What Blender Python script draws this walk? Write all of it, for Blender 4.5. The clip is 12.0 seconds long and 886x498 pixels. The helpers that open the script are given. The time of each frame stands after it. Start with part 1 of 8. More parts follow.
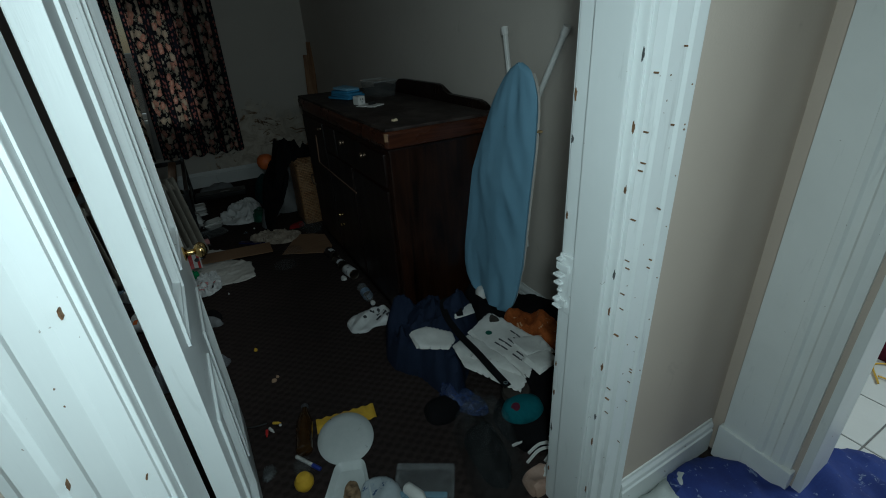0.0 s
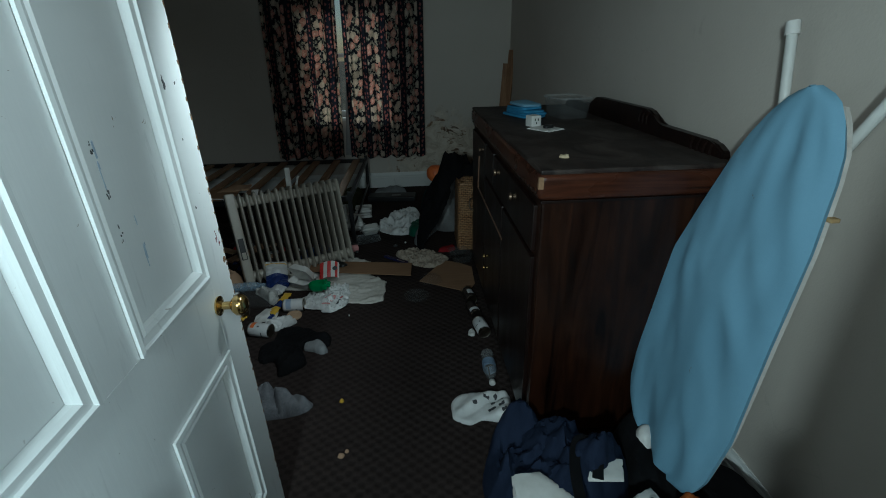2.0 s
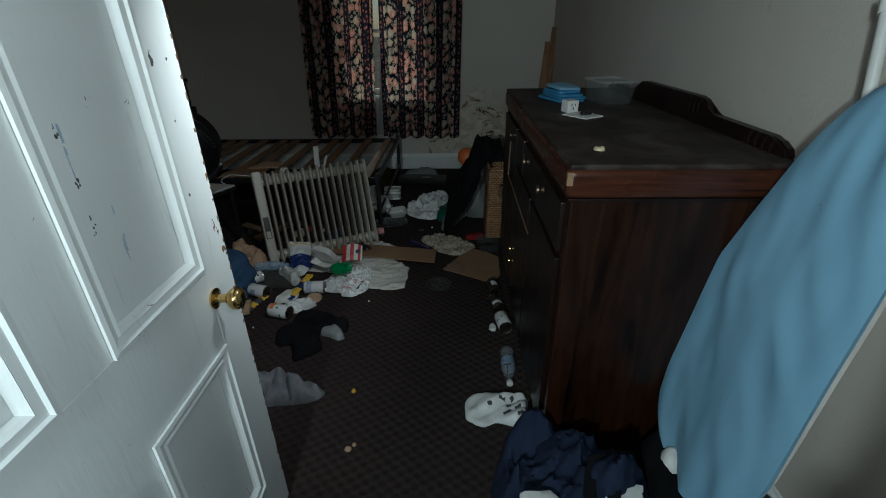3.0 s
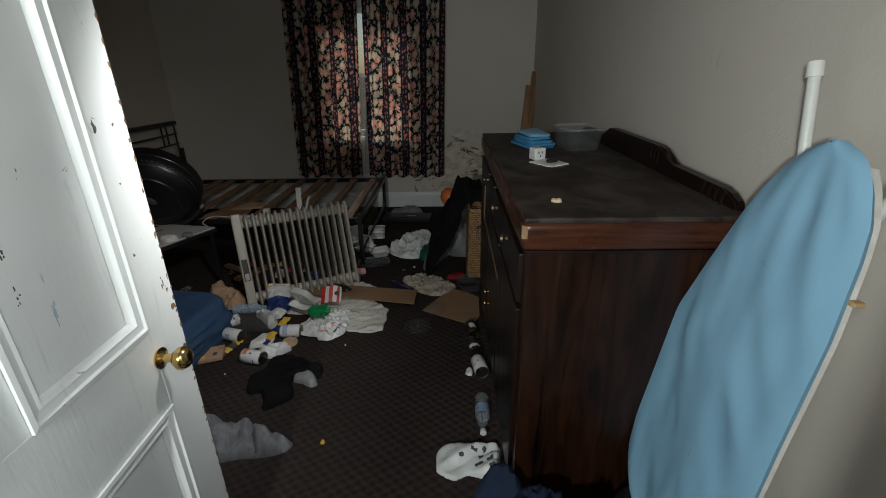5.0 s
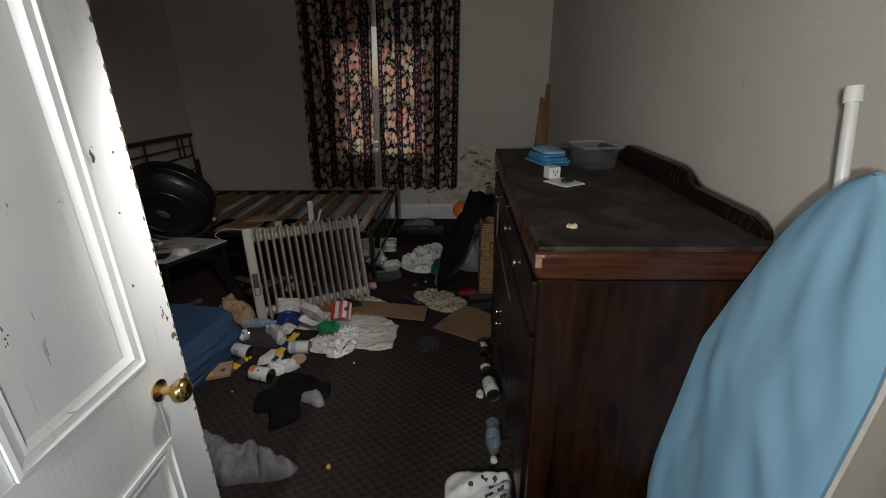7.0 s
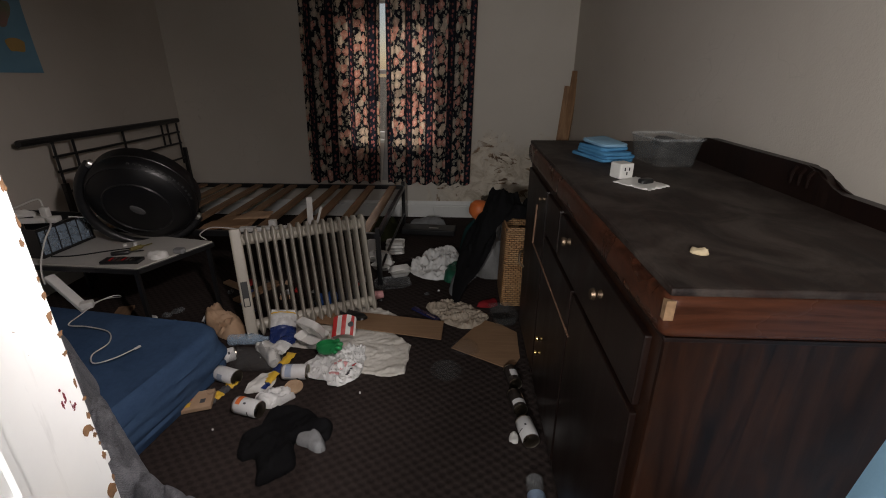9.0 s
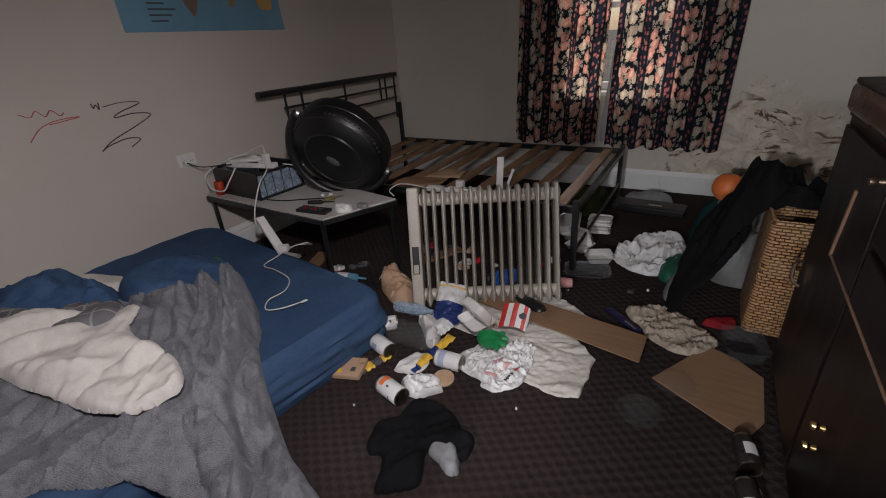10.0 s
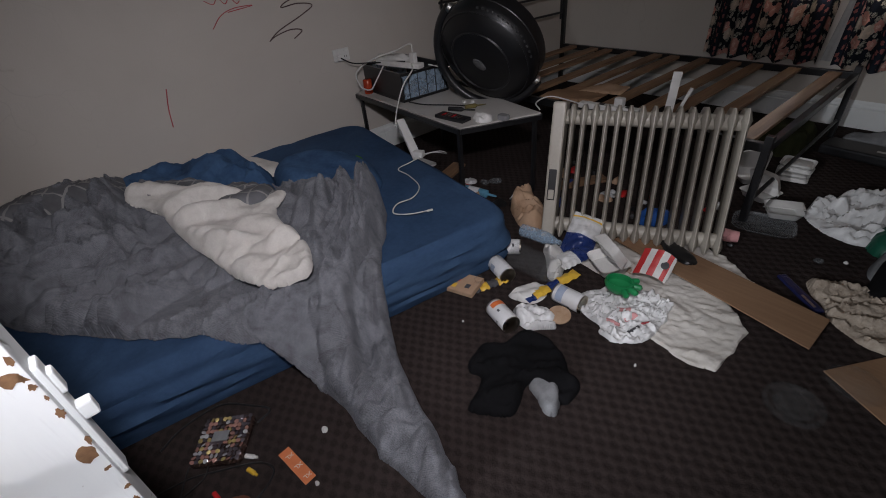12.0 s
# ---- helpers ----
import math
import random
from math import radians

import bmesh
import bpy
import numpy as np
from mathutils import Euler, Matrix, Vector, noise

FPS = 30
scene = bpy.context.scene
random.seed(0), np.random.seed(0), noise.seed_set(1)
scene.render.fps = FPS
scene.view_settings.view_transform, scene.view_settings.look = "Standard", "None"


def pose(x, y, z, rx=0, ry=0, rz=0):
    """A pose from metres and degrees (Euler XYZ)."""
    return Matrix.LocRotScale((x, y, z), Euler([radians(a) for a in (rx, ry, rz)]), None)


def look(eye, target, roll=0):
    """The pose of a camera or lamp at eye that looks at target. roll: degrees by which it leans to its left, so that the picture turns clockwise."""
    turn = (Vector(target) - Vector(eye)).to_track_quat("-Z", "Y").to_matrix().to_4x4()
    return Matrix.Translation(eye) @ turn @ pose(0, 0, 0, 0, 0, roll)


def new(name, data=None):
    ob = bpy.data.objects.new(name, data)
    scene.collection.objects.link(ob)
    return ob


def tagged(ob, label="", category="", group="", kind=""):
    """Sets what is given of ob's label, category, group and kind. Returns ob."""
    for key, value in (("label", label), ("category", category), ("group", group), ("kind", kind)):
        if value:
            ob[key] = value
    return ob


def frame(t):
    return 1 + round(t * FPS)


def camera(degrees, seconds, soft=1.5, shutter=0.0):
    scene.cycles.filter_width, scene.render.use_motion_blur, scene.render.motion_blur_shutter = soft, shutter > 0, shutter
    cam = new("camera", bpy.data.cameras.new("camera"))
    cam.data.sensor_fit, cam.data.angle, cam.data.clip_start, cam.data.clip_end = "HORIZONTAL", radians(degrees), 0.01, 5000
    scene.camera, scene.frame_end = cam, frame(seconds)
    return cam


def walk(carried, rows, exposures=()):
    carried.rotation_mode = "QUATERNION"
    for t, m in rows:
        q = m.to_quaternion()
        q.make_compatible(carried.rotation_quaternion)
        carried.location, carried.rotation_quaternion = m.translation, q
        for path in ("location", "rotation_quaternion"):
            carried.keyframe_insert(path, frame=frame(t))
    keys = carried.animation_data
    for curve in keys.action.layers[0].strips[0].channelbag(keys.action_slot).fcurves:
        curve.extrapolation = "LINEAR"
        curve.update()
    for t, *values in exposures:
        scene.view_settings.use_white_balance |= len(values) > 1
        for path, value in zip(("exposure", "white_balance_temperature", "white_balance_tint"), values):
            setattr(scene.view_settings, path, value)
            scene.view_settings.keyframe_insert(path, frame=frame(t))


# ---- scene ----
cam = camera(89.8, 12.0, 1.0)
PATH = [
    (0, (0.256, 1.115, 1.494), (1.094, 2.697, 0.603), -3.6),
    (0.5, (0.344, 1.296, 1.468), (1.117, 2.892, 0.542), -4.5),
    (1, (0.384, 1.442, 1.467), (1.074, 3.063, 0.521), -3.1),
    (1.5, (0.462, 1.568, 1.443), (0.829, 3.326, 0.562), -2.8),
    (2, (0.632, 1.72, 1.432), (0.727, 3.545, 0.62), -1.5),
    (2.5, (0.677, 1.795, 1.42), (0.636, 3.609, 0.578), -1.0),
    (3, (0.69, 1.833, 1.431), (0.632, 3.624, 0.542), -0.8),
    (3.5, (0.714, 1.842, 1.448), (0.722, 3.647, 0.586), -1.0),
    (3.7, (0.734, 1.844, 1.451), (0.746, 3.66, 0.612), -1.1),
    (5.5, (0.802, 1.861, 1.494), (0.718, 3.717, 0.753), -1.6),
    (6, (0.807, 1.858, 1.508), (0.675, 3.718, 0.785), -2.6),
    (6.5, (0.806, 1.872, 1.519), (0.694, 3.738, 0.807), -1.5),
    (8.3, (0.707, 2.122, 1.474), (0.656, 3.971, 0.714), -0.6),
    (8.5, (0.676, 2.149, 1.49), (0.699, 3.999, 0.731), 0.3),
    (9, (0.65, 2.325, 1.433), (0.569, 4.179, 0.687), 0.1),
    (9.3, (0.691, 2.562, 1.38), (0.111, 4.305, 0.589), -0.0),
    (9.5, (0.708, 2.703, 1.353), (0.024, 4.416, 0.578), -1.7),
    (10, (0.64, 2.833, 1.297), (-0.307, 4.368, 0.432), -4.3),
    (10.5, (0.597, 2.873, 1.221), (-0.598, 4.193, 0.288), -6.1),
    (11, (0.578, 2.910, 1.161), (-0.753, 4.005, 0.119), -6.6),
    (11.5, (0.560, 2.920, 1.180), (-0.856, 3.904, 0.136), -8.6),
    (12, (0.587, 2.937, 1.243), (-0.727, 3.950, 0.099), -6.0),
]
# exposure and white balance of the carried camera
EXPOSURES = [
    (0.0, -3.4, 5450, -9), (1.0, -3.05, 5350, -11), (2.0, -2.35, 5300, -11), (3.0, -2.15, 5550, -5), (3.7, -1.9, 5750, -1), (5.5, -1.65, 6400, 5),
    (6.5, -1.65, 6500, 7), (8.3, -1.65, 6600, 14), (9.0, -1.3, 6750, 16), (9.5, -0.7, 6650, 18), (10.0, -0.7, 6350, 18), (10.5, -0.75, 6100, 16), (11.0, -0.85, 6050, 16), (12.0, -1.0, 6050, 16),
]
walk(cam, [(t, look(eye, target, roll)) for t, eye, target, roll in PATH], EXPOSURES)

# ---- world, sun and lamps ----
world = bpy.data.worlds.new("sky")
scene.world = world
world.use_nodes = True
wn = world.node_tree.nodes
sky = wn.new("ShaderNodeTexSky")
sky.sky_type = 'NISHITA'
sky.sun_disc = False
sky.sun_elevation = radians(40)
sky.sun_rotation = radians(20)
world.node_tree.links.new(sky.outputs[0], wn["Background"].inputs[0])
wn["Background"].inputs[1].default_value = 0.15


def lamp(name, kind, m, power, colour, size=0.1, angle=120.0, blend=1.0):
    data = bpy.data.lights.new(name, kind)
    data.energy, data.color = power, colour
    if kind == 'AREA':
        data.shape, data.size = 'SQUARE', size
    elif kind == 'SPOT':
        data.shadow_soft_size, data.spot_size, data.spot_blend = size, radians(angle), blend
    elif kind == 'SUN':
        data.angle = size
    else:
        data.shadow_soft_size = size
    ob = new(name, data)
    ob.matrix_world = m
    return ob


# fixed spots stand in for the one carried torch: hall, doorway, beside the sideboard
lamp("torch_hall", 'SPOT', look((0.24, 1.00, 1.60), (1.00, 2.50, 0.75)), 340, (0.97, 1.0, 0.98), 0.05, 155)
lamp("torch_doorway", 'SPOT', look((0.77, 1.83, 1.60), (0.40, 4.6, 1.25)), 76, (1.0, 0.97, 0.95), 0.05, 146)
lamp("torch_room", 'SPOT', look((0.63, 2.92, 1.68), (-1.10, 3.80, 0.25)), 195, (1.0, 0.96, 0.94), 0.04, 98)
# area lamp added to brighten the tiled room; no window is built there
lamp("tiled_room_window_light", 'AREA', look((3.0, 0.3, 2.2), (2.2, 1.0, 0.0)), 260, (0.95, 0.98, 1.0), 1.0)
lamp("day_sun", 'SUN', look((0.0, 12.0, 6.0), (0.0, 6.8, 1.6)), 5.0, (1.0, 0.96, 0.90), radians(8))


# ---- materials ----
def nodes_of(name):
    m = bpy.data.materials.new(name)
    m.use_nodes = True
    nt = m.node_tree
    return m, nt, nt.nodes["Principled BSDF"]


def ramp(nt, fac, stops):
    r = nt.nodes.new("ShaderNodeValToRGB")
    els = r.color_ramp.elements
    while len(els) < len(stops):
        els.new(0.5)
    for e, (p, c) in zip(els, stops):
        e.position, e.color = p, (*c, 1) if len(c) == 3 else c
    nt.links.new(fac, r.inputs[0])
    return r.outputs[0]


def coords(nt, scale=(1, 1, 1), rot=(0, 0, 0), space="Object"):
    tc = nt.nodes.new("ShaderNodeTexCoord")
    mp = nt.nodes.new("ShaderNodeMapping")
    mp.inputs["Scale"].default_value, mp.inputs["Rotation"].default_value = scale, rot
    nt.links.new(tc.outputs[space], mp.inputs[0])
    return mp.outputs[0]


def tex_noise(nt, vec, scale, detail=4, rough=0.55, warp=0.0):
    n = nt.nodes.new("ShaderNodeTexNoise")
    n.inputs["Scale"].default_value, n.inputs["Detail"].default_value = scale, detail
    n.inputs["Roughness"].default_value, n.inputs["Distortion"].default_value = rough, warp
    nt.links.new(vec, n.inputs["Vector"])
    return n.outputs[0]


def math_node(nt, op, a, b=None, clamp=False):
    n = nt.nodes.new("ShaderNodeMath")
    n.operation, n.use_clamp = op, clamp
    for i, v in enumerate((a, b)):
        if v is None:
            continue
        if isinstance(v, (int, float)):
            n.inputs[i].default_value = v
        else:
            nt.links.new(v, n.inputs[i])
    return n.outputs[0]


def mix(nt, fac, a, b, mode='MIX'):
    n = nt.nodes.new("ShaderNodeMix")
    n.data_type, n.blend_type = 'RGBA', mode
    for sock, v in ((n.inputs[0], fac), (n.inputs[6], a), (n.inputs[7], b)):
        if isinstance(v, (int, float)):
            sock.default_value = v
        elif isinstance(v, tuple):
            sock.default_value = (*v, 1)
        else:
            nt.links.new(v, sock)
    return n.outputs[2]


def bump(nt, bs, height, strength, dist=0.01):
    b = nt.nodes.new("ShaderNodeBump")
    b.inputs["Strength"].default_value, b.inputs["Distance"].default_value = strength, dist
    nt.links.new(height, b.inputs["Height"])
    nt.links.new(b.outputs[0], bs.inputs["Normal"])


def surf(name, c1, c2, scale=6.0, rough=0.6, metal=0.0, bumps=0.2, fine=80.0, stretch=(1, 1, 1), spots=None, spot_scale=30.0, spot_cut=0.68, sheen=0.0, dist=0.004):
    """A two-tone surface with coarse variation, fine relief and optional specks of a third colour."""
    m, nt, bs = nodes_of(name)
    vec = coords(nt, stretch)
    coarse = tex_noise(nt, vec, scale, 5, 0.6, 0.4)
    grain = tex_noise(nt, vec, fine, 3)
    both = math_node(nt, 'ADD', math_node(nt, 'MULTIPLY', coarse, 0.75), math_node(nt, 'MULTIPLY', grain, 0.25))
    col = ramp(nt, both, [(0.32, c1), (0.68, c2)])
    if spots:
        sp = tex_noise(nt, vec, spot_scale, 4, 0.65, 0.8)
        col = mix(nt, ramp(nt, sp, [(spot_cut, (0, 0, 0)), (spot_cut + 0.03, (1, 1, 1))]), col, spots)
    nt.links.new(col, bs.inputs["Base Color"])
    rr = math_node(nt, 'ADD', math_node(nt, 'MULTIPLY', coarse, 0.25), rough - 0.125, True)
    nt.links.new(rr, bs.inputs["Roughness"])
    bs.inputs["Metallic"].default_value = metal
    if rough >= 0.85:
        bs.inputs["Specular IOR Level"].default_value = 0.12
    if sheen:
        bs.inputs["Sheen Weight"].default_value = sheen
        bs.inputs["Sheen Roughness"].default_value = 0.4
    if bumps:
        bump(nt, bs, both, bumps, dist)
    return m


def clear(name, colour=(1, 1, 1), rough=0.05, alpha=0.18):
    """Thin clear plastic: gloss over a see-through film."""
    m, nt, bs = nodes_of(name)
    bs.inputs["Base Color"].default_value = (*colour, 1)
    bs.inputs["Roughness"].default_value = rough
    n = tex_noise(nt, coords(nt), 25, 4, 0.6, 1.0)
    nt.links.new(ramp(nt, n, [(0.35, (alpha * 0.7,) * 3), (0.7, (alpha * 1.3,) * 3)]), bs.inputs["Alpha"])
    bump(nt, bs, n, 0.5, 0.012)
    return m


def carpet_material():
    """Loop-pile carpet woven in small soft lozenges, darker between them, with lint and traffic wear."""
    m, nt, bs = nodes_of("brown patterned carpet")
    v = coords(nt, (1, 1, 1), (0, 0, radians(6)))
    wob = nt.nodes.new("ShaderNodeTexNoise")
    wob.inputs["Scale"].default_value = 24.0
    shift = nt.nodes.new("ShaderNodeMix")
    shift.data_type, shift.blend_type = 'RGBA', 'LINEAR_LIGHT'
    shift.inputs[0].default_value = 0.006
    nt.links.new(v, wob.inputs["Vector"])
    nt.links.new(v, shift.inputs[6])
    nt.links.new(wob.outputs[1], shift.inputs[7])
    sep = nt.nodes.new("ShaderNodeSeparateXYZ")
    nt.links.new(shift.outputs[2], sep.inputs[0])
    sx = math_node(nt, 'SINE', math_node(nt, 'MULTIPLY', sep.outputs[0], 2 * math.pi / 0.058))
    sy = math_node(nt, 'SINE', math_node(nt, 'MULTIPLY', sep.outputs[1], 2 * math.pi / 0.044))
    tuft = math_node(nt, 'MULTIPLY', sx, sy)
    cell = ramp(nt, math_node(nt, 'ADD', math_node(nt, 'MULTIPLY', tuft, 0.5), 0.5), [(0.25, (0, 0, 0)), (0.62, (1, 1, 1))])
    big = tex_noise(nt, v, 1.6, 5, 0.6)
    fuzz = tex_noise(nt, v, 260, 2)
    weave = tex_noise(nt, v, 90, 3)
    light = ramp(nt, big, [(0.3, (0.026, 0.0195, 0.018)), (0.7, (0.042, 0.032, 0.029))])
    base = mix(nt, cell, mix(nt, 0.50, light, (0.008, 0.006, 0.006)), light)
    base = mix(nt, ramp(nt, fuzz, [(0.35, (0, 0, 0)), (0.75, (0.6, 0.6, 0.6))]), base, mix(nt, 0.4, base, (0.085, 0.066, 0.060)))
    lint = tex_noise(nt, v, 70, 4, 0.75, 1.5)
    base = mix(nt, ramp(nt, lint, [(0.735, (0, 0, 0)), (0.76, (0.5, 0.5, 0.5))]), base, (0.36, 0.32, 0.28))
    nt.links.new(base, bs.inputs["Base Color"])
    bs.inputs["Roughness"].default_value = 0.95
    bs.inputs["Specular IOR Level"].default_value = 0.05
    h = math_node(nt, 'ADD', math_node(nt, 'ADD', math_node(nt, 'MULTIPLY', fuzz, 0.35), math_node(nt, 'MULTIPLY', weave, 0.4)), math_node(nt, 'MULTIPLY', tuft, 0.25))
    bump(nt, bs, h, 0.9, 0.007)
    return m


def wall_material(name, c1, c2, damp=False):
    m, nt, bs = nodes_of(name)
    v = coords(nt)
    big = tex_noise(nt, v, 0.9, 5, 0.6, 0.5)
    mid = tex_noise(nt, v, 7, 6, 0.7, 0.6)
    fine = tex_noise(nt, v, 140, 3)
    col = ramp(nt, big, [(0.3, c1), (0.7, c2)])
    col = mix(nt, ramp(nt, mid, [(0.66, (0, 0, 0)), (0.76, (0.35, 0.35, 0.35))]), col, (0.26, 0.22, 0.18))
    dots = tex_noise(nt, v, 22, 5, 0.7, 1.5)
    col = mix(nt, ramp(nt, dots, [(0.745, (0, 0, 0)), (0.76, (0.55, 0.55, 0.55))]), col, (0.16, 0.12, 0.09))
    crack = nt.nodes.new("ShaderNodeTexVoronoi")
    crack.feature = 'DISTANCE_TO_EDGE'
    crack.inputs["Scale"].default_value = 1.7
    wv = nt.nodes.new("ShaderNodeVectorMath")
    wv.operation = 'ADD'
    nt.links.new(v, wv.inputs[0])
    wn2 = nt.nodes.new("ShaderNodeTexNoise")
    wn2.inputs["Scale"].default_value = 3.0
    nt.links.new(v, wn2.inputs["Vector"])
    nt.links.new(wn2.outputs[1], wv.inputs[1])
    nt.links.new(wv.outputs[0], crack.inputs["Vector"])
    line = ramp(nt, crack.outputs["Distance"], [(0.0, (1, 1, 1)), (0.006, (0, 0, 0))])
    line = mix(nt, 1.0, line, ramp(nt, big, [(0.5, (0, 0, 0)), (0.62, (0.14, 0.14, 0.14))]), 'MULTIPLY')
    col = mix(nt, line, col, (0.14, 0.12, 0.11))
    h = math_node(nt, 'ADD', math_node(nt, 'MULTIPLY', fine, 0.3), math_node(nt, 'MULTIPLY', mid, 0.5))
    if damp:
        # plaster that has blown and stained beside and under the window
        sep = nt.nodes.new("ShaderNodeSeparateXYZ")
        nt.links.new(v, sep.inputs[0])
        top = math_node(nt, 'SUBTRACT', 0.86, math_node(nt, 'MULTIPLY', sep.outputs[2], 1.0))
        side = math_node(nt, 'MULTIPLY', math_node(nt, 'SUBTRACT', sep.outputs[0], 0.15), 0.55)
        reach = math_node(nt, 'MINIMUM', math_node(nt, 'MULTIPLY', top, 0.9), side)
        rag = tex_noise(nt, v, 4.5, 6, 0.68, 1.2)
        wet = math_node(nt, 'ADD', reach, math_node(nt, 'MULTIPLY', math_node(nt, 'SUBTRACT', rag, 0.5), 0.9))
        tan = ramp(nt, wet, [(0.08, (0, 0, 0)), (0.24, (0.75, 0.75, 0.75))])
        col = mix(nt, tan, col, ramp(nt, tex_noise(nt, v, 9, 5, 0.7, 1.0), [(0.38, (0.40, 0.33, 0.24)), (0.52, (0.62, 0.54, 0.43)), (0.7, (0.74, 0.69, 0.60))]))
        flake = tex_noise(nt, coords(nt, (1, 1, 1.7)), 5.0, 5, 0.6, 1.6)
        gone = mix(nt, 1.0, ramp(nt, flake, [(0.57, (0, 0, 0)), (0.62, (1, 1, 1))]), ramp(nt, wet, [(0.10, (0, 0, 0)), (0.2, (1, 1, 1))]), 'MULTIPLY')
        col = mix(nt, gone, col, ramp(nt, mid, [(0.4, (0.10, 0.06, 0.035)), (0.6, (0.30, 0.19, 0.11))]))
        h = math_node(nt, 'SUBTRACT', h, math_node(nt, 'MULTIPLY', gone, 1.6))
    nt.links.new(col, bs.inputs["Base Color"])
    bs.inputs["Roughness"].default_value = 0.75
    bump(nt, bs, h, 0.35, 0.006)
    return m


def gloss_paint(name, c1, c2, wear=(0.17, 0.11, 0.07)):
    """Old gloss paint with scuffs, yellowing and chips down to the wood."""
    m, nt, bs = nodes_of(name)
    v = coords(nt)
    big = tex_noise(nt, v, 2.2, 5, 0.6, 0.4)
    col = ramp(nt, big, [(0.3, c1), (0.7, c2)])
    runs = tex_noise(nt, coords(nt, (16, 16, 2.2)), 1.6, 5, 0.7, 0.5)
    col = mix(nt, ramp(nt, runs, [(0.60, (0, 0, 0)), (0.74, (0.35, 0.35, 0.35))]), col, (0.40, 0.41, 0.40))
    chip = tex_noise(nt, coords(nt, (1, 1, 0.45)), 19, 5, 0.62, 1.2)
    lay = ramp(nt, chip, [(0.715, (0, 0, 0)), (0.722, (1, 1, 1))])
    col = mix(nt, lay, col, wear)
    dots = tex_noise(nt, v, 48, 3, 0.6, 0.7)
    col = mix(nt, ramp(nt, dots, [(0.735, (0, 0, 0)), (0.75, (0.7, 0.7, 0.7))]), col, (0.22, 0.16, 0.11))
    nt.links.new(col, bs.inputs["Base Color"])
    bs.inputs["Roughness"].default_value = 0.38
    brush = tex_noise(nt, coords(nt, (60, 60, 6)), 2.0, 3)
    h = math_node(nt, 'SUBTRACT', math_node(nt, 'MULTIPLY', brush, 0.35), lay)
    bump(nt, bs, h, 0.25, 0.004)
    return m


def wood(name, dark, light, axis=2, rough=0.4, dust=None, scale=1.0):
    m, nt, bs = nodes_of(name)
    st = [22.0 * scale] * 3
    st[axis] = 1.6 * scale
    v = coords(nt, tuple(st))
    g = tex_noise(nt, v, 1.0, 7, 0.65, 1.4)
    figure = tex_noise(nt, coords(nt, tuple(0.2 * s + 1.5 for s in st)), 1.0, 4, 0.55, 1.0)
    fac = math_node(nt, 'ADD', math_node(nt, 'MULTIPLY', g, 0.6), math_node(nt, 'MULTIPLY', figure, 0.4))
    col = ramp(nt, fac, [(0.36, dark), (0.5, tuple(0.5 * (a + b) for a, b in zip(dark, light))), (0.66, light)])
    if dust:
        d = tex_noise(nt, coords(nt), 5.5, 6, 0.65, 0.9)
        col = mix(nt, ramp(nt, d, [(0.42, (0, 0, 0)), (0.66, (0.65, 0.65, 0.65))]), col, dust)
    nt.links.new(col, bs.inputs["Base Color"])
    nt.links.new(math_node(nt, 'ADD', math_node(nt, 'MULTIPLY', figure, 0.3), rough - 0.15 + (0.25 if dust else 0)), bs.inputs["Roughness"])
    bs.inputs["Specular IOR Level"].default_value = 0.36
    bump(nt, bs, g, 0.2, 0.002)
    return m


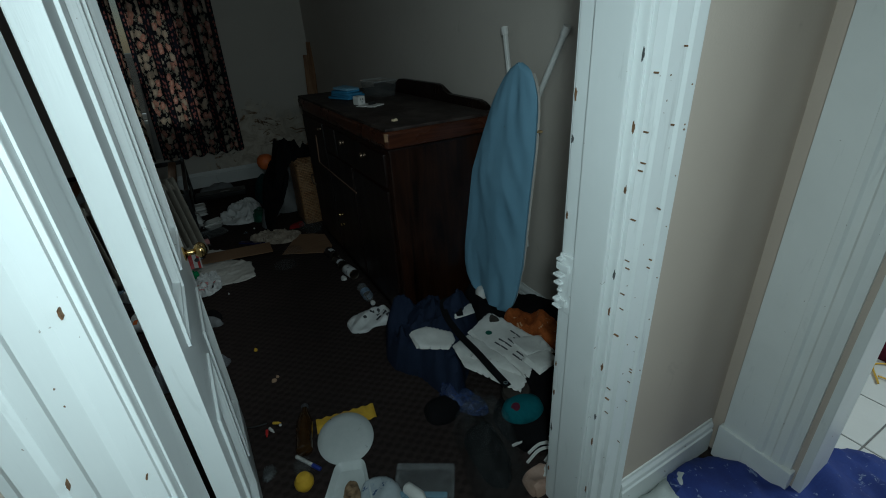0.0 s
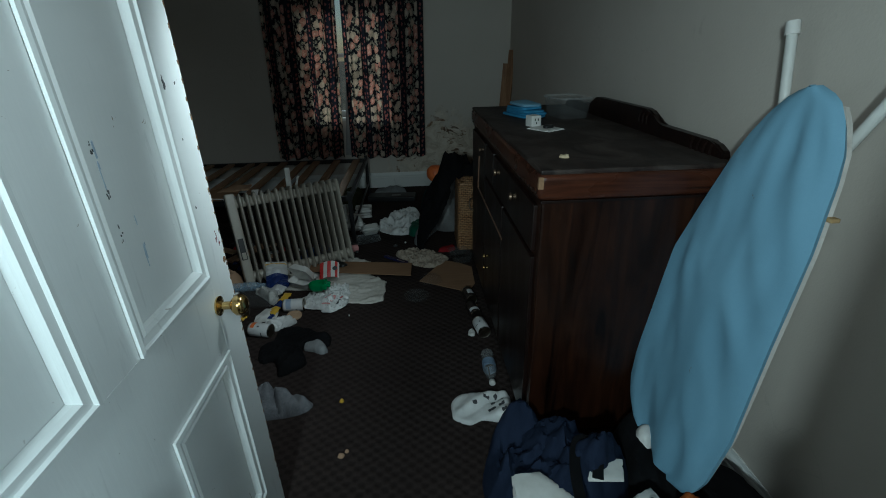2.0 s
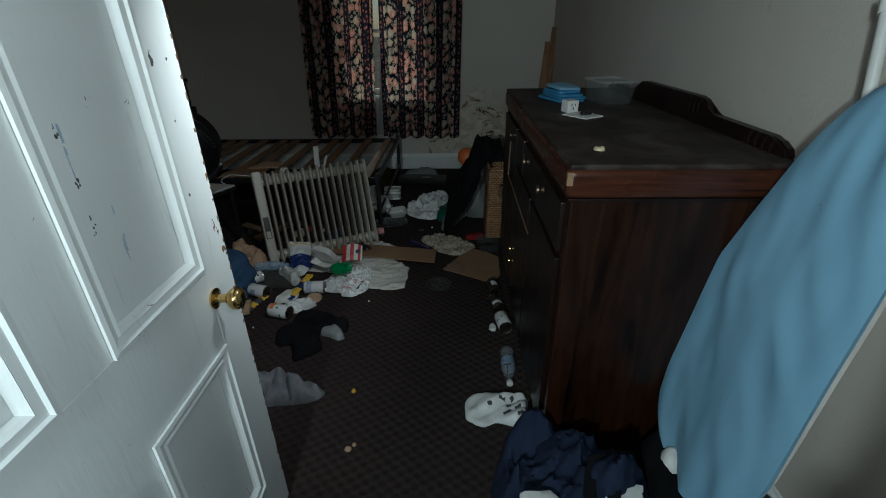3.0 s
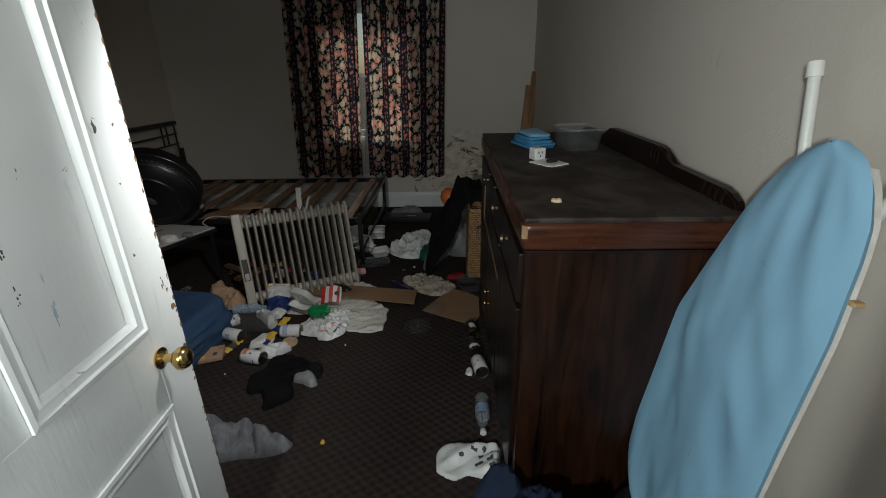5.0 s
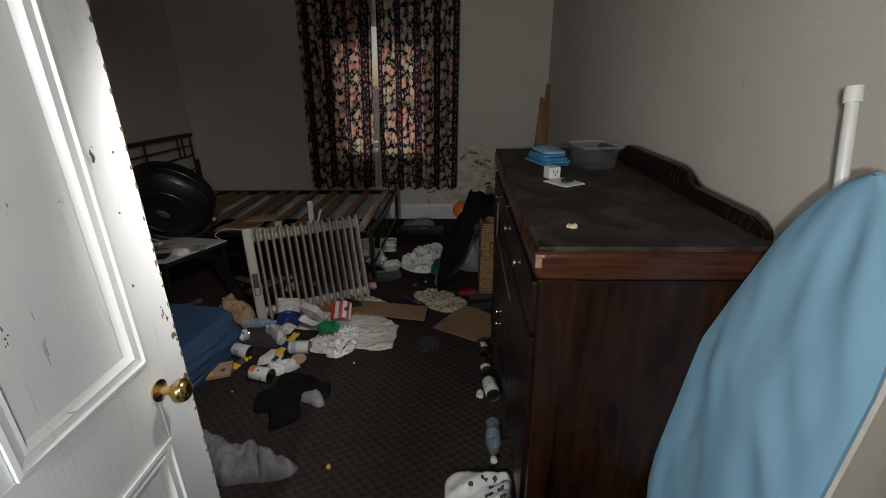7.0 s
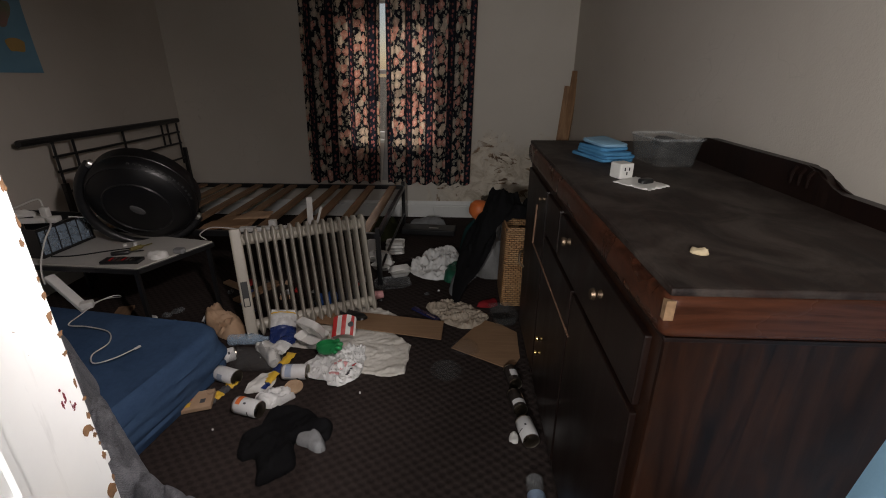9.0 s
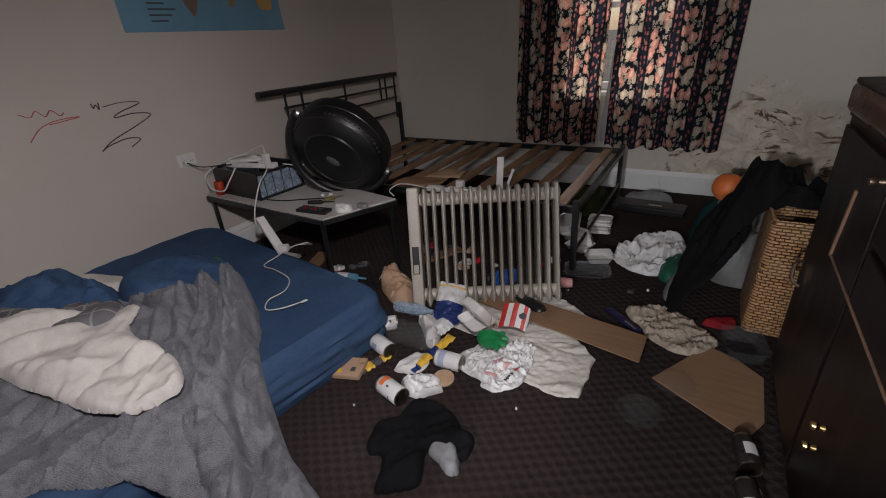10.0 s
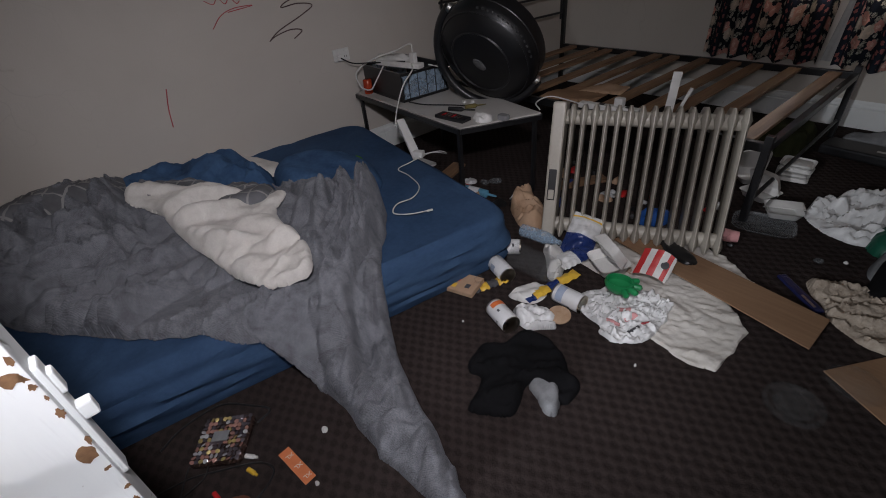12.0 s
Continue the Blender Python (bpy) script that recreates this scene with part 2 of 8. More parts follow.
def curtain_material():
    """Navy cotton printed with bunches of roses; the pale print lets more daylight through than the ground."""
    m, nt, bs = nodes_of("navy rose print curtain cloth")
    out = nt.nodes["Material Output"]
    uv = coords(nt, (1, 1, 1), (0, 0, 0), "UV")
    sep = nt.nodes.new("ShaderNodeSeparateXYZ")
    nt.links.new(uv, sep.inputs[0])

    def blooms(scale, radius, seed, rnd):
        mp = nt.nodes.new("ShaderNodeMapping")
        mp.inputs["Scale"].default_value = (scale, scale, 1)
        mp.inputs["Location"].default_value = (seed, seed * 0.7, 0)
        nt.links.new(uv, mp.inputs[0])
        wob = nt.nodes.new("ShaderNodeTexNoise")
        wob.inputs["Scale"].default_value = 3.8
        nt.links.new(mp.outputs[0], wob.inputs["Vector"])
        ad = nt.nodes.new("ShaderNodeMix")
        ad.data_type, ad.blend_type = 'RGBA', 'LINEAR_LIGHT'
        ad.inputs[0].default_value = 0.30
        nt.links.new(mp.outputs[0], ad.inputs[6])
        nt.links.new(wob.outputs[1], ad.inputs[7])
        vo = nt.nodes.new("ShaderNodeTexVoronoi")
        vo.voronoi_dimensions = '2D'
        vo.inputs["Scale"].default_value = 1.0
        vo.inputs["Randomness"].default_value = rnd
        nt.links.new(ad.outputs[2], vo.inputs["Vector"])
        mask = ramp(nt, vo.outputs["Distance"], [(radius, (1, 1, 1)), (radius + 0.03, (0, 0, 0))])
        return vo, mask

    stripe = math_node(nt, 'SINE', math_node(nt, 'MULTIPLY', sep.outputs[0], 2 * math.pi / 0.30))
    band = ramp(nt, math_node(nt, 'ADD', math_node(nt, 'MULTIPLY', stripe, 0.5), 0.5), [(0.22, (0, 0, 0)), (0.34, (1, 1, 1))])
    side = ramp(nt, math_node(nt, 'ADD', math_node(nt, 'MULTIPLY', stripe, 0.5), 0.5), [(0.06, (1, 1, 1)), (0.14, (0, 0, 0))])
    rose, rose_mask = blooms(11.0, 0.37, 0.0, 0.8)
    leaf, leaf_mask = blooms(25.0, 0.34, 3.3, 1.0)
    bud, bud_mask = blooms(21.0, 0.26, 7.1, 0.7)
    petals = nt.nodes.new("ShaderNodeTexNoise")
    petals.inputs["Scale"].default_value = 70.0
    petals.inputs["Distortion"].default_value = 2.0
    nt.links.new(uv, petals.inputs["Vector"])
    rings = math_node(nt, 'ADD', math_node(nt, 'MULTIPLY', rose.outputs["Distance"], 2.2), math_node(nt, 'MULTIPLY', petals.outputs[0], 1.1))
    tone = nt.nodes.new("ShaderNodeSeparateColor")
    nt.links.new(rose.outputs["Color"], tone.inputs[0])
    pink = ramp(nt, rings, [(0.36, (0.46, 0.13, 0.10)), (0.50, (0.84, 0.44, 0.35)), (0.72, (0.92, 0.72, 0.60)), (0.95, (0.70, 0.36, 0.30))])
    cream = ramp(nt, rings, [(0.36, (0.50, 0.32, 0.24)), (0.58, (0.90, 0.80, 0.68)), (0.95, (0.66, 0.58, 0.48))])
    rose_col = mix(nt, ramp(nt, tone.outputs[0], [(0.52, (0, 0, 0)), (0.56, (1, 1, 1))]), pink, cream)
    leaf_col = ramp(nt, petals.outputs[0], [(0.40, (0.03, 0.04, 0.035)), (0.56, (0.55, 0.54, 0.46))])
    ground = ramp(nt, petals.outputs[0], [(0.3, (0.006, 0.008, 0.015)), (0.7, (0.012, 0.015, 0.026))])
    ground = mix(nt, math_node(nt, 'MULTIPLY', side, 0.7), ground, (0.022, 0.032, 0.055))
    lm = mix(nt, 1.0, leaf_mask, band, 'MULTIPLY')
    rm = mix(nt, 1.0, rose_mask, band, 'MULTIPLY')
    bm2 = mix(nt, 1.0, bud_mask, side, 'MULTIPLY')
    col = mix(nt, lm, ground, leaf_col)
    col = mix(nt, bm2, col, (0.46, 0.17, 0.16))
    col = mix(nt, rm, col, rose_col)
    nt.links.new(col, bs.inputs["Base Color"])
    bs.inputs["Roughness"].default_value = 0.8
    weave = tex_noise(nt, uv, 900, 1)
    bump(nt, bs, weave, 0.2, 0.001)
    tr = nt.nodes.new("ShaderNodeBsdfTranslucent")
    nt.links.new(mix(nt, 1.0, col, (0.84, 0.74, 0.64), 'MULTIPLY'), tr.inputs[0])
    ms = nt.nodes.new("ShaderNodeMixShader")
    ms.inputs[0].default_value = 0.55
    nt.links.new(bs.outputs[0], ms.inputs[1])
    nt.links.new(tr.outputs[0], ms.inputs[2])
    nt.links.new(ms.outputs[0], out.inputs[0])
    return m


def diamond_cloth():
    """Grey cotton with a lattice of pale nested diamonds."""
    m, nt, bs = nodes_of("grey diamond print cotton")
    v = coords(nt, (1, 1, 1), (0, 0, radians(38)))
    br = nt.nodes.new("ShaderNodeTexBrick")
    br.offset = 0.0
    br.inputs["Scale"].default_value = 1.0
    br.inputs["Brick Width"].default_value, br.inputs["Row Height"].default_value = 0.075, 0.075
    br.inputs["Mortar Size"].default_value = 0.0045
    nt.links.new(v, br.inputs["Vector"])
    g = tex_noise(nt, v, 12, 4)
    dark = ramp(nt, g, [(0.3, (0.10, 0.10, 0.105)), (0.7, (0.16, 0.16, 0.17))])
    nt.links.new(mix(nt, br.outputs["Fac"], dark, (0.29, 0.285, 0.275)), bs.inputs["Base Color"])
    bs.inputs["Roughness"].default_value = 0.9
    bump(nt, bs, g, 0.2, 0.003)
    return m


def plush(name, dark, light):
    """Short ribbed pile: fine cords, stroked patches of nap and a soft grain."""
    m, nt, bs = nodes_of(name)
    v = coords(nt)
    rib = nt.nodes.new("ShaderNodeTexWave")
    rib.inputs["Scale"].default_value, rib.inputs["Distortion"].default_value = 80.0, 1.5
    rib.inputs["Detail"].default_value, rib.inputs["Detail Scale"].default_value = 2.0, 0.25
    nt.links.new(coords(nt, (1, 1, 1), (0, 0, radians(52))), rib.inputs["Vector"])
    # light and dark of the stroked nap, put into the base colour
    nap = tex_noise(nt, coords(nt, (1, 1, 1), (0, 0, 0.6)), 9.0, 5, 0.6, 2.0)
    pile = tex_noise(nt, v, 260, 2)
    tone = math_node(nt, 'ADD', math_node(nt, 'MULTIPLY', nap, 0.50), math_node(nt, 'ADD', math_node(nt, 'MULTIPLY', rib.outputs[1], 0.06), math_node(nt, 'MULTIPLY', pile, 0.44)))
    nt.links.new(ramp(nt, tone, [(0.34, dark), (0.64, light)]), bs.inputs["Base Color"])
    bs.inputs["Roughness"].default_value = 0.95
    bs.inputs["Specular IOR Level"].default_value = 0.1
    bs.inputs["Sheen Weight"].default_value = 0.1
    bs.inputs["Sheen Roughness"].default_value = 0.32
    bs.inputs["Sheen Tint"].default_value = (0.80, 0.84, 0.92, 1)
    h = math_node(nt, 'ADD', math_node(nt, 'MULTIPLY', rib.outputs[1], 0.5), math_node(nt, 'MULTIPLY', pile, 0.5))
    bump(nt, bs, h, 0.3, 0.004)
    return m


CARPET = carpet_material()
WALL = wall_material("off-white wall paint", (0.50, 0.455, 0.40), (0.56, 0.515, 0.46))
DAMP = wall_material("damp window wall paint", (0.54, 0.50, 0.44), (0.60, 0.56, 0.50), True)
HALLWALL = wall_material("beige hall paint", (0.50, 0.42, 0.35), (0.56, 0.48, 0.40))
CEIL = surf("white ceiling paint", (0.62, 0.60, 0.57), (0.7, 0.68, 0.65), 2)
PAINT = gloss_paint("white gloss paint", (0.74, 0.76, 0.75), (0.82, 0.84, 0.83))
TRIMPAINT = gloss_paint("white trim paint", (0.70, 0.71, 0.69), (0.79, 0.80, 0.78))
DRESSER = wood("dark walnut veneer", (0.0015, 0.0006, 0.0005), (0.032, 0.0105, 0.004), 2, 0.36)
DRESSTOP = wood("dusty walnut top", (0.006, 0.0035, 0.003), (0.026, 0.013, 0.009), 1, 0.42, (0.085, 0.068, 0.057))
DRESSEDGE = wood("red-brown walnut edge", (0.014, 0.0045, 0.0025), (0.095, 0.031, 0.015), 0, 0.30)
DRESSDARK = wood("darker walnut front", (0.004, 0.002, 0.0018), (0.014, 0.006, 0.004), 2, 0.40)
PINE = wood("worn bed slat timber", (0.16, 0.09, 0.05), (0.34, 0.21, 0.12), 1, 0.6)
PLANK = wood("rough timber offcut", (0.16, 0.08, 0.04), (0.36, 0.21, 0.11), 2, 0.7)
BLACKMETAL = surf("black powder-coated steel", (0.008, 0.008, 0.009), (0.018, 0.018, 0.019), 12, 0.35, 0.0, 0.1)
BLACKPLASTIC = surf("black plastic", (0.007, 0.007, 0.008), (0.016, 0.016, 0.017), 9, 0.38, 0, 0.08)
CREAM = surf("cream enamel", (0.33, 0.30, 0.25), (0.44, 0.41, 0.35), 7, 0.4, 0, 0.12, 90, (1, 1, 1), (0.16, 0.12, 0.09), 24, 0.70)
BRASS = surf("worn brass", (0.45, 0.30, 0.11), (0.72, 0.52, 0.22), 9, 0.22, 1.0, 0.08)
CHROME = surf("dull chrome", (0.45, 0.44, 0.42), (0.62, 0.61, 0.59), 9, 0.3, 1.0, 0.05)
BRONZE = surf("tarnished bronze", (0.10, 0.07, 0.05), (0.26, 0.19, 0.13), 20, 0.4, 0.9, 0.1)
SHEETBLUE = surf("blue fitted sheet cotton", (0.026, 0.054, 0.110), (0.052, 0.098, 0.180), 4, 0.85, 0, 0.35, 45, (1, 1, 2.2), dist=0.010)
BLUECLOTH = surf("blue cotton", (0.030, 0.066, 0.140), (0.070, 0.135, 0.250), 9, 0.85, 0, 0.4, 60, dist=0.008)
QUILT = plush("grey plush fleece", (0.085, 0.087, 0.095), (0.225, 0.23, 0.247))
FLEECE = surf("off-white sherpa fleece", (0.52, 0.49, 0.45), (0.68, 0.65, 0.60), 20, 0.95, 0, 0.7, 160, sheen=0.15, dist=0.004)
PADBLUE = surf("light blue ironing cover cotton", (0.175, 0.33, 0.46), (0.215, 0.385, 0.52), 2.5, 0.8, 0, 0.2, 260, (1, 1, 1), (0.15, 0.19, 0.20), 9, 0.72, dist=0.0015)
WHITEMETAL = surf("white enamel tube", (0.55, 0.55, 0.52), (0.66, 0.66, 0.63), 8, 0.35, 0, 0.05)
WHITEPLASTIC = surf("white plastic", (0.62, 0.61, 0.58), (0.74, 0.73, 0.70), 12, 0.4, 0, 0.08, 60)
PAPER = surf("crumpled white paper", (0.58, 0.57, 0.54), (0.72, 0.71, 0.68), 10, 0.85, 0, 0.5, 45, spots=(0.42, 0.34, 0.24), spot_scale=8, spot_cut=0.72)
FOAM = surf("white foam", (0.66, 0.65, 0.62), (0.76, 0.75, 0.72), 20, 0.55, 0, 0.15, 200)
CARD = surf("brown cardboard", (0.22, 0.13, 0.075), (0.29, 0.18, 0.105), 4, 0.85, 0, 0.2, 60, (1, 14, 1))
BLACKCLOTH = surf("black cotton", (0.004, 0.004, 0.0045), (0.009, 0.009, 0.010), 8, 0.95, 0, 0.3, 220)
NAVYCLOTH = surf("navy cotton", (0.010, 0.015, 0.032), (0.020, 0.028, 0.055), 8, 0.9, 0, 0.3, 220)
GREYCLOTH = surf("grey marl jersey", (0.16, 0.165, 0.17), (0.27, 0.275, 0.28), 12, 0.9, 0, 0.4, 200)
BLUEGREY = surf("pale blue-grey fleece", (0.15, 0.19, 0.22), (0.24, 0.29, 0.32), 10, 0.9, 0, 0.5, 150)


# ---- shaping helpers ----
def part(name, bm, material, parent=None, label="", smooth=False):
    """Links a bmesh as one mesh object, under a thing or a part if one is given."""
    bmesh.ops.recalc_face_normals(bm, faces=bm.faces)
    me = bpy.data.meshes.new(name)
    bm.to_mesh(me)
    bm.free()
    for mm in (material if isinstance(material, (list, tuple)) else [material]):
        me.materials.append(mm)
    if smooth:
        me.polygons.foreach_set("use_smooth", [True] * len(me.polygons))
        me.set_sharp_from_angle(angle=radians(42))
    ob = new(name, me)
    if parent:
        ob.parent = parent
    if label:
        ob["label"] = label
    return ob


def thing(name, m, label, category, group="", kind=""):
    ob = new(name)
    ob.matrix_world = m
    ob.empty_display_size = 0.1
    return tagged(ob, label, category, group, kind)


def single(name, bm, material, label, category, group="", smooth=True, m=None, kind=""):
    ob = part(name, bm, material, None, "", smooth)
    if m is not None:
        ob.matrix_world = m
    return tagged(ob, label, category, group, kind)


def box(bm, x0, y0, z0, x1, y1, z1, bevel=0.0, seg=2, m=None):
    g = bmesh.ops.create_cube(bm, size=1.0)["verts"]
    for v in g:
        v.co = Vector(((x0 + x1) / 2 + v.co.x * (x1 - x0), (y0 + y1) / 2 + v.co.y * (y1 - y0), (z0 + z1) / 2 + v.co.z * (z1 - z0)))
    if bevel:
        edges = list({e for v in g for e in v.link_edges})
        r = bmesh.ops.bevel(bm, geom=edges, offset=bevel, segments=seg, profile=0.6, affect='EDGES')
        g = list({v for f in r["faces"] for v in f.verts} | {v for v in g if v.is_valid})
    if m is not None:
        for v in g:
            v.co = m @ v.co
    return g


def ring_skin(bm, rings, closed=True, caps=True):
    vs = [[bm.verts.new(p) for p in r] for r in rings]
    n = len(vs[0])
    for a, b in zip(vs, vs[1:]):
        for i in range(n if closed else n - 1):
            j = (i + 1) % n
            bm.faces.new((a[i], a[j], b[j], b[i]))
    if caps and closed:
        bm.faces.new(list(reversed(vs[0])))
        bm.faces.new(vs[-1])
    return vs


def tube(bm, pts, r, n=8, caps=True):
    """A round tube through the points; r may be one radius or one a point."""
    pts = [Vector(p) for p in pts]
    rings, up = [], None
    for i, p in enumerate(pts):
        d = (pts[min(i + 1, len(pts) - 1)] - pts[max(i - 1, 0)]).normalized()
        if up is None:
            up = d.orthogonal().normalized()
        up = (up - d * up.dot(d)).normalized()
        side = d.cross(up)
        rr = r[i] if isinstance(r, (list, tuple)) else r
        rings.append([p + rr * (math.cos(a) * up + math.sin(a) * side) for a in [2 * math.pi * k / n for k in range(n)]])
    ring_skin(bm, rings, True, caps)


def curve(pts, steps=8):
    """A smooth line through the points."""
    pts = [Vector(p) for p in pts]
    ext = [2 * pts[0] - pts[1], *pts, 2 * pts[-1] - pts[-2]]
    out = []
    for a, b, c, d in zip(ext, ext[1:], ext[2:], ext[3:]):
        for k in range(steps):
            t = k / steps
            out.append(0.5 * (2 * b + (c - a) * t + (2 * a - 5 * b + 4 * c - d) * t * t + (3 * b - a - 3 * c + d) * t ** 3))
    out.append(pts[-1])
    return out


def lathe(bm, profile, n=24, m=None, caps=True):
    m = m or Matrix()
    rings = [[m @ Vector((r * math.cos(a), r * math.sin(a), z)) for a in [2 * math.pi * k / n for k in range(n)]] for r, z in profile]
    ring_skin(bm, rings, True, caps)


def prism(bm, poly, z0, z1, m=None):
    """An upright slab over a plan polygon."""
    m = m or Matrix()
    ring_skin(bm, [[m @ Vector((x, y, z)) for x, y in poly] for z in (z0, z1)])


def sheet(bm, fn, nu, nv, thick):
    """A cloth of some thickness from fn(u, v)."""
    top = [[Vector(fn(i / nu, j / nv)) for j in range(nv + 1)] for i in range(nu + 1)]
    uv = bm.loops.layers.uv.verify()
    grids = []
    for side in ((0.5, -0.5) if thick else (0.0,)):
        g = []
        for i in range(nu + 1):
            row = []
            for j in range(nv + 1):
                a = top[min(i + 1, nu)][j] - top[max(i - 1, 0)][j]
                b = top[i][min(j + 1, nv)] - top[i][max(j - 1, 0)]
                row.append(bm.verts.new(top[i][j] + a.cross(b).normalized() * thick * side))
            g.append(row)
        grids.append(g)
    for k, g in enumerate(grids):
        for i in range(nu):
            for j in range(nv):
                f = bm.faces.new((g[i][j], g[i + 1][j], g[i + 1][j + 1], g[i][j + 1]))
                for lp, (a, b) in zip(f.loops, ((i, j), (i + 1, j), (i + 1, j + 1), (i, j + 1))):
                    lp[uv].uv = (a / nu, b / nv)
    if not thick:
        return
    a, b = grids
    edge = [(i, 0) for i in range(nu)] + [(nu, j) for j in range(nv)] + [(i, nv) for i in range(nu, 0, -1)] + [(0, j) for j in range(nv, 0, -1)]
    for (i, j), (k, l) in zip(edge, edge[1:] + edge[:1]):
        bm.faces.new((a[i][j], a[k][l], b[k][l], b[i][j]))


def nz(x, y, s=0.0):
    return noise.noise((x, y, s))


def folds(x, y, seed, scale, angle=0.0, stretch=2.5, warp=0.6):
    """Ridged cloth folds, -0.5 to 0.5, that run along the angle."""
    c, s = math.cos(radians(angle)), math.sin(radians(angle))
    u, v = (c * x + s * y) / stretch, -s * x + c * y
    w = warp * nz(u * scale * 0.8, v * scale * 0.8, seed + 9.1)
    a = 2.2 * math.hypot(nz(u * scale + w, v * scale + w, seed), 0.07)
    b = 2.2 * math.hypot(nz(u * scale * 2.3 + w, v * scale * 2.1 - w, seed + 4.7), 0.09)
    return 0.7 * (a - 0.5) + 0.3 * (b - 0.5)


def smooth_poly(poly, rag=0.0, seed=0.0, steps=5):
    pts = [Vector((x, y, 0)) for x, y in poly]
    n, out = len(pts), []
    for i in range(n):
        a, b, c, d = pts[i - 1], pts[i], pts[(i + 1) % n], pts[(i + 2) % n]
        for k in range(steps):
            t = k / steps
            p = 0.5 * (2 * b + (c - a) * t + (2 * a - 5 * b + 4 * c - d) * t * t + (3 * b - a - 3 * c + d) * t ** 3)
            q = 18.0
            out.append((p.x + rag * nz(p.x * q, p.y * q, seed), p.y + rag * nz(p.x * q, p.y * q, seed + 31)))
    return out


def straight_poly(poly, rag, seed, steps=8):
    """The polygon with straight sides, a little ragged."""
    out = []
    for (ax, ay), (bx, by) in zip(poly, poly[1:] + poly[:1]):
        for k in range(steps):
            x, y = ax + (bx - ax) * k / steps, ay + (by - ay) * k / steps
            out.append((x + rag * nz(x * 18, y * 18, seed), y + rag * nz(x * 18, y * 18, seed + 31)))
    return out


def drape(bm, poly, base, height, cell, round_off=0.03, thick=0.02):
    """Cloth or paper over a plan polygon: rests on base(x, y), rises by height(x, y), and rolls over at its border within round_off."""
    P = np.array(poly)
    Q = np.roll(P, -1, 0)
    x0, y0 = P.min(0) - cell
    x1, y1 = P.max(0) + cell
    nx, ny = int((x1 - x0) / cell) + 2, int((y1 - y0) / cell) + 2
    gx, gy = np.meshgrid(x0 + cell * np.arange(nx), y0 + cell * np.arange(ny), indexing="ij")
    pts = np.stack([gx.ravel(), gy.ravel()], 1)
    best = np.full(len(pts), 1e9)
    near = pts.copy()
    inside = np.zeros(len(pts), bool)
    for a, b in zip(P, Q):
        d = b - a
        t = np.clip(((pts - a) @ d) / max(d @ d, 1e-12), 0, 1)
        p = a + t[:, None] * d
        dist = np.hypot(*(pts - p).T)
        m = dist < best
        best[m], near[m] = dist[m], p[m]
        cross = (a[1] > pts[:, 1]) != (b[1] > pts[:, 1])
        with np.errstate(divide="ignore", invalid="ignore"):
            xi = a[0] + (pts[:, 1] - a[1]) * d[0] / d[1] if d[1] else np.full(len(pts), 1e9)
        inside ^= cross & (pts[:, 0] < xi)
    ok = inside | (best < 0.75 * cell)
    xy = np.where((inside & (best > 0.25 * cell))[:, None], pts, near)
    deep = np.where(inside, best, 0.0)
    top, low = {}, {}
    for i in range(nx - 1):
        for j in range(ny - 1):
            q = [i * ny + j, (i + 1) * ny + j, (i + 1) * ny + j + 1, i * ny + j + 1]
            if not all(ok[k] for k in q) or not any(inside[k] for k in q):
                continue
            for k in q:
                if k not in top:
                    x, y = xy[k]
                    r = min(deep[k] / round_off, 1.0) if deep[k] > 0.25 * cell else 0.0
                    r = math.sqrt(max(0.0, 1 - (1 - r) ** 2))
                    z = base(x, y)
                    top[k] = bm.verts.new((x, y, z + 0.003 + (thick + height(x, y)) * r))
                    low[k] = bm.verts.new((x, y, z))
            for grid, order in ((top, q), (low, q[::-1])):
                try:
                    bm.faces.new([grid[k] for k in order])
                except ValueError:
                    pass
    lows = {v: k for k, v in low.items()}
    rim = [e for e in bm.edges if e.is_boundary and e.verts[0] in lows and e.verts[1] in lows]
    for e in rim:
        a, b = (lows[v] for v in e.verts)
        try:
            bm.faces.new((low[a], low[b], top[b], top[a]))
        except ValueError:
            pass


def heap(name, poly, h, material, label, category="clothing", seed=1.0, base=None, cell=0.018, scale=7.0, amp=0.04, angle=30.0, rag=0.012, round_off=0.06, thick=0.012, lump=2.2, group="", sharp=False, crisp=0.5):
    """A dropped cloth, bag or paper: a low mound with folds over a ragged outline."""
    base = base or (lambda x, y: 0.0)
    bm = bmesh.new()

    def height(x, y):
        return max(0.0, h * (0.45 + 0.75 * nz(x * lump, y * lump, seed + 2)) + amp * folds(x, y, seed, scale, angle) + crisp * 0.42 * amp * folds(x, y, seed + 3, scale * 2.7, angle + 50, 1.6) + crisp * 0.15 * amp * folds(x, y, seed + 6, scale * 6, angle - 20, 1.3))

    drape(bm, straight_poly(poly, rag, seed) if sharp else smooth_poly(poly, rag, seed), base, height, cell, round_off, thick)
    return single(name, bm, material, label, category, group)


FLOOR = lambda x, y: 0.0


# ---- structure ----
EAST, WEST, NORTH, SOUTH, HIGH = 1.66, -2.18, 6.80, 1.86, 2.70
HALL_Y = 1.70            # hall face of the doorway wall
DOOR_X0, DOOR_X1 = 0.094, 1.00
WIN = (-0.52, 0.42, 0.80, 2.05)   # window opening: x0, x1, sill, head


def slab(name, boxes, material, label, category, bevel=0.0):
    bm = bmesh.new()
    for b in boxes:
        box(bm, *b, bevel=bevel)
    return single(name, bm, material, label, category, smooth=False, kind="structure")


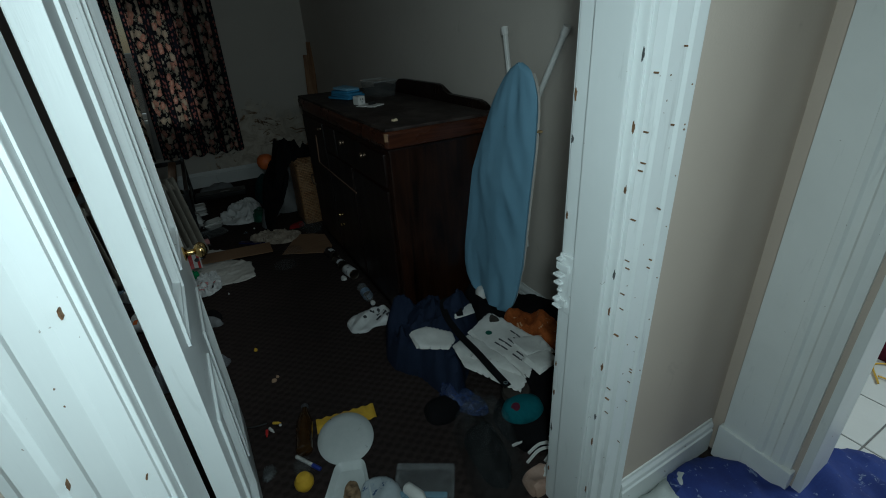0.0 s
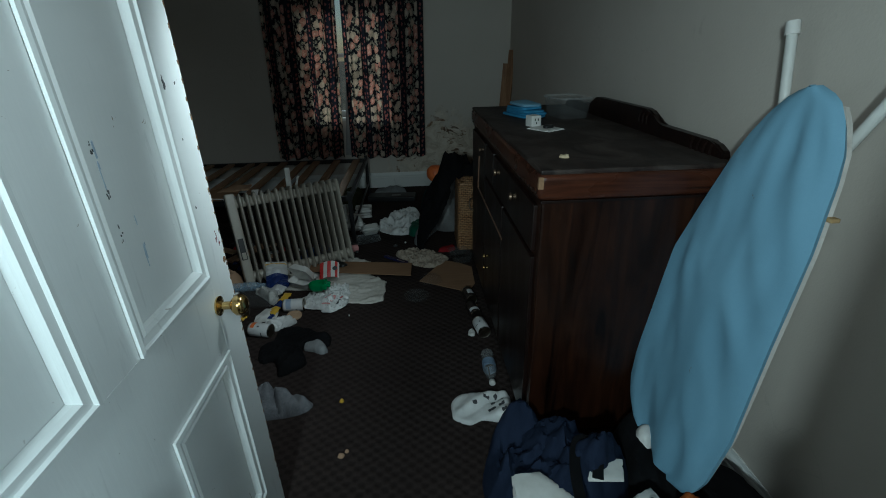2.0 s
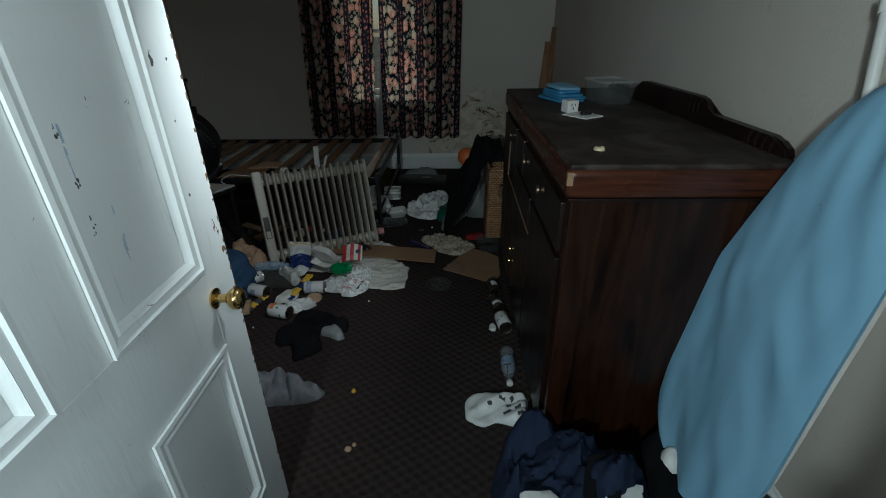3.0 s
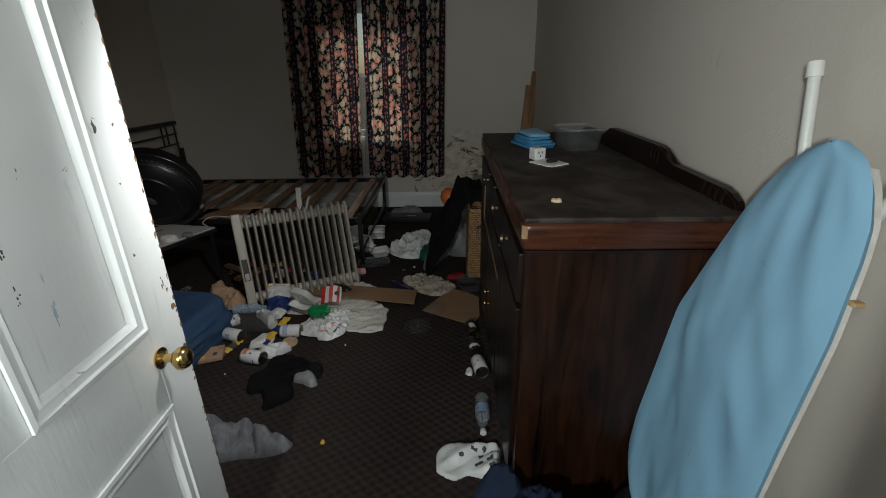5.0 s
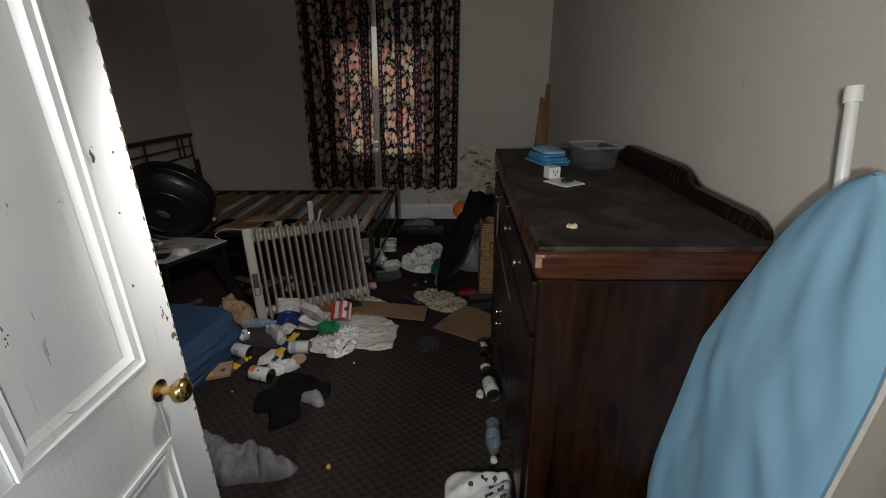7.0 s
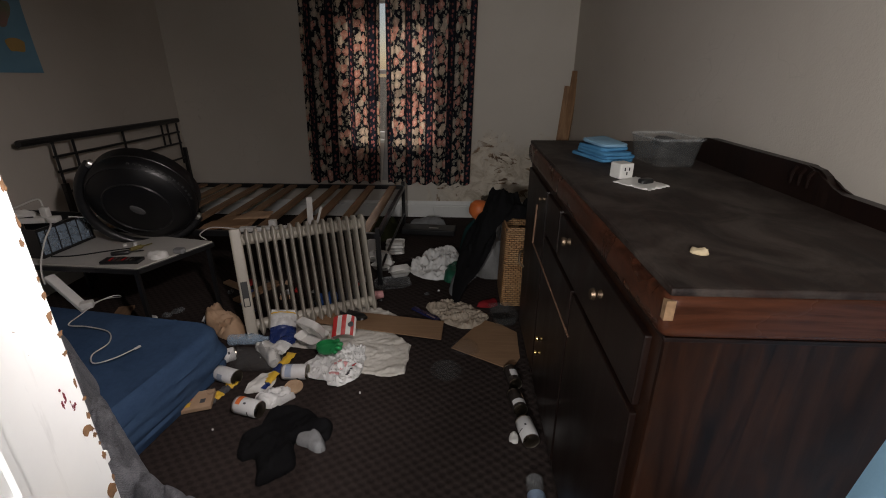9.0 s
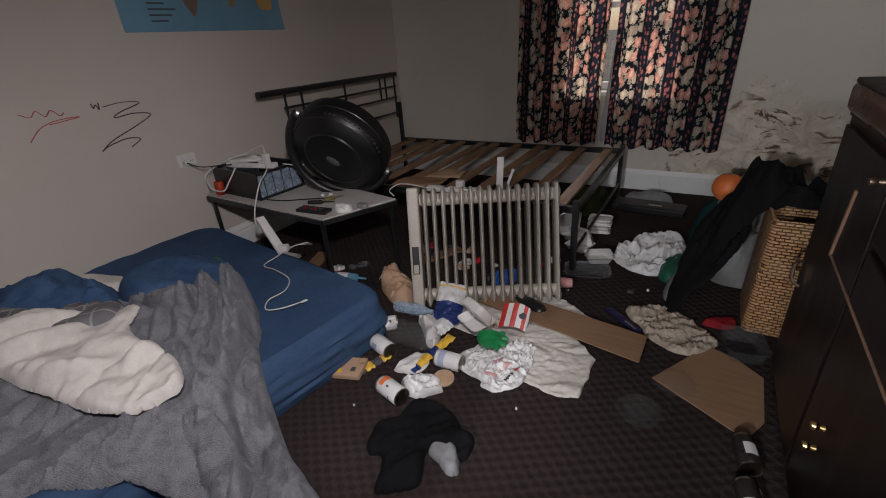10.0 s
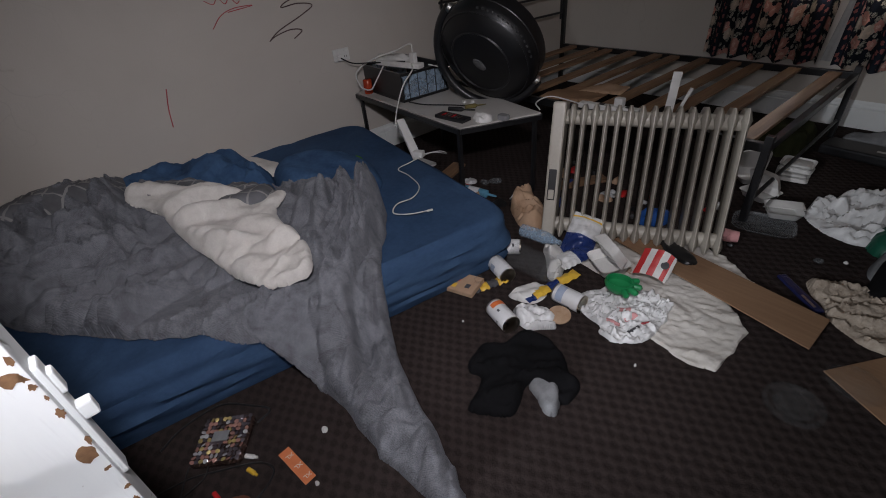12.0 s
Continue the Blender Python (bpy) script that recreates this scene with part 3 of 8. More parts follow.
slab("floor", [(WEST, HALL_Y, -0.12, EAST, NORTH, 0.0)], CARPET, "dark brown patterned carpet littered with rubbish", "floor")
slab("floor_hall", [(-1.4, -1.6, -0.12, EAST, HALL_Y, -0.004)], CARPET, "dark brown carpet of the hall under dropped clothes", "floor")
slab("ceiling", [(WEST - 0.15, -1.75, HIGH, 4.3, NORTH + 0.2, HIGH + 0.1)], CEIL, "plain white plaster ceiling", "ceiling")
slab("wall_north", [(WEST - 0.15, NORTH, 0, WIN[0], NORTH + 0.2, HIGH), (WIN[1], NORTH, 0, EAST + 0.15, NORTH + 0.2, HIGH),
                    (WIN[0], NORTH, 0, WIN[1], NORTH + 0.2, WIN[2]), (WIN[0], NORTH, WIN[3], WIN[1], NORTH + 0.2, HIGH)], DAMP,
     "off-white window wall with brown damp stains and peeling plaster", "wall")
slab("wall_west", [(WEST - 0.15, HALL_Y, 0, WEST, NORTH, HIGH)], WALL, "off-white wall with scribbles and scuffs", "wall")
slab("wall_east", [(EAST, HALL_Y, 0, EAST + 0.15, NORTH, HIGH)], WALL, "off-white wall with hairline cracks", "wall")
JAMB = 0.025
slab("wall_south", [(WEST, HALL_Y, 0, DOOR_X0 - JAMB, SOUTH, HIGH), (DOOR_X1 + JAMB, HALL_Y, 0, EAST, SOUTH, HIGH),
                    (DOOR_X0 - JAMB, HALL_Y, 2.10, DOOR_X1 + JAMB, SOUTH, HIGH)], HALLWALL, "beige wall with the doorway to the hall", "wall")
slab("wall_hall_west", [(-1.55, -1.6, 0, -1.4, HALL_Y, HIGH)], HALLWALL, "beige hall wall", "wall")
slab("wall_hall_south", [(-1.55, -1.75, 0, 4.3, -1.6, HIGH)], HALLWALL, "beige hall wall", "wall")
slab("wall_hall_east", [(EAST, 1.42, 0, EAST + 0.15, HALL_Y, HIGH), (EAST, -1.6, 0, EAST + 0.15, 0.60, HIGH), (EAST, 0.60, 2.10, EAST + 0.15, 1.42, HIGH)],
     HALLWALL, "beige hall wall with a doorway to a tiled room", "wall")
slab("wall_tiled_room_east", [(4.15, -1.6, 0, 4.3, HALL_Y, HIGH)], HALLWALL, "pale wall of the tiled room", "wall")
slab("wall_tiled_room_north", [(EAST + 0.15, HALL_Y, 0, 4.3, HALL_Y + 0.15, HIGH)], HALLWALL, "pale wall of the tiled room", "wall")


def skirting(name, a, b, side, h=0.17, label="white painted skirting board with chipped paint"):
    """A moulded board from a to b on the floor; side is the way it faces."""
    a, b, side = Vector((*a, 0)), Vector((*b, 0)), Vector((*side, 0))
    bm = bmesh.new()
    prof = [(0.0, 0.0), (0.018, 0.0), (0.018, h * 0.68), (0.013, h * 0.72), (0.016, h * 0.78), (0.014, h * 0.86), (0.007, h * 0.93), (0.005, h), (0.0, h)]
    ring_skin(bm, [[p + side * d + Vector((0, 0, z)) for d, z in prof] for p in (a, b)])
    return single(name, bm, TRIMPAINT, label, "skirting board", smooth=False, kind="structure")


skirting("baseboard_north", (WEST, NORTH), (EAST, NORTH), (0, -1))
skirting("baseboard_east", (EAST, SOUTH + 0.02), (EAST, NORTH - 0.02), (-1, 0))
skirting("baseboard_west", (WEST, SOUTH), (WEST, NORTH - 0.02), (1, 0))
skirting("baseboard_south", (WEST, SOUTH), (DOOR_X0 - 0.15, SOUTH), (0, 1))
skirting("baseboard_hall", (1.16, HALL_Y), (EAST - 0.02, HALL_Y), (0, -1), 0.15)


def moulding(bm, x0, x1, z0, z1, depth, m, steps=((0.0, 0.55), (0.16, 0.75), (0.22, 1.0), (0.42, 1.0), (0.47, 0.72), (0.62, 0.72), (0.67, 0.95), (0.86, 0.95), (0.92, 0.6), (1.0, 0.5))):
    """An upright moulded strip, stepped across its width; m carries x, depth and z into place."""
    prof = [(x0, 0.0)] + [(x0 + (x1 - x0) * u, depth * d) for u, d in steps] + [(x1, 0.0)]
    ring_skin(bm, [[m @ Vector((x, d, z)) for x, d in prof] for z in (z0, z1)])


# door frame of the room: linings, stop and moulded architraves on the hall side
frame_thing = thing("door_frame", pose(0, 0, 0), "white painted moulded door frame, chipped along its edges", "door frame", kind="structure")
for name, x0, x1 in (("lining", DOOR_X0 - JAMB, DOOR_X0), ("lining", DOOR_X1, DOOR_X1 + JAMB)):
    bm = bmesh.new()
    box(bm, x0, HALL_Y - 0.004, 0, x1, SOUTH + 0.004, 2.10, 0.003)
    part(name, bm, PAINT, frame_thing)
bm = bmesh.new()
box(bm, DOOR_X0 - JAMB, HALL_Y - 0.003, 2.075, DOOR_X1 + JAMB, SOUTH + 0.003, 2.10, 0.003)
part("head_lining", bm, PAINT, frame_thing)
bm = bmesh.new()
box(bm, DOOR_X1 - 0.012, HALL_Y + 0.02, 0, DOOR_X1 - 0.0005, SOUTH - 0.045, 2.07, 0.003)
part("door_stop", bm, PAINT, frame_thing)
bm = bmesh.new()
box(bm, DOOR_X0 + 0.0005, HALL_Y + 0.02, 0, DOOR_X0 + 0.004, SOUTH - 0.06, 2.07, 0.001)
part("door_stop", bm, PAINT, frame_thing)
for side, (x0, x1) in enumerate(((DOOR_X1 + 0.006, DOOR_X1 + 0.150), (DOOR_X0 - 0.006, DOOR_X0 - 0.150))):
    bm = bmesh.new()
    moulding(bm, x0, x1, 0, 2.22, -0.026, Matrix.Translation((0, HALL_Y, 0)))
    part("architrave", bm, PAINT, frame_thing)
    bm = bmesh.new()
    moulding(bm, x0 - 0.05 * side, x1, 0, 2.22, 0.022 - 0.010 * side, Matrix.Translation((0, SOUTH, 0)))
    part("architrave", bm, PAINT, frame_thing)
bm = bmesh.new()
box(bm, DOOR_X0 - 0.13, HALL_Y - 0.024, 2.10, DOOR_X1 + 0.13, HALL_Y, 2.21, 0.004)
part("head_architrave", bm, PAINT, frame_thing)
bm = bmesh.new()
box(bm, DOOR_X1 - 0.006, SOUTH - 0.045, 0.79, DOOR_X1 + 0.002, SOUTH + 0.008, 0.96, 0.003)
box(bm, DOOR_X1 - 0.013, SOUTH - 0.03, 0.81, DOOR_X1 - 0.003, SOUTH + 0.012, 0.83, 0.002)
box(bm, DOOR_X1 - 0.013, SOUTH - 0.03, 0.915, DOOR_X1 - 0.003, SOUTH + 0.012, 0.935, 0.002)
for k in range(7):
    tz = 0.80 + 0.024 * k
    box(bm, DOOR_X1 - 0.018 - 0.006 * math.sin(k * 2.2), SOUTH - 0.012 + 0.004 * math.sin(k), tz, DOOR_X1 - 0.002, SOUTH + 0.010 + 0.005 * math.cos(k * 1.7), tz + 0.008, 0.002, 1)
part("strike_plate", bm, PAINT, frame_thing, "painted-over strike plate with torn wood")

# frame of the tiled room's doorway
tframe = thing("door_frame_tiled_room", pose(0, 0, 0), "white moulded door frame with a plinth block and scuffs", "door frame", kind="structure")
turn = Matrix(((0, 1, 0, EAST), (1, 0, 0, 0), (0, 0, 1, 0), (0, 0, 0, 1)))
bm = bmesh.new()
moulding(bm, 1.655, 1.44, 0.15, 2.2, -0.024, turn, ((0.0, 0.8), (0.5, 0.8), (0.51, 1.0), (0.60, 1.0), (0.63, 0.7), (0.72, 0.7), (0.75, 0.95), (0.85, 0.95), (0.9, 0.6), (1.0, 0.5)))
part("architrave", bm, TRIMPAINT, tframe)
bm = bmesh.new()
box(bm, EAST - 0.030, 1.43, 0, EAST + 0.001, 1.665, 0.15, 0.004)
part("plinth_block", bm, TRIMPAINT, tframe)
bm = bmesh.new()
box(bm, EAST - 0.003, 1.40, 0, EAST + 0.153, 1.425, 2.1, 0.003)
part("lining", bm, TRIMPAINT, tframe)
bm = bmesh.new()
box(bm, EAST + 0.02, 1.396, 0.88, EAST + 0.06, 1.4005, 0.98, 0.002)
part("hinge_plate", bm, TRIMPAINT, tframe)
bm = bmesh.new()
moulding(bm, 0.58, 0.42, 0, 2.2, -0.024, turn)
part("architrave", bm, TRIMPAINT, tframe)

# window, behind the curtains
win = thing("window_1", pose(0, 0, 0), "white sash window hidden behind curtains", "window", kind="structure")
cx = (WIN[0] + WIN[1]) / 2
for x0, z0, x1, z1 in ((WIN[0], WIN[2], WIN[0] + 0.05, WIN[3]), (WIN[1] - 0.05, WIN[2], WIN[1], WIN[3]), (WIN[0] + 0.05, WIN[2], WIN[1] - 0.05, WIN[2] + 0.06),
                       (WIN[0] + 0.05, WIN[3] - 0.05, WIN[1] - 0.05, WIN[3]), (WIN[0] + 0.05, 1.40, WIN[1] - 0.05, 1.44)):
    bm = bmesh.new()
    box(bm, x0, NORTH + 0.07, z0, x1, NORTH + 0.12, z1, 0.004)
    part("window_frame", bm, TRIMPAINT, win)
glass_m, gnt, gbs = nodes_of("window glass")
gbs.inputs["Transmission Weight"].default_value = 1.0
gbs.inputs["Roughness"].default_value = 0.0
for z0, z1 in ((WIN[2] + 0.06, 1.40), (1.44, WIN[3] - 0.05)):
    bm = bmesh.new()
    box(bm, WIN[0] + 0.05, NORTH + 0.09, z0, WIN[1] - 0.05, NORTH + 0.094, z1)
    part("pane", bm, glass_m, win).visible_shadow = False
bm = bmesh.new()
box(bm, WIN[0] - 0.10, NORTH - 0.035, WIN[2] - 0.035, WIN[1] + 0.10, NORTH + 0.07, WIN[2], 0.006)
part("window_sill", bm, TRIMPAINT, win)
ground_m = surf("dry ground", (0.12, 0.10, 0.07), (0.22, 0.19, 0.14), 0.4, 0.95)
slab("ground", [(-60, NORTH + 0.2, -0.4, 60, 120, -0.2)], ground_m, "dry ground outside the window", "ground")

# curtains on a rod
CURTAIN = curtain_material()
RODWOOD = surf("white curtain rod", (0.5, 0.48, 0.45), (0.6, 0.58, 0.55), 9)
bm = bmesh.new()
tube(bm, [(-0.98, NORTH - 0.09, 2.36), (0.86, NORTH - 0.09, 2.36)], 0.012, 10)
single("curtain_rod", bm, RODWOOD, "thin white curtain rod above the window", "curtain rod")


def curtain(x0t, x1t, x0b, x1b, ztop, zbot, waves, seed, wide):
    bm = bmesh.new()

    def at(u, v):
        x = (x0t + (x1t - x0t) * u) * v + (x0b + (x1b - x0b) * u) * (1 - v)
        a = 2 * math.pi * waves * u + 0.8 * nz(u * 3, v * 1.2, seed)
        amp = 0.026 + 0.012 * nz(u * 4, v, seed + 5)
        y = NORTH - 0.10 + amp * math.sin(a) + 0.010 * math.sin(2.3 * a + 1) + 0.008 * nz(u * 9, v * 5, seed)
        z = zbot + (ztop - zbot) * v + (1 - v) * 0.012 * math.sin(a + 0.7)
        return (x + 0.006 * math.cos(a), y, z)

    sheet(bm, at, 110, 60, 0.0)
    uv = bm.loops.layers.uv.verify()
    for f in bm.faces:
        for lp in f.loops:
            lp[uv].uv = (lp[uv].uv[0] * wide + seed, lp[uv].uv[1] * (ztop - zbot))
    return single("curtain", bm, CURTAIN, "navy curtain printed with pink and cream roses", "curtain", "curtain pair")


curtain(-0.82, -0.075, -0.885, -0.165, 2.36, 0.385, 5.5, 1.3, 1.15)
curtain(-0.045, 0.76, -0.100, 0.715, 2.36, 0.375, 6.0, 7.7, 1.25)
LINING = surf("grey curtain lining", (0.30, 0.29, 0.28), (0.40, 0.39, 0.37), 8)
bm = bmesh.new()
sheet(bm, lambda u, v: (-0.160 + 0.055 * u + (0.085) * v, NORTH - 0.065 + 0.006 * math.sin(6 * u), 0.40 + 0.80 * v), 6, 20, 0.003)
single("curtain_lining_edge", bm, LINING, "grey lining edge hanging in the curtain gap", "curtain")

# ---- the open door ----
DOOR_Y0, DOOR_Y1, FACE = 1.908, 2.808, 0.120
door = thing("door_1", pose(0, 0, 0), "white four-panel door standing open, paint scuffed and chipped", "door", kind="structure")
bm = bmesh.new()
zr, yr = (0.012, 0.215, 0.742, 0.948, 1.90, 2.05), (DOOR_Y0, DOOR_Y0 + 0.095, 2.278, 2.392, DOOR_Y1 - 0.112, DOOR_Y1)
for y0, y1 in ((yr[0], yr[1]), (yr[4], yr[5])):
    box(bm, FACE - 0.042, y0, zr[0], FACE, y1, zr[5], 0.002)
for z0, z1 in ((zr[0], zr[1]), (zr[2], zr[3]), (zr[4], zr[5])):
    box(bm, FACE - 0.0415, yr[1], z0, FACE - 0.0005, yr[4], z1)
for z0, z1 in ((zr[1], zr[2]), (zr[3], zr[4])):
    box(bm, FACE - 0.041, yr[2], z0, FACE - 0.001, yr[3], z1)
part("door_leaf", bm, PAINT, door)
for y0, y1 in ((yr[1], yr[2]), (yr[3], yr[4])):
    for z0, z1 in ((zr[1], zr[2]), (zr[3], zr[4])):
        bm = bmesh.new()
        box(bm, FACE - 0.030, y0, z0, FACE - 0.013, y1, z1)
        panel = part("panel", bm, PAINT, door)
        for s, base in ((1, FACE), (-1, FACE - 0.042)):
            bm = bmesh.new()
            ins = [(0.0, 0.0), (0.0, 0.006), (0.009, 0.007), (0.013, 0.002), (0.026, -0.001), (0.030, 0.003), (0.036, -0.004), (0.040, -0.012)]
            rings = []
            for d, hgt in ins:
                xx = base + s * hgt
                rings.append([Vector((xx, y0 + d, z0 + d)), Vector((xx, y1 - d, z0 + d)), Vector((xx, y1 - d, z1 - d)), Vector((xx, y0 + d, z1 - d))])
            ring_skin(bm, rings, True, False)
            part("panel_moulding", bm, PAINT, door)
for s, xf in ((1, FACE), (-1, FACE - 0.042)):
    bm = bmesh.new()
    turned = Matrix.Translation((xf, 2.705, 0.868)) @ pose(0, 0, 0, 0, 90 * s, 0)
    lathe(bm, [(0.0, 0.0), (0.024, 0.0), (0.025, 0.004), (0.016, 0.007), (0.010, 0.012), (0.010, 0.030), (0.019, 0.036), (0.0265, 0.046), (0.027, 0.056), (0.021, 0.066), (0.010, 0.071), (0.0, 0.072)], 24, turned)
    part("door_knob", bm, BRASS, door, "worn round brass knob", True)
bm = bmesh.new()
box(bm, FACE - 0.034, DOOR_Y1 - 0.002, 0.77, FACE - 0.010, DOOR_Y1 + 0.006, 0.95, 0.003)
box(bm, FACE - 0.028, DOOR_Y1, 0.862, FACE - 0.014, DOOR_Y1 + 0.020, 0.884, 0.003)
box(bm, FACE - 0.030, DOOR_Y1, 0.905, FACE - 0.014, DOOR_Y1 + 0.011, 0.935, 0.003)
part("latch", bm, PAINT, door, "painted latch plate on the door edge")
for z in (0.25, 1.8):
    bm = bmesh.new()
    tube(bm, [(FACE - 0.01, DOOR_Y0 - 0.012, z - 0.05), (FACE - 0.01, DOOR_Y0 - 0.012, z + 0.05)], 0.007, 10)
    part("hinge", bm, PAINT, door)

# scuffs on the face and paint broken away along the closing edge
CHIPWOOD = surf("bare chipped wood", (0.09, 0.045, 0.02), (0.24, 0.13, 0.06), 60, 0.8)
SMUDGE = surf("black scuff", (0.05, 0.05, 0.05), (0.12, 0.12, 0.12), 60, 0.7)
DARKRED = surf("dark red smear", (0.12, 0.012, 0.02), (0.22, 0.03, 0.04), 60, 0.6)
REDSMEAR = surf("pink crayon smear", (0.5, 0.28, 0.30), (0.58, 0.36, 0.38), 60, 0.7)
BLUESMEAR = surf("pale blue smear", (0.36, 0.45, 0.55), (0.46, 0.55, 0.64), 60, 0.5)


def patch(x, side, y, z, w, h, seed, material, name, parent, label=""):
    """A thin ragged flake of colour on a face that looks along x."""
    bm = bmesh.new()
    pts = []
    for k in range(14):
        a = 2 * math.pi * k / 14
        r = 0.6 + 0.55 * nz(3 * math.cos(a), 3 * math.sin(a), seed)
        pts.append((y + w * r * math.cos(a), z + h * r * math.sin(a)))
    ring_skin(bm, [[Vector((x + side * d, p, q)) for p, q in pts] for d in (-0.0005, 0.0006)])
    return part(name, bm, material, parent, label)


rnd = random.Random(5)
z = 0.15
while z < 1.75:
    patch(FACE, 1, DOOR_Y1 - rnd.uniform(0.0, 0.006), z, rnd.uniform(0.002, 0.006), rnd.uniform(0.004, 0.015), z * 7, CHIPWOOD, "paint_chip", door)
    z += rnd.uniform(0.012, 0.05)
patch(FACE, 1, DOOR_Y1 - 0.012, 0.955, 0.018, 0.012, 3.3, CHIPWOOD, "paint_chip", door)
patch(FACE, 1, DOOR_Y1 - 0.010, 0.835, 0.014, 0.018, 4.1, CHIPWOOD, "paint_chip", door)
for y, z, w, h, mat in ((2.783, 1.030, 0.007, 0.022, DARKRED), (2.790, 1.005, 0.005, 0.010, DARKRED), (2.141, 1.227, 0.018, 0.012, SMUDGE), (2.165, 1.222, 0.010, 0.010, SMUDGE), (2.139, 1.170, 0.010, 0.010, SMUDGE),
                        (2.06, 1.149, 0.014, 0.024, SMUDGE), (2.075, 1.120, 0.008, 0.014, SMUDGE), (2.106, 1.043, 0.012, 0.014, SMUDGE), (2.125, 1.125, 0.012, 0.010, REDSMEAR), (2.131, 1.355, 0.005, 0.005, DARKRED),
                        (2.468, 1.306, 0.005, 0.012, SMUDGE), (2.470, 1.231, 0.006, 0.014, SMUDGE), (2.469, 1.157, 0.006, 0.018, SMUDGE), (2.475, 1.26, 0.010, 0.05, BLUESMEAR), (2.52, 1.12, 0.006, 0.05, BLUESMEAR)):
    inside = (2.0 < y < 2.285 or 2.375 < y < 2.69) and 0.948 < z < 1.9
    for q in range(5):
        patch(FACE - (0.013 if inside else 0.0), 1, y + w * rnd.uniform(-0.9, 0.9), z + h * rnd.uniform(-0.9, 0.9), w * rnd.uniform(0.15, 0.5), h * rnd.uniform(0.15, 0.6), y * 31 + z + q, mat, "scuff", door)
for y, z, w, h in ((2.706, 1.387, 0.006, 0.016), (2.767, 1.384, 0.004, 0.006), (2.74, 1.27, 0.003, 0.004), (2.72, 1.12, 0.004, 0.005)):
    patch(FACE + (0.007 if y < 2.72 else 0), 1, y, z, w, h, y * 17 + z, SMUDGE, "scuff", door)
rnd = random.Random(12)
for k in range(1, 60):
    # chips along the moulded casings of the hall side
    left = k % 3 == 0
    cx = (DOOR_X0 - rnd.choice((0.012, 0.016, 0.05, 0.052, 0.09, 0.11))) if left else (DOOR_X1 + rnd.choice((0.010, 0.014, 0.05, 0.085, 0.088, 0.12)))
    cz = rnd.uniform(0.35, 1.5)
    bm = bmesh.new()
    pts = []
    for q in range(12):
        an = 2 * math.pi * q / 12
        rr = 0.6 + 0.55 * nz(3 * math.cos(an), 3 * math.sin(an), k * 2.3)
        pts.append((cx + (0.0016 + 0.0022 * (k % 5 == 0)) * rr * math.cos(an), cz + (0.0025 + 0.009 * (k % 6 == 0)) * rr * math.sin(an)))
    ring_skin(bm, [[Vector((p, HALL_Y - d, q)) for p, q in pts] for d in (0.012, 0.0266)])
    part("paint_chip", bm, CHIPWOOD, frame_thing)
swing = Matrix.Translation((FACE, DOOR_Y1, 0)) @ pose(0, 0, 0, 0, 0, 1.0) @ Matrix.Translation((-FACE, -DOOR_Y1, 0))
door.matrix_world = swing
for k in range(26):
    zz = 0.1 + 0.075 * k + 0.03 * math.sin(k * 5.1)
    yy, xx, ww = ((HALL_Y - 0.004, DOOR_X1, 0.004), (SOUTH + 0.003, DOOR_X1, 0.004))[k % 2][0], DOOR_X1 - 0.0005, 0.006
    patch(xx, -1, yy + (0.004 if k % 2 == 0 else -0.004), zz, 0.005, 0.012 + 0.01 * abs(math.sin(k * 2.7)), k * 1.7, CHIPWOOD if k % 3 else SMUDGE, "paint_chip", frame_thing)

# ---- sideboard ----
sb = thing("sideboard", pose(0, 0, 0), "dark walnut sideboard with a dusty top and low carved backboard", "sideboard")
SX0, SX1, SY0, SY1 = 1.005, 1.585, 2.995, 4.63
bm = bmesh.new()
box(bm, SX0, SY0, 0.06, SX1, SY1, 1.008, 0.008)
part("body", bm, DRESSER, sb)
bm = bmesh.new()
box(bm, SX0 + 0.02, SY0 + 0.02, 0.0, SX1, SY1 - 0.02, 0.06)
part("plinth", bm, DRESSDARK, sb)
bm = bmesh.new()
box(bm, SX0 - 0.018, SY0 - 0.016, 1.010, SX1 + 0.01, SY1 + 0.016, 1.094, 0.024, 4)
part("top_edge", bm, DRESSEDGE, sb, "rounded red-brown edge with a chipped corner", True)
bm = bmesh.new()
box(bm, SX0 - 0.012, SY0 - 0.010, 1.090, SX1 + 0.006, SY1 + 0.010, 1.106, 0.006, 2)
part("top", bm, DRESSTOP, sb, "top board grey with dust and water stains")
bm = bmesh.new()
bead = [(SX0 - 0.003, SY0 - 0.003), (SX1, SY0 - 0.003), (SX1, SY0 + 0.02), (SX0 + 0.02, SY0 + 0.02)]
box(bm, SX0 - 0.005, SY0 - 0.005, 1.000, SX1, SY0 + 0.0, 1.009, 0.002)
box(bm, SX0 - 0.005, SY0, 1.000, SX0, SY1, 1.009, 0.002)
part("bead", bm, DRESSDARK, sb)
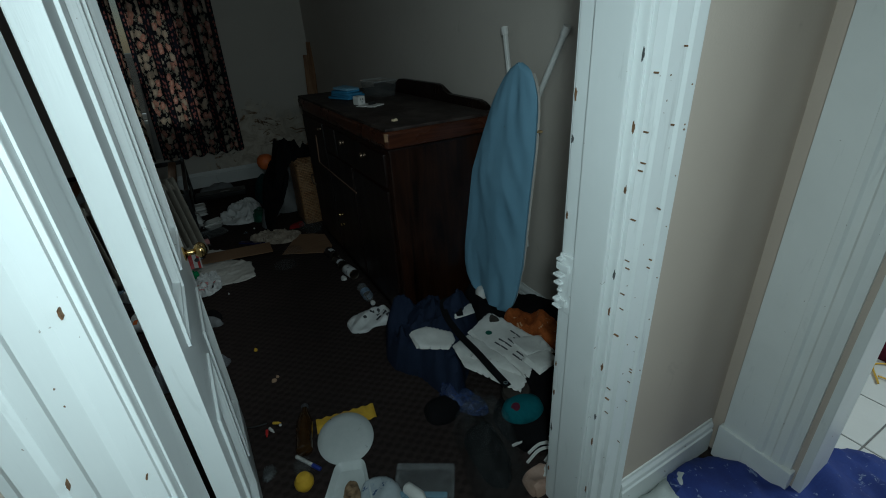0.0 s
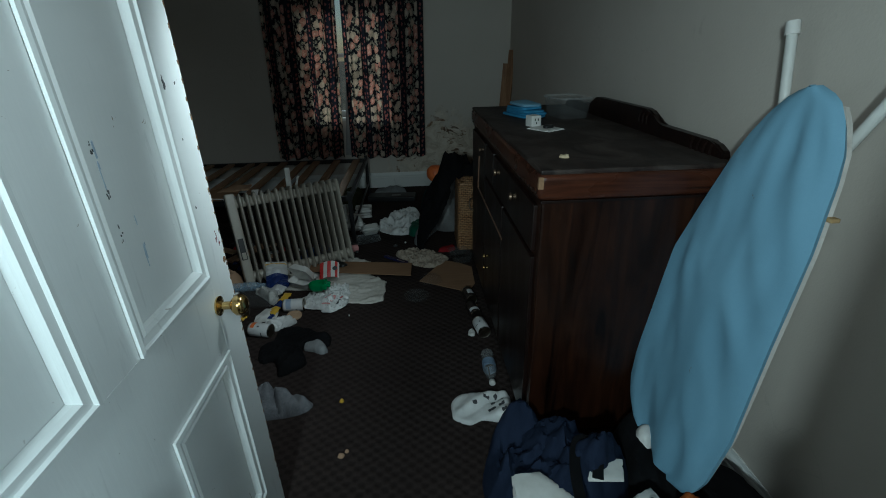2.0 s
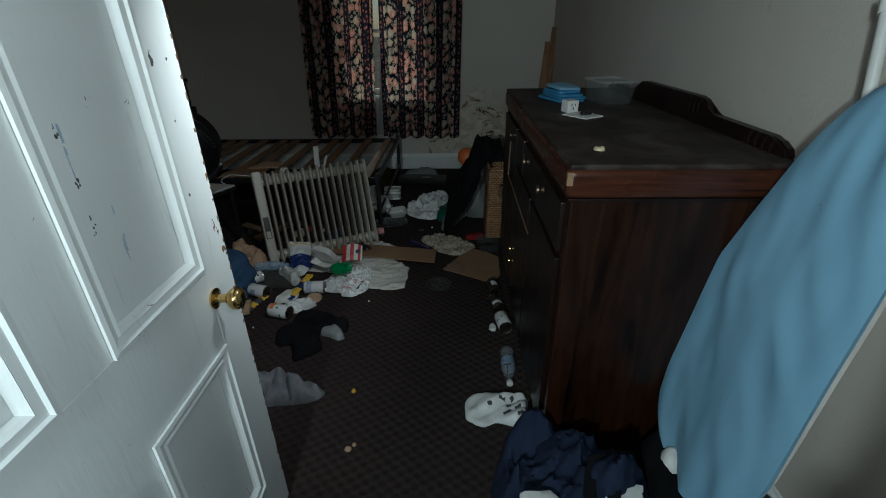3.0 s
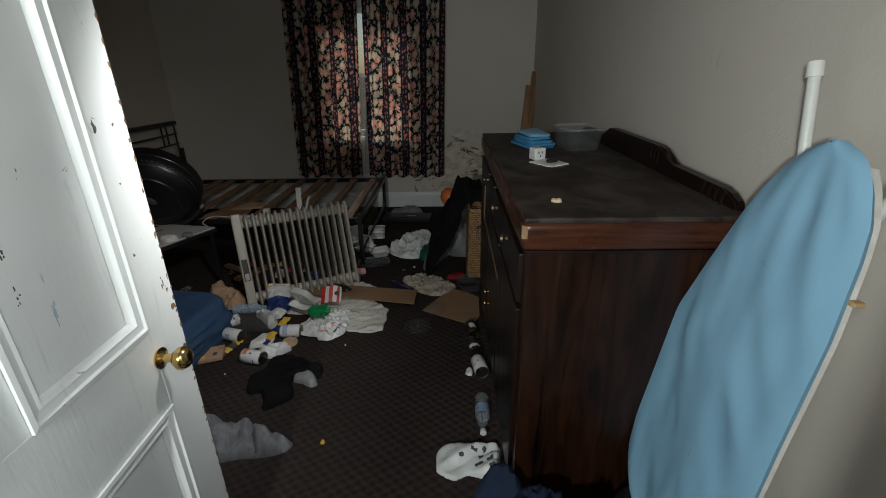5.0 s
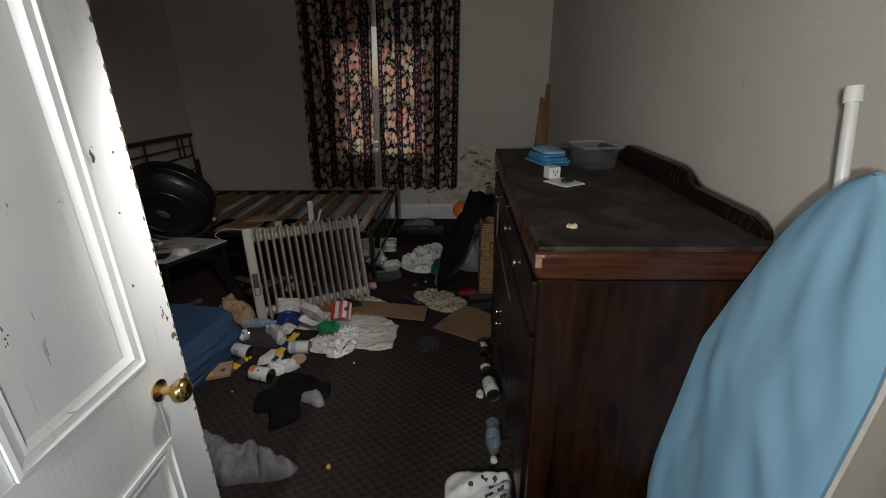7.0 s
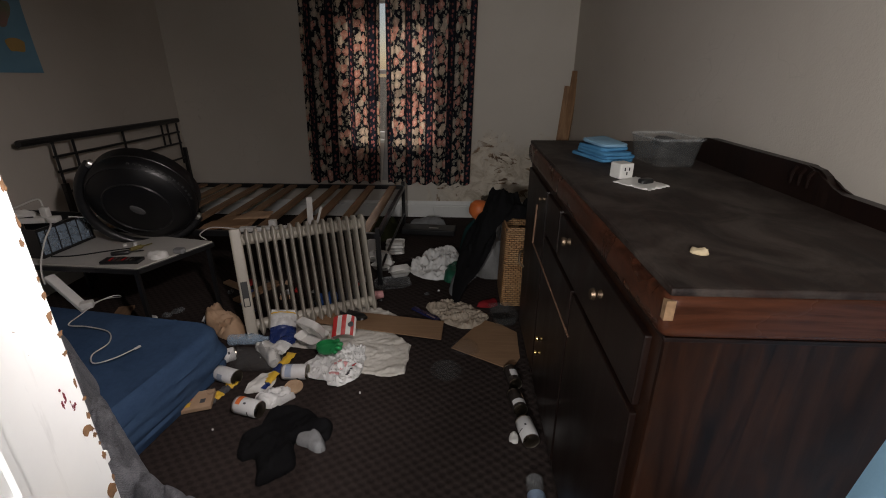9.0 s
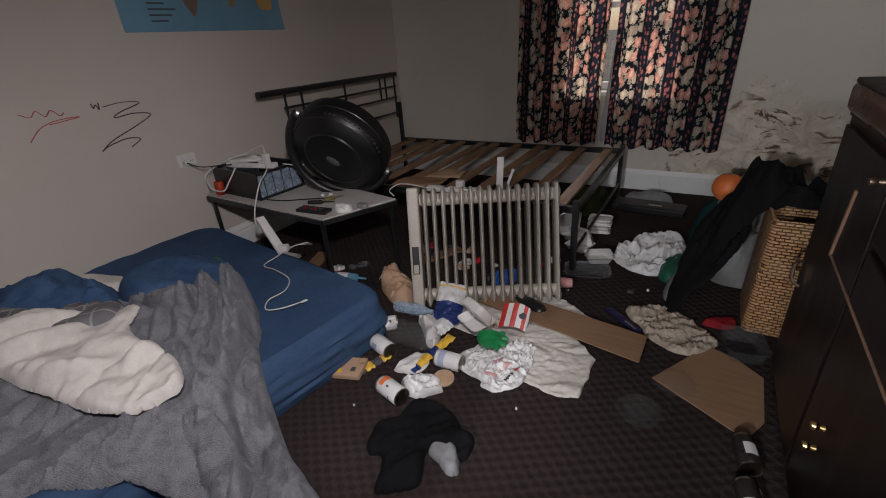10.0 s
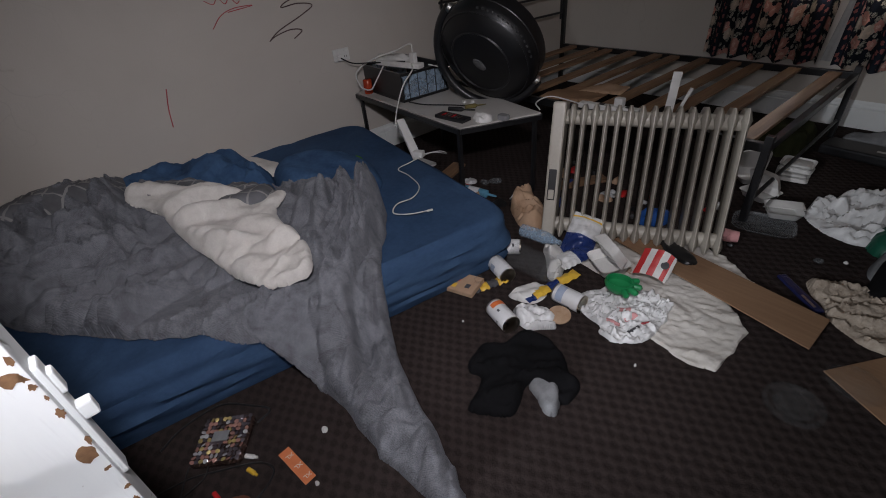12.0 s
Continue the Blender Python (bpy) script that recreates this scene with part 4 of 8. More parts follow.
# stepped backboard with rounded shoulders and flutes
half = [(3.035, 1.10), (3.035, 1.112), (3.045, 1.130), (3.075, 1.144), (3.12, 1.150), (3.42, 1.153), (3.455, 1.156), (3.475, 1.166), (3.49, 1.184), (3.515, 1.195), (3.56, 1.199)]
mid_y = (SY0 + SY1) / 2
sil = half + [(2 * mid_y - y, z) for y, z in reversed(half)]
bm = bmesh.new()
ring_skin(bm, [[Vector((x, y, z)) for y, z in sil] for x in (SX1 - 0.012, SX1 + 0.018)])
bmesh.ops.bevel(bm, geom=[e for e in bm.edges if abs(e.verts[0].co.x - e.verts[1].co.x) < 1e-5], offset=0.006, segments=2, affect='EDGES')
backboard = part("backboard", bm, DRESSDARK, sb, "low stepped backboard with carved flutes", False)
for y, z in [(3.10 + 0.035 * k, 1.136 + 0.002 * k) for k in range(4)] + [(3.535 + 0.032 * k, 1.182) for k in range(3)]:
    bm = bmesh.new()
    tube(bm, [(SX1 - 0.014, y, z - 0.04), (SX1 - 0.017, y - 0.003, z - 0.01), (SX1 - 0.012, y - 0.012, z + 0.008)], [0.004, 0.006, 0.005], 6)
    part("flute", bm, DRESSDARK, backboard)
# front: two cupboard doors, a pair of drawers and a pale inlay that runs to a point
front = SX0 - 0.014
for y0, y1, z0, z1, nm in ((3.04, 3.55, 0.10, 0.80, "cupboard_door"), (3.57, 4.06, 0.10, 0.80, "cupboard_door"), (4.08, 4.59, 0.10, 0.98, "cupboard_door"), (3.04, 3.80, 0.82, 0.98, "drawer_front"), (3.82, 4.06, 0.82, 0.98, "drawer_front")):
    bm = bmesh.new()
    box(bm, front, y0, z0, SX0 + 0.002, y1, z1, 0.004)
    part(nm, bm, DRESSDARK, sb)


def knob_on(y, z, mat, r=0.012):
    bm = bmesh.new()
    lathe(bm, [(0.0, 0.0), (r * 0.8, 0.0), (r * 0.5, 0.010), (r, 0.018), (r * 0.85, 0.026), (0.0, 0.028)], 14, Matrix.Translation((front, y, z)) @ pose(0, 0, 0, 0, -90, 0))
    part("handle", bm, mat, sb, "tarnished metal knob", True)


for y, z, mat, r in ((3.909, 0.404, BRASS, 0.011), (3.916, 0.331, BRASS, 0.011), (4.113, 0.943, BRONZE, 0.010), (3.643, 0.935, BRONZE, 0.016), (3.30, 0.93, BRONZE, 0.016)):
    knob_on(y, z, mat, r)
bm = bmesh.new()
tube(bm, curve([(front - 0.001, 4.575, 0.53), (front - 0.022, 4.56, 0.52), (front - 0.024, 4.54, 0.47), (front - 0.001, 4.53, 0.452)], 5), 0.006, 8)
part("handle", bm, BRONZE, sb, "bent metal pull", True)
INLAY = wood("pale worn inlay", (0.12, 0.07, 0.045), (0.24, 0.14, 0.09), 2, 0.5)
bm = bmesh.new()
tube(bm, [(front - 0.001, 4.272, 0.874), (front - 0.001, 4.307, 0.676)], 0.006, 6)
tube(bm, [(front - 0.001, 4.307, 0.676), (front - 0.001, 3.53, 0.66)], 0.004, 6)
part("inlay", bm, INLAY, sb, "pale angled inlay strip")
bm = bmesh.new()
ring_skin(bm, [[Vector((x, y, z)) for x, y, z in ((SX0 - 0.0195, SY0 - 0.0175, zz), (SX0 - 0.004, SY0 - 0.0175, zz), (SX0 - 0.0195, SY0 - 0.004, zz))] for zz in (1.050, 1.086)])
part("chipped_corner", bm, surf("bare broken timber", (0.16, 0.09, 0.045), (0.28, 0.17, 0.09), 60, 0.8), sb, "bare wood where the veneer broke off")

# ---- mattress and bedding ----
MA = math.atan2(0.138, 0.99)
matt = Matrix.Translation((-0.535, 4.21, 0)) @ pose(0, 0, 0, 0, 0, -math.degrees(MA))   # far corner; local -x to the wall, -y towards the door wall
MW, ML, MT = 1.66, 1.92, 0.255


def matt_top(x, y):
    """Height of the mattress, or the floor, under a place in the plan."""
    p = matt.inverted() @ Vector((x, y, 0))
    d = min(-p.x, -p.y, p.x + MW, p.y + ML)
    if d < -0.17:
        return 0.0
    t = min(1.0, (d + 0.17) / 0.19)
    return (MT + 0.01) * t ** 0.8 + 0.012 * nz(x * 2.2, y * 2.2, 3.0) * t


def sheet_mattress():
    bm = bmesh.new()
    r, step, per = 0.13, 0.024, []
    corners = ((-r, -r, 0), (-MW + r, -r, 90), (-MW + r, -ML + r, 180), (-r, -ML + r, 270))
    for k, (cx0, cy0, a0) in enumerate(corners):
        for q in range(9):
            a = radians(a0 + 90 * q / 8)
            per.append((cx0 + r * math.cos(a), cy0 + r * math.sin(a)))
        nx, ny, a1 = corners[(k + 1) % 4]
        end = (nx + r * math.cos(radians(a1)), ny + r * math.sin(radians(a1)))
        run = int(math.hypot(end[0] - per[-1][0], end[1] - per[-1][1]) / step)
        start = per[-1]
        per += [(start[0] + (end[0] - start[0]) * q / run, start[1] + (end[1] - start[1]) * q / run) for q in range(1, run)]
    length = [0.0]
    for (ax, ay), (bx, by) in zip(per, per[1:]):
        length.append(length[-1] + math.hypot(bx - ax, by - ay))
    rings = []
    for q in range(19):
        t = q / 18
        z = 0.004 + (MT - 0.004) * min(1, t * 1.03)
        puff = 0.028 * math.sin(math.pi * min(1.0, t * 1.02)) - (0.03 * max(0.0, t - 0.84) / 0.16)
        ring = []
        for (x, y), along in zip(per, length):
            dx, dy = x + MW / 2, y + ML / 2
            ln = math.hypot(dx, dy)
            pull = abs(nz(along * 1.3, z * 13 + along * 0.9, 2.0)) - 0.2
            tuck = abs(nz(along * 3.4, z * 26 - along * 1.8, 6.0)) - 0.2
            crease = (0.050 * pull + 0.024 * tuck) * math.sin(math.pi * min(1.0, t * 1.02 + 0.05)) ** 0.5 if t < 0.97 else 0.0
            ring.append(matt @ Vector((x + dx / ln * (puff + crease), y + dy / ln * (puff + crease), z)))
        rings.append(ring)
    for k in range(1, 40):
        f = 1 - (k / 39) * 0.985
        ring = []
        for x, y in per:
            p = matt @ Vector((-MW / 2 + (x + MW / 2) * f * 0.985, -ML / 2 + (y + ML / 2) * f * 0.985, MT))
            ease = min(1.0, (1 - f) * 12)
            wrinkle = 0.030 * ease * (abs(nz(p.x * 2.0 + p.y * 3.0, p.y * 1.2 - p.x * 0.8, 5.0)) - 0.2) + 0.012 * ease * (abs(nz(p.x * 7 + p.y * 9, p.y * 3 - p.x * 2, 9.0)) - 0.2)
            ring.append(p + Vector((0, 0, 0.010 * (1 - f) + wrinkle + 0.012 * nz(p.x * 2.2, p.y * 2.2, 3.0))))
        rings.append(ring)
    ring_skin(bm, rings)
    return single("mattress", bm, SHEETBLUE, "mattress on the floor under a blue fitted sheet", "mattress")


sheet_mattress()


def crest(n):
    """Turns noise into puffed cloth with narrow creases pressed into it."""
    return 0.3 * (1 - math.exp(-(n / 0.19) ** 2))


def quilt_height(x, y):
    """Folds that fan out from the rolled-back corner, and a crumpled half towards the wall."""
    dx, dy = x + 1.55, y - 4.35
    r, a = math.hypot(dx, dy), math.atan2(dy, dx)
    w = nz(x * 2.6, y * 2.6, 33)
    v = nz(x * 2.6, y * 2.6, 57)
    fan = 0.32 * (crest(nz(a * 7.0 + 0.5 * w, r * 0.9, 41)) - 0.2) + 0.23 * (crest(nz(a * 16.0 + 1.1 * w, r * 1.8 + v, 47)) - 0.2) + 0.05 * (crest(nz(a * 36 + 1.8 * w, r * 5.0, 49)) - 0.2)
    X, Y = x + 0.16 * w, y + 0.16 * v
    crumple = 0.28 * (crest(nz(X * 3.6, Y * 6.4, 61)) - 0.2) + 0.22 * (crest(nz(X * 8, Y * 14, 63)) - 0.2) + 0.06 * (crest(nz(X * 20, Y * 30, 65)) - 0.2)
    pleat = 0.15 * (crest(nz(X * 16 + Y * 5, Y * 4 - X * 2, 71)) - 0.2)
    right = min(1.0, max(0.0, (x - 0.55 * (y - 3.3) + 1.45) / 0.45))
    tail = min(1.0, max(0.0, (x + 0.75) / 0.5))
    flat = math.exp(-(math.hypot(x + 1.30, 1.4 * (y - 3.26)) / 0.36) ** 2)
    h = 0.062 + 0.04 * nz(x * 1.9, y * 1.9, 21) + (1 - 0.8 * flat) * ((0.2 + 0.8 * right) * (1 - 0.5 * tail) * fan + (1 - 0.75 * right) * crumple + tail * pleat)
    # the rolled-back edge nearest the pillow end
    d = math.hypot((x + 1.02) * 0.9, (y - 3.66) * 1.1)
    h += 0.13 * math.exp(-(d / 0.24) ** 2) - 0.07 * math.exp(-(math.hypot(x + 0.98, y - 3.52) / 0.10) ** 2)
    d2 = math.hypot((x + 1.75) * 0.8, y - 2.75)
    h += 0.13 * math.exp(-(d2 / 0.42) ** 2)
    return max(0.008, h)


bm = bmesh.new()
quilt_poly = [(-2.15, 2.05), (-2.15, 2.95), (-1.95, 3.20), (-1.62, 3.46), (-1.38, 3.70), (-1.10, 3.86), (-0.84, 3.75), (-0.67, 3.60), (-0.45, 3.47), (-0.14, 3.37), (0.105, 3.305),
              (0.045, 3.225), (-0.20, 3.20), (-0.42, 3.20), (-0.60, 3.13), (-0.72, 2.98), (-0.88, 2.80), (-1.06, 2.65), (-1.22, 2.52), (-1.55, 2.30), (-1.80, 2.08)]
drape(bm, smooth_poly(quilt_poly, 0.02, 4.0), matt_top, quilt_height, 0.008, 0.06, 0.02)
single("quilt", bm, QUILT, "rumpled grey plush blanket trailing off the mattress to the floor", "blanket")


def over_quilt(x, y):
    ring = [(0.0, 0.0)] + [(r * math.cos(k), r * math.sin(k)) for r in (0.05, 0.10) for k in range(6)]
    return sum(matt_top(x + dx, y + dy) + 0.9 * quilt_height(x + dx, y + dy) for dx, dy in ring) / len(ring) + 0.025


heap("throw", [(-1.74, 3.02), (-1.66, 3.20), (-1.40, 3.36), (-1.22, 3.50), (-1.10, 3.40), (-0.86, 3.40), (-0.69, 3.34), (-0.72, 3.20), (-0.84, 3.14), (-1.02, 3.10), (-1.22, 3.06), (-1.46, 3.04), (-1.62, 2.96)], 0.03, FLEECE,
     "off-white sherpa throw crumpled on the grey blanket", "throw", 12.0, lambda x, y: over_quilt(x, y) + 0.03, 0.010, 6.5, 0.07, 75, 0.006, 0.05, 0.02, crisp=0.15)
DIAMOND = diamond_cloth()
heap("patterned_sheet", [(-1.98, 3.02), (-1.88, 3.22), (-1.60, 3.44), (-1.36, 3.50), (-1.20, 3.40), (-1.30, 3.24), (-1.52, 3.20), (-1.72, 3.05)], 0.055, DIAMOND,
     "grey sheet with pale diamond pattern folded under the throw", "bed sheet", 15.0, lambda x, y: over_quilt(x, y) + 0.02, 0.012, 5, 0.03, 40, 0.006, 0.06, 0.012, crisp=0.2)
heap("patterned_pillow", [(-2.16, 2.35), (-2.16, 2.95), (-1.98, 3.0), (-1.82, 2.80), (-1.80, 2.45), (-1.95, 2.30)], 0.07, DIAMOND,
     "grey pillow with pale diamond pattern against the wall", "pillow", 31.0, over_quilt, 0.02, 4, 0.03, 40, 0.006, 0.16, 0.03, 1.0)
heap("blue_sheet", [(-2.13, 3.02), (-2.13, 3.38), (-1.92, 3.52), (-1.62, 3.58), (-1.38, 3.48), (-1.50, 3.38), (-1.78, 3.22), (-1.92, 3.00)], 0.12, BLUECLOTH,
     "dark blue sheet bundled against the wall on the mattress", "bed sheet", 18.0, over_quilt, 0.013, 6, 0.07, 20, 0.008, 0.10, 0.02, crisp=0.35)
heap("pale_sheet", [(-2.14, 3.36), (-2.10, 3.60), (-1.86, 3.72), (-1.74, 3.66), (-1.86, 3.52), (-1.98, 3.40)], 0.06, FLEECE,
     "pale sheet pushed against the wall behind the blue bundle", "bed sheet", 19.0, matt_top, 0.018, 6, 0.05, 20, 0.012, 0.08, 0.03)
heap("pillow", [(-1.70, 3.62), (-1.74, 3.82), (-1.60, 3.98), (-1.38, 4.04), (-1.18, 3.96), (-1.12, 3.84), (-1.30, 3.68), (-1.48, 3.58)], 0.10, BLUECLOTH,
     "flattened pillow in a creased blue case", "pillow", 25.0, matt_top, 0.016, 5, 0.035, 15, 0.006, 0.10, 0.05, 1.2)
LIME = surf("lime green cloth", (0.06, 0.16, 0.02), (0.10, 0.26, 0.04), 12, 0.9)
heap("green_sock", [(-1.72, 3.86), (-1.66, 3.98), (-1.52, 4.06), (-1.46, 4.02), (-1.60, 3.92)], 0.03, LIME, "lime green sock behind the blue pillow", "sock", 28.0, matt_top, 0.012, 9, 0.03, 10, 0.006, 0.03, 0.02)

BROWNCLIP = surf("tan elastic", (0.36, 0.24, 0.10), (0.46, 0.32, 0.16), 40, 0.8)
# ---- ironing board leaning on the wall ----
ib = thing("ironing_board", pose(0, 0, 0), "folded ironing board with a faded blue cover leaning on the wall", "ironing board")
IBH = 1.30


BOARD_Z = (0.212, 0.23, 0.273, 0.332, 0.486, 0.761, 0.841, 1.005, 1.158, 1.217, 1.276, 1.312, 1.332, 1.339)
BOARD_L = (2.802, 2.894, 2.949, 2.98, 3.005, 3.0, 2.992, 2.939, 2.885, 2.856, 2.816, 2.78, 2.747, 2.722)
BOARD_R = (2.627, 2.578, 2.547, 2.53, 2.519, 2.538, 2.542, 2.55, 2.569, 2.582, 2.612, 2.642, 2.68, 2.707)


def board_frame(u, s):
    """u up the board 0..1, s across -0.5..0.5; the foot is wide and the top is the rounded nose."""
    z = BOARD_Z[0] + (BOARD_Z[-1] - BOARD_Z[0]) * u
    a, b = float(np.interp(z, BOARD_Z, BOARD_R)), float(np.interp(z, BOARD_Z, BOARD_L))
    return Vector((1.365 + 0.165 * u, a + (b - a) * (s + 0.5), z))


bm = bmesh.new()


def cover(u, v):
    p = board_frame(v, u - 0.5)
    edge = 1 - (2 * abs(u - 0.5)) ** 4
    puck = 0.022 * folds(u * 0.42, v * 1.3, 3.0, 6, 78, 4) * min(1.0, 6 * u, 6 * (1 - u), 9 * max(0.0, 0.985 - v))
    return p + Vector((-0.016 * edge + puck, 0, 0))


sheet(bm, cover, 26, 80, 0.012)
part("cover", bm, PADBLUE, ib, "creased light blue cotton cover", True)
bm = bmesh.new()
sheet(bm, lambda u, v: board_frame(v * 0.96 + 0.01, (u - 0.5) * 0.93) + Vector((0.014, -0.012 * math.sin(3.1 * v), 0)), 10, 60, 0.012)
part("board", bm, FLEECE, ib, "pale padding and board under the cover", True)
for a, b in (((1.545, 2.66, 0.50), (1.585, 2.905, 1.468)), ((1.545, 2.95, 0.62), (1.585, 2.518, 1.462))):
    bm = bmesh.new()
    tube(bm, [a, b], 0.0125, 12)
    leg = part("leg", bm, WHITEMETAL, ib, "white tubular steel leg", True)
    bm = bmesh.new()
    d = (Vector(b) - Vector(a)).normalized()
    tube(bm, [Vector(b) - d * 0.02, Vector(b) + d * 0.012], 0.0165, 12)
    part("cap", bm, WHITEPLASTIC, leg, "white plastic foot cap", True)

bm = bmesh.new()
box(bm, 1.500, 2.550, 1.078, 1.520, 2.568, 1.088, 0.003)
part("cover_clip", bm, BROWNCLIP, ib, "small tan elastic clip at the edge")

# ---- oil heater leaning back ----
hd = Vector((0.683, 0.364, 0)).normalized()
hn = Vector((-hd.y, hd.x, 0))
heater = thing("oil_heater", Matrix.Translation((-0.545, 4.415, 0.0)) @ Matrix(((hd.x, hn.x, 0, 0), (hd.y, hn.y, 0, 0), (0, 0, 1, 0), (0, 0, 0, 1))) @ pose(0, 0, 0, -17, 0, 0),
               "cream oil-filled column heater, dusty and leaning back", "heater")
HL, HH, HD = 0.775, 0.645, 0.135
bm = bmesh.new()
box(bm, 0.0, 0.0, 0.012, 0.060, HD, HH, 0.014, 3)
part("control_box", bm, CREAM, heater, "cream end cover with a cable slot")
bm = bmesh.new()
box(bm, 0.012, -0.003, 0.20, 0.048, 0.002, 0.345, 0.003)
slot = part("cable_slot", bm, BLACKPLASTIC, heater)
bm = bmesh.new()
box(bm, 0.017, -0.006, 0.205, 0.043, -0.002, 0.25, 0.004)
part("cable_clip", bm, CREAM, slot)
fin_profile = []


def fin_bm():
    bm = bmesh.new()
    ys = [0.0, 0.010, 0.022, HD * 0.5, HD - 0.022, HD - 0.010, HD]
    th = [0.0015, 0.006, 0.0105, 0.0045, 0.0105, 0.006, 0.0015]
    ring = [(t, y) for y, t in zip(ys, th)] + [(-t, y) for y, t in reversed(list(zip(ys, th)))]
    rows = []
    for z in (0.018, 0.030, 0.060, 0.10, 0.13, 0.30, 0.52, 0.55, 0.59, 0.622, 0.636):
        e = 0.55 if z in (0.018, 0.636) else 1.0
        bulge = 1.9 if 0.055 < z < 0.085 or 0.56 < z < 0.60 else 1.0
        inset = 0.012 if z in (0.018, 0.636) else 0.0
        rows.append([Vector((t * e * bulge, inset + y * (HD - 2 * inset) / HD, z)) for t, y in ring])
    ring_skin(bm, rows)
    return bm


first_fin = None
fin_count = 15
for k in range(fin_count):
    x = 0.088 + k * (HL - 0.105) / (fin_count - 1)
    if first_fin is None:
        first_fin = part("fin", fin_bm(), CREAM, heater, "", True)
        first_fin.location.x = x
    else:
        f = new("fin", first_fin.data)
        f.parent = heater
        f.location.x = x
for z in (0.075, 0.578):
    bm = bmesh.new()
    tube(bm, [(0.05, HD / 2, z), (HL - 0.02, HD / 2, z)], 0.033, 16)
    part("oil_pipe", bm, CREAM, heater, "", True)
# ---- bed frame ----
bed = thing("bed_frame", pose(0, 0, 0), "black steel bed frame with bare timber slats and no mattress", "bed")
BX0, BX1, BY0, BY1, BZ = -2.03, 0.075, 5.18, 6.55, 0.375


def bar(name, a, b, r, parent, material=BLACKMETAL, n=8):
    bm = bmesh.new()
    tube(bm, [a, b], r, n)
    return part(name, bm, material, parent, "", True)


def rail(name, x0, y0, z0, x1, y1, z1, parent=bed, material=BLACKMETAL):
    bm = bmesh.new()
    box(bm, x0, y0, z0, x1, y1, z1, 0.003)
    return part(name, bm, material, parent)


rail("side_rail", BX0, BY0 - 0.015, BZ - 0.02, BX1, BY0 + 0.015, BZ + 0.02)
rail("side_rail", BX0, BY1 - 0.015, BZ - 0.02, BX1, BY1 + 0.015, BZ + 0.02)
rail("foot_rail", BX1 - 0.015, BY0 + 0.015, BZ - 0.02, BX1 + 0.015, BY1 - 0.015, BZ + 0.02)
for x, y, top in ((BX1, BY0, 0.43), (BX1, BY1, 0.43), (BX0, BY0 - 0.02, 0.72), (BX0, BY1, 0.74)):
    rail("post", x - 0.016, y - 0.016, 0.0, x + 0.016, y + 0.016, top)
hx = BX0
bar("headboard_top", (hx, 4.93, 1.015), (hx, 6.53, 0.995), 0.022, bed)
for z in (0.90, 0.80, 0.66):
    bar("headboard_bar", (hx, 5.14, z), (hx, 6.52, z - 0.01), 0.009, bed)
for y in (5.16, 5.32, 5.80, 6.28, 6.36, 6.50):
    bar("headboard_bar", (hx, y, 1.0), (hx, y, 0.60 if y in (5.16, 6.50) else 0.80), 0.009, bed)
for k in range(11):
    x = BX0 + 0.13 + k * 0.185
    bm = bmesh.new()
    sk = 0.03 * math.sin(k * 2.1)
    box(bm, x - 0.035 + sk, BY0 + 0.01, BZ - 0.004, x + 0.035 + sk, BY1 - 0.01, BZ + 0.016, 0.003)
    part("slat", bm, PINE, bed)
bar("foot_bar", (BX1, BY0 + 0.02, 0.11), (BX1, BY1 - 0.02, 0.11), 0.010, bed)

# ---- low table ----
TZ = 0.46
tb = thing("low_table", pose(0, 0, 0), "low white-topped table with a black steel frame", "table")
tpoly = [(-2.12, 4.44), (-1.05, 4.385), (-0.865, 4.79), (-1.93, 4.99)]
bm = bmesh.new()
prism(bm, tpoly, TZ - 0.004, TZ + 0.006)
TABLETOP = surf("pale laminate", (0.42, 0.40, 0.37), (0.52, 0.50, 0.47), 5, 0.5, 0, 0.1, 60)
part("tabletop", bm, TABLETOP, tb)
for (ax, ay), (bx, by) in zip(tpoly, tpoly[1:] + tpoly[:1]):
    bm = bmesh.new()
    tube(bm, [(ax, ay, TZ - 0.016), (bx, by, TZ - 0.016)], 0.018, 4)
    part("rim", bm, BLACKMETAL, tb)
tcx, tcy = sum(p[0] for p in tpoly) / 4, sum(p[1] for p in tpoly) / 4
for x, y in tpoly:
    bm = bmesh.new()
    tube(bm, [(x + (tcx - x) * 0.05, y + (tcy - y) * 0.05, TZ - 0.02), (x + (tcx - x) * 0.05, y + (tcy - y) * 0.05, 0.0)], 0.014, 4)
    part("leg", bm, BLACKMETAL, tb)


# ---- materials of small things ----
REDWRAP = surf("red printed card", (0.42, 0.02, 0.02), (0.55, 0.04, 0.035), 12, 0.45, 0, 0.1)
NAVYWRAP = surf("navy foil wrapper", (0.010, 0.022, 0.10), (0.022, 0.045, 0.17), 14, 0.28, 0, 0.6, 40, dist=0.006)
WHITEWRAP = surf("white foil wrapper", (0.55, 0.55, 0.54), (0.70, 0.70, 0.69), 14, 0.3, 0, 0.6, 40, dist=0.006)
YELLOW = surf("yellow printed wrapper", (0.60, 0.36, 0.03), (0.72, 0.46, 0.05), 12, 0.4, 0, 0.4, 40, dist=0.005)
GREEN = surf("green plastic", (0.01, 0.20, 0.06), (0.02, 0.28, 0.09), 10, 0.4, 0, 0.1)
ORANGE = surf("orange plastic", (0.60, 0.13, 0.03), (0.72, 0.20, 0.05), 10, 0.5, 0, 0.1)
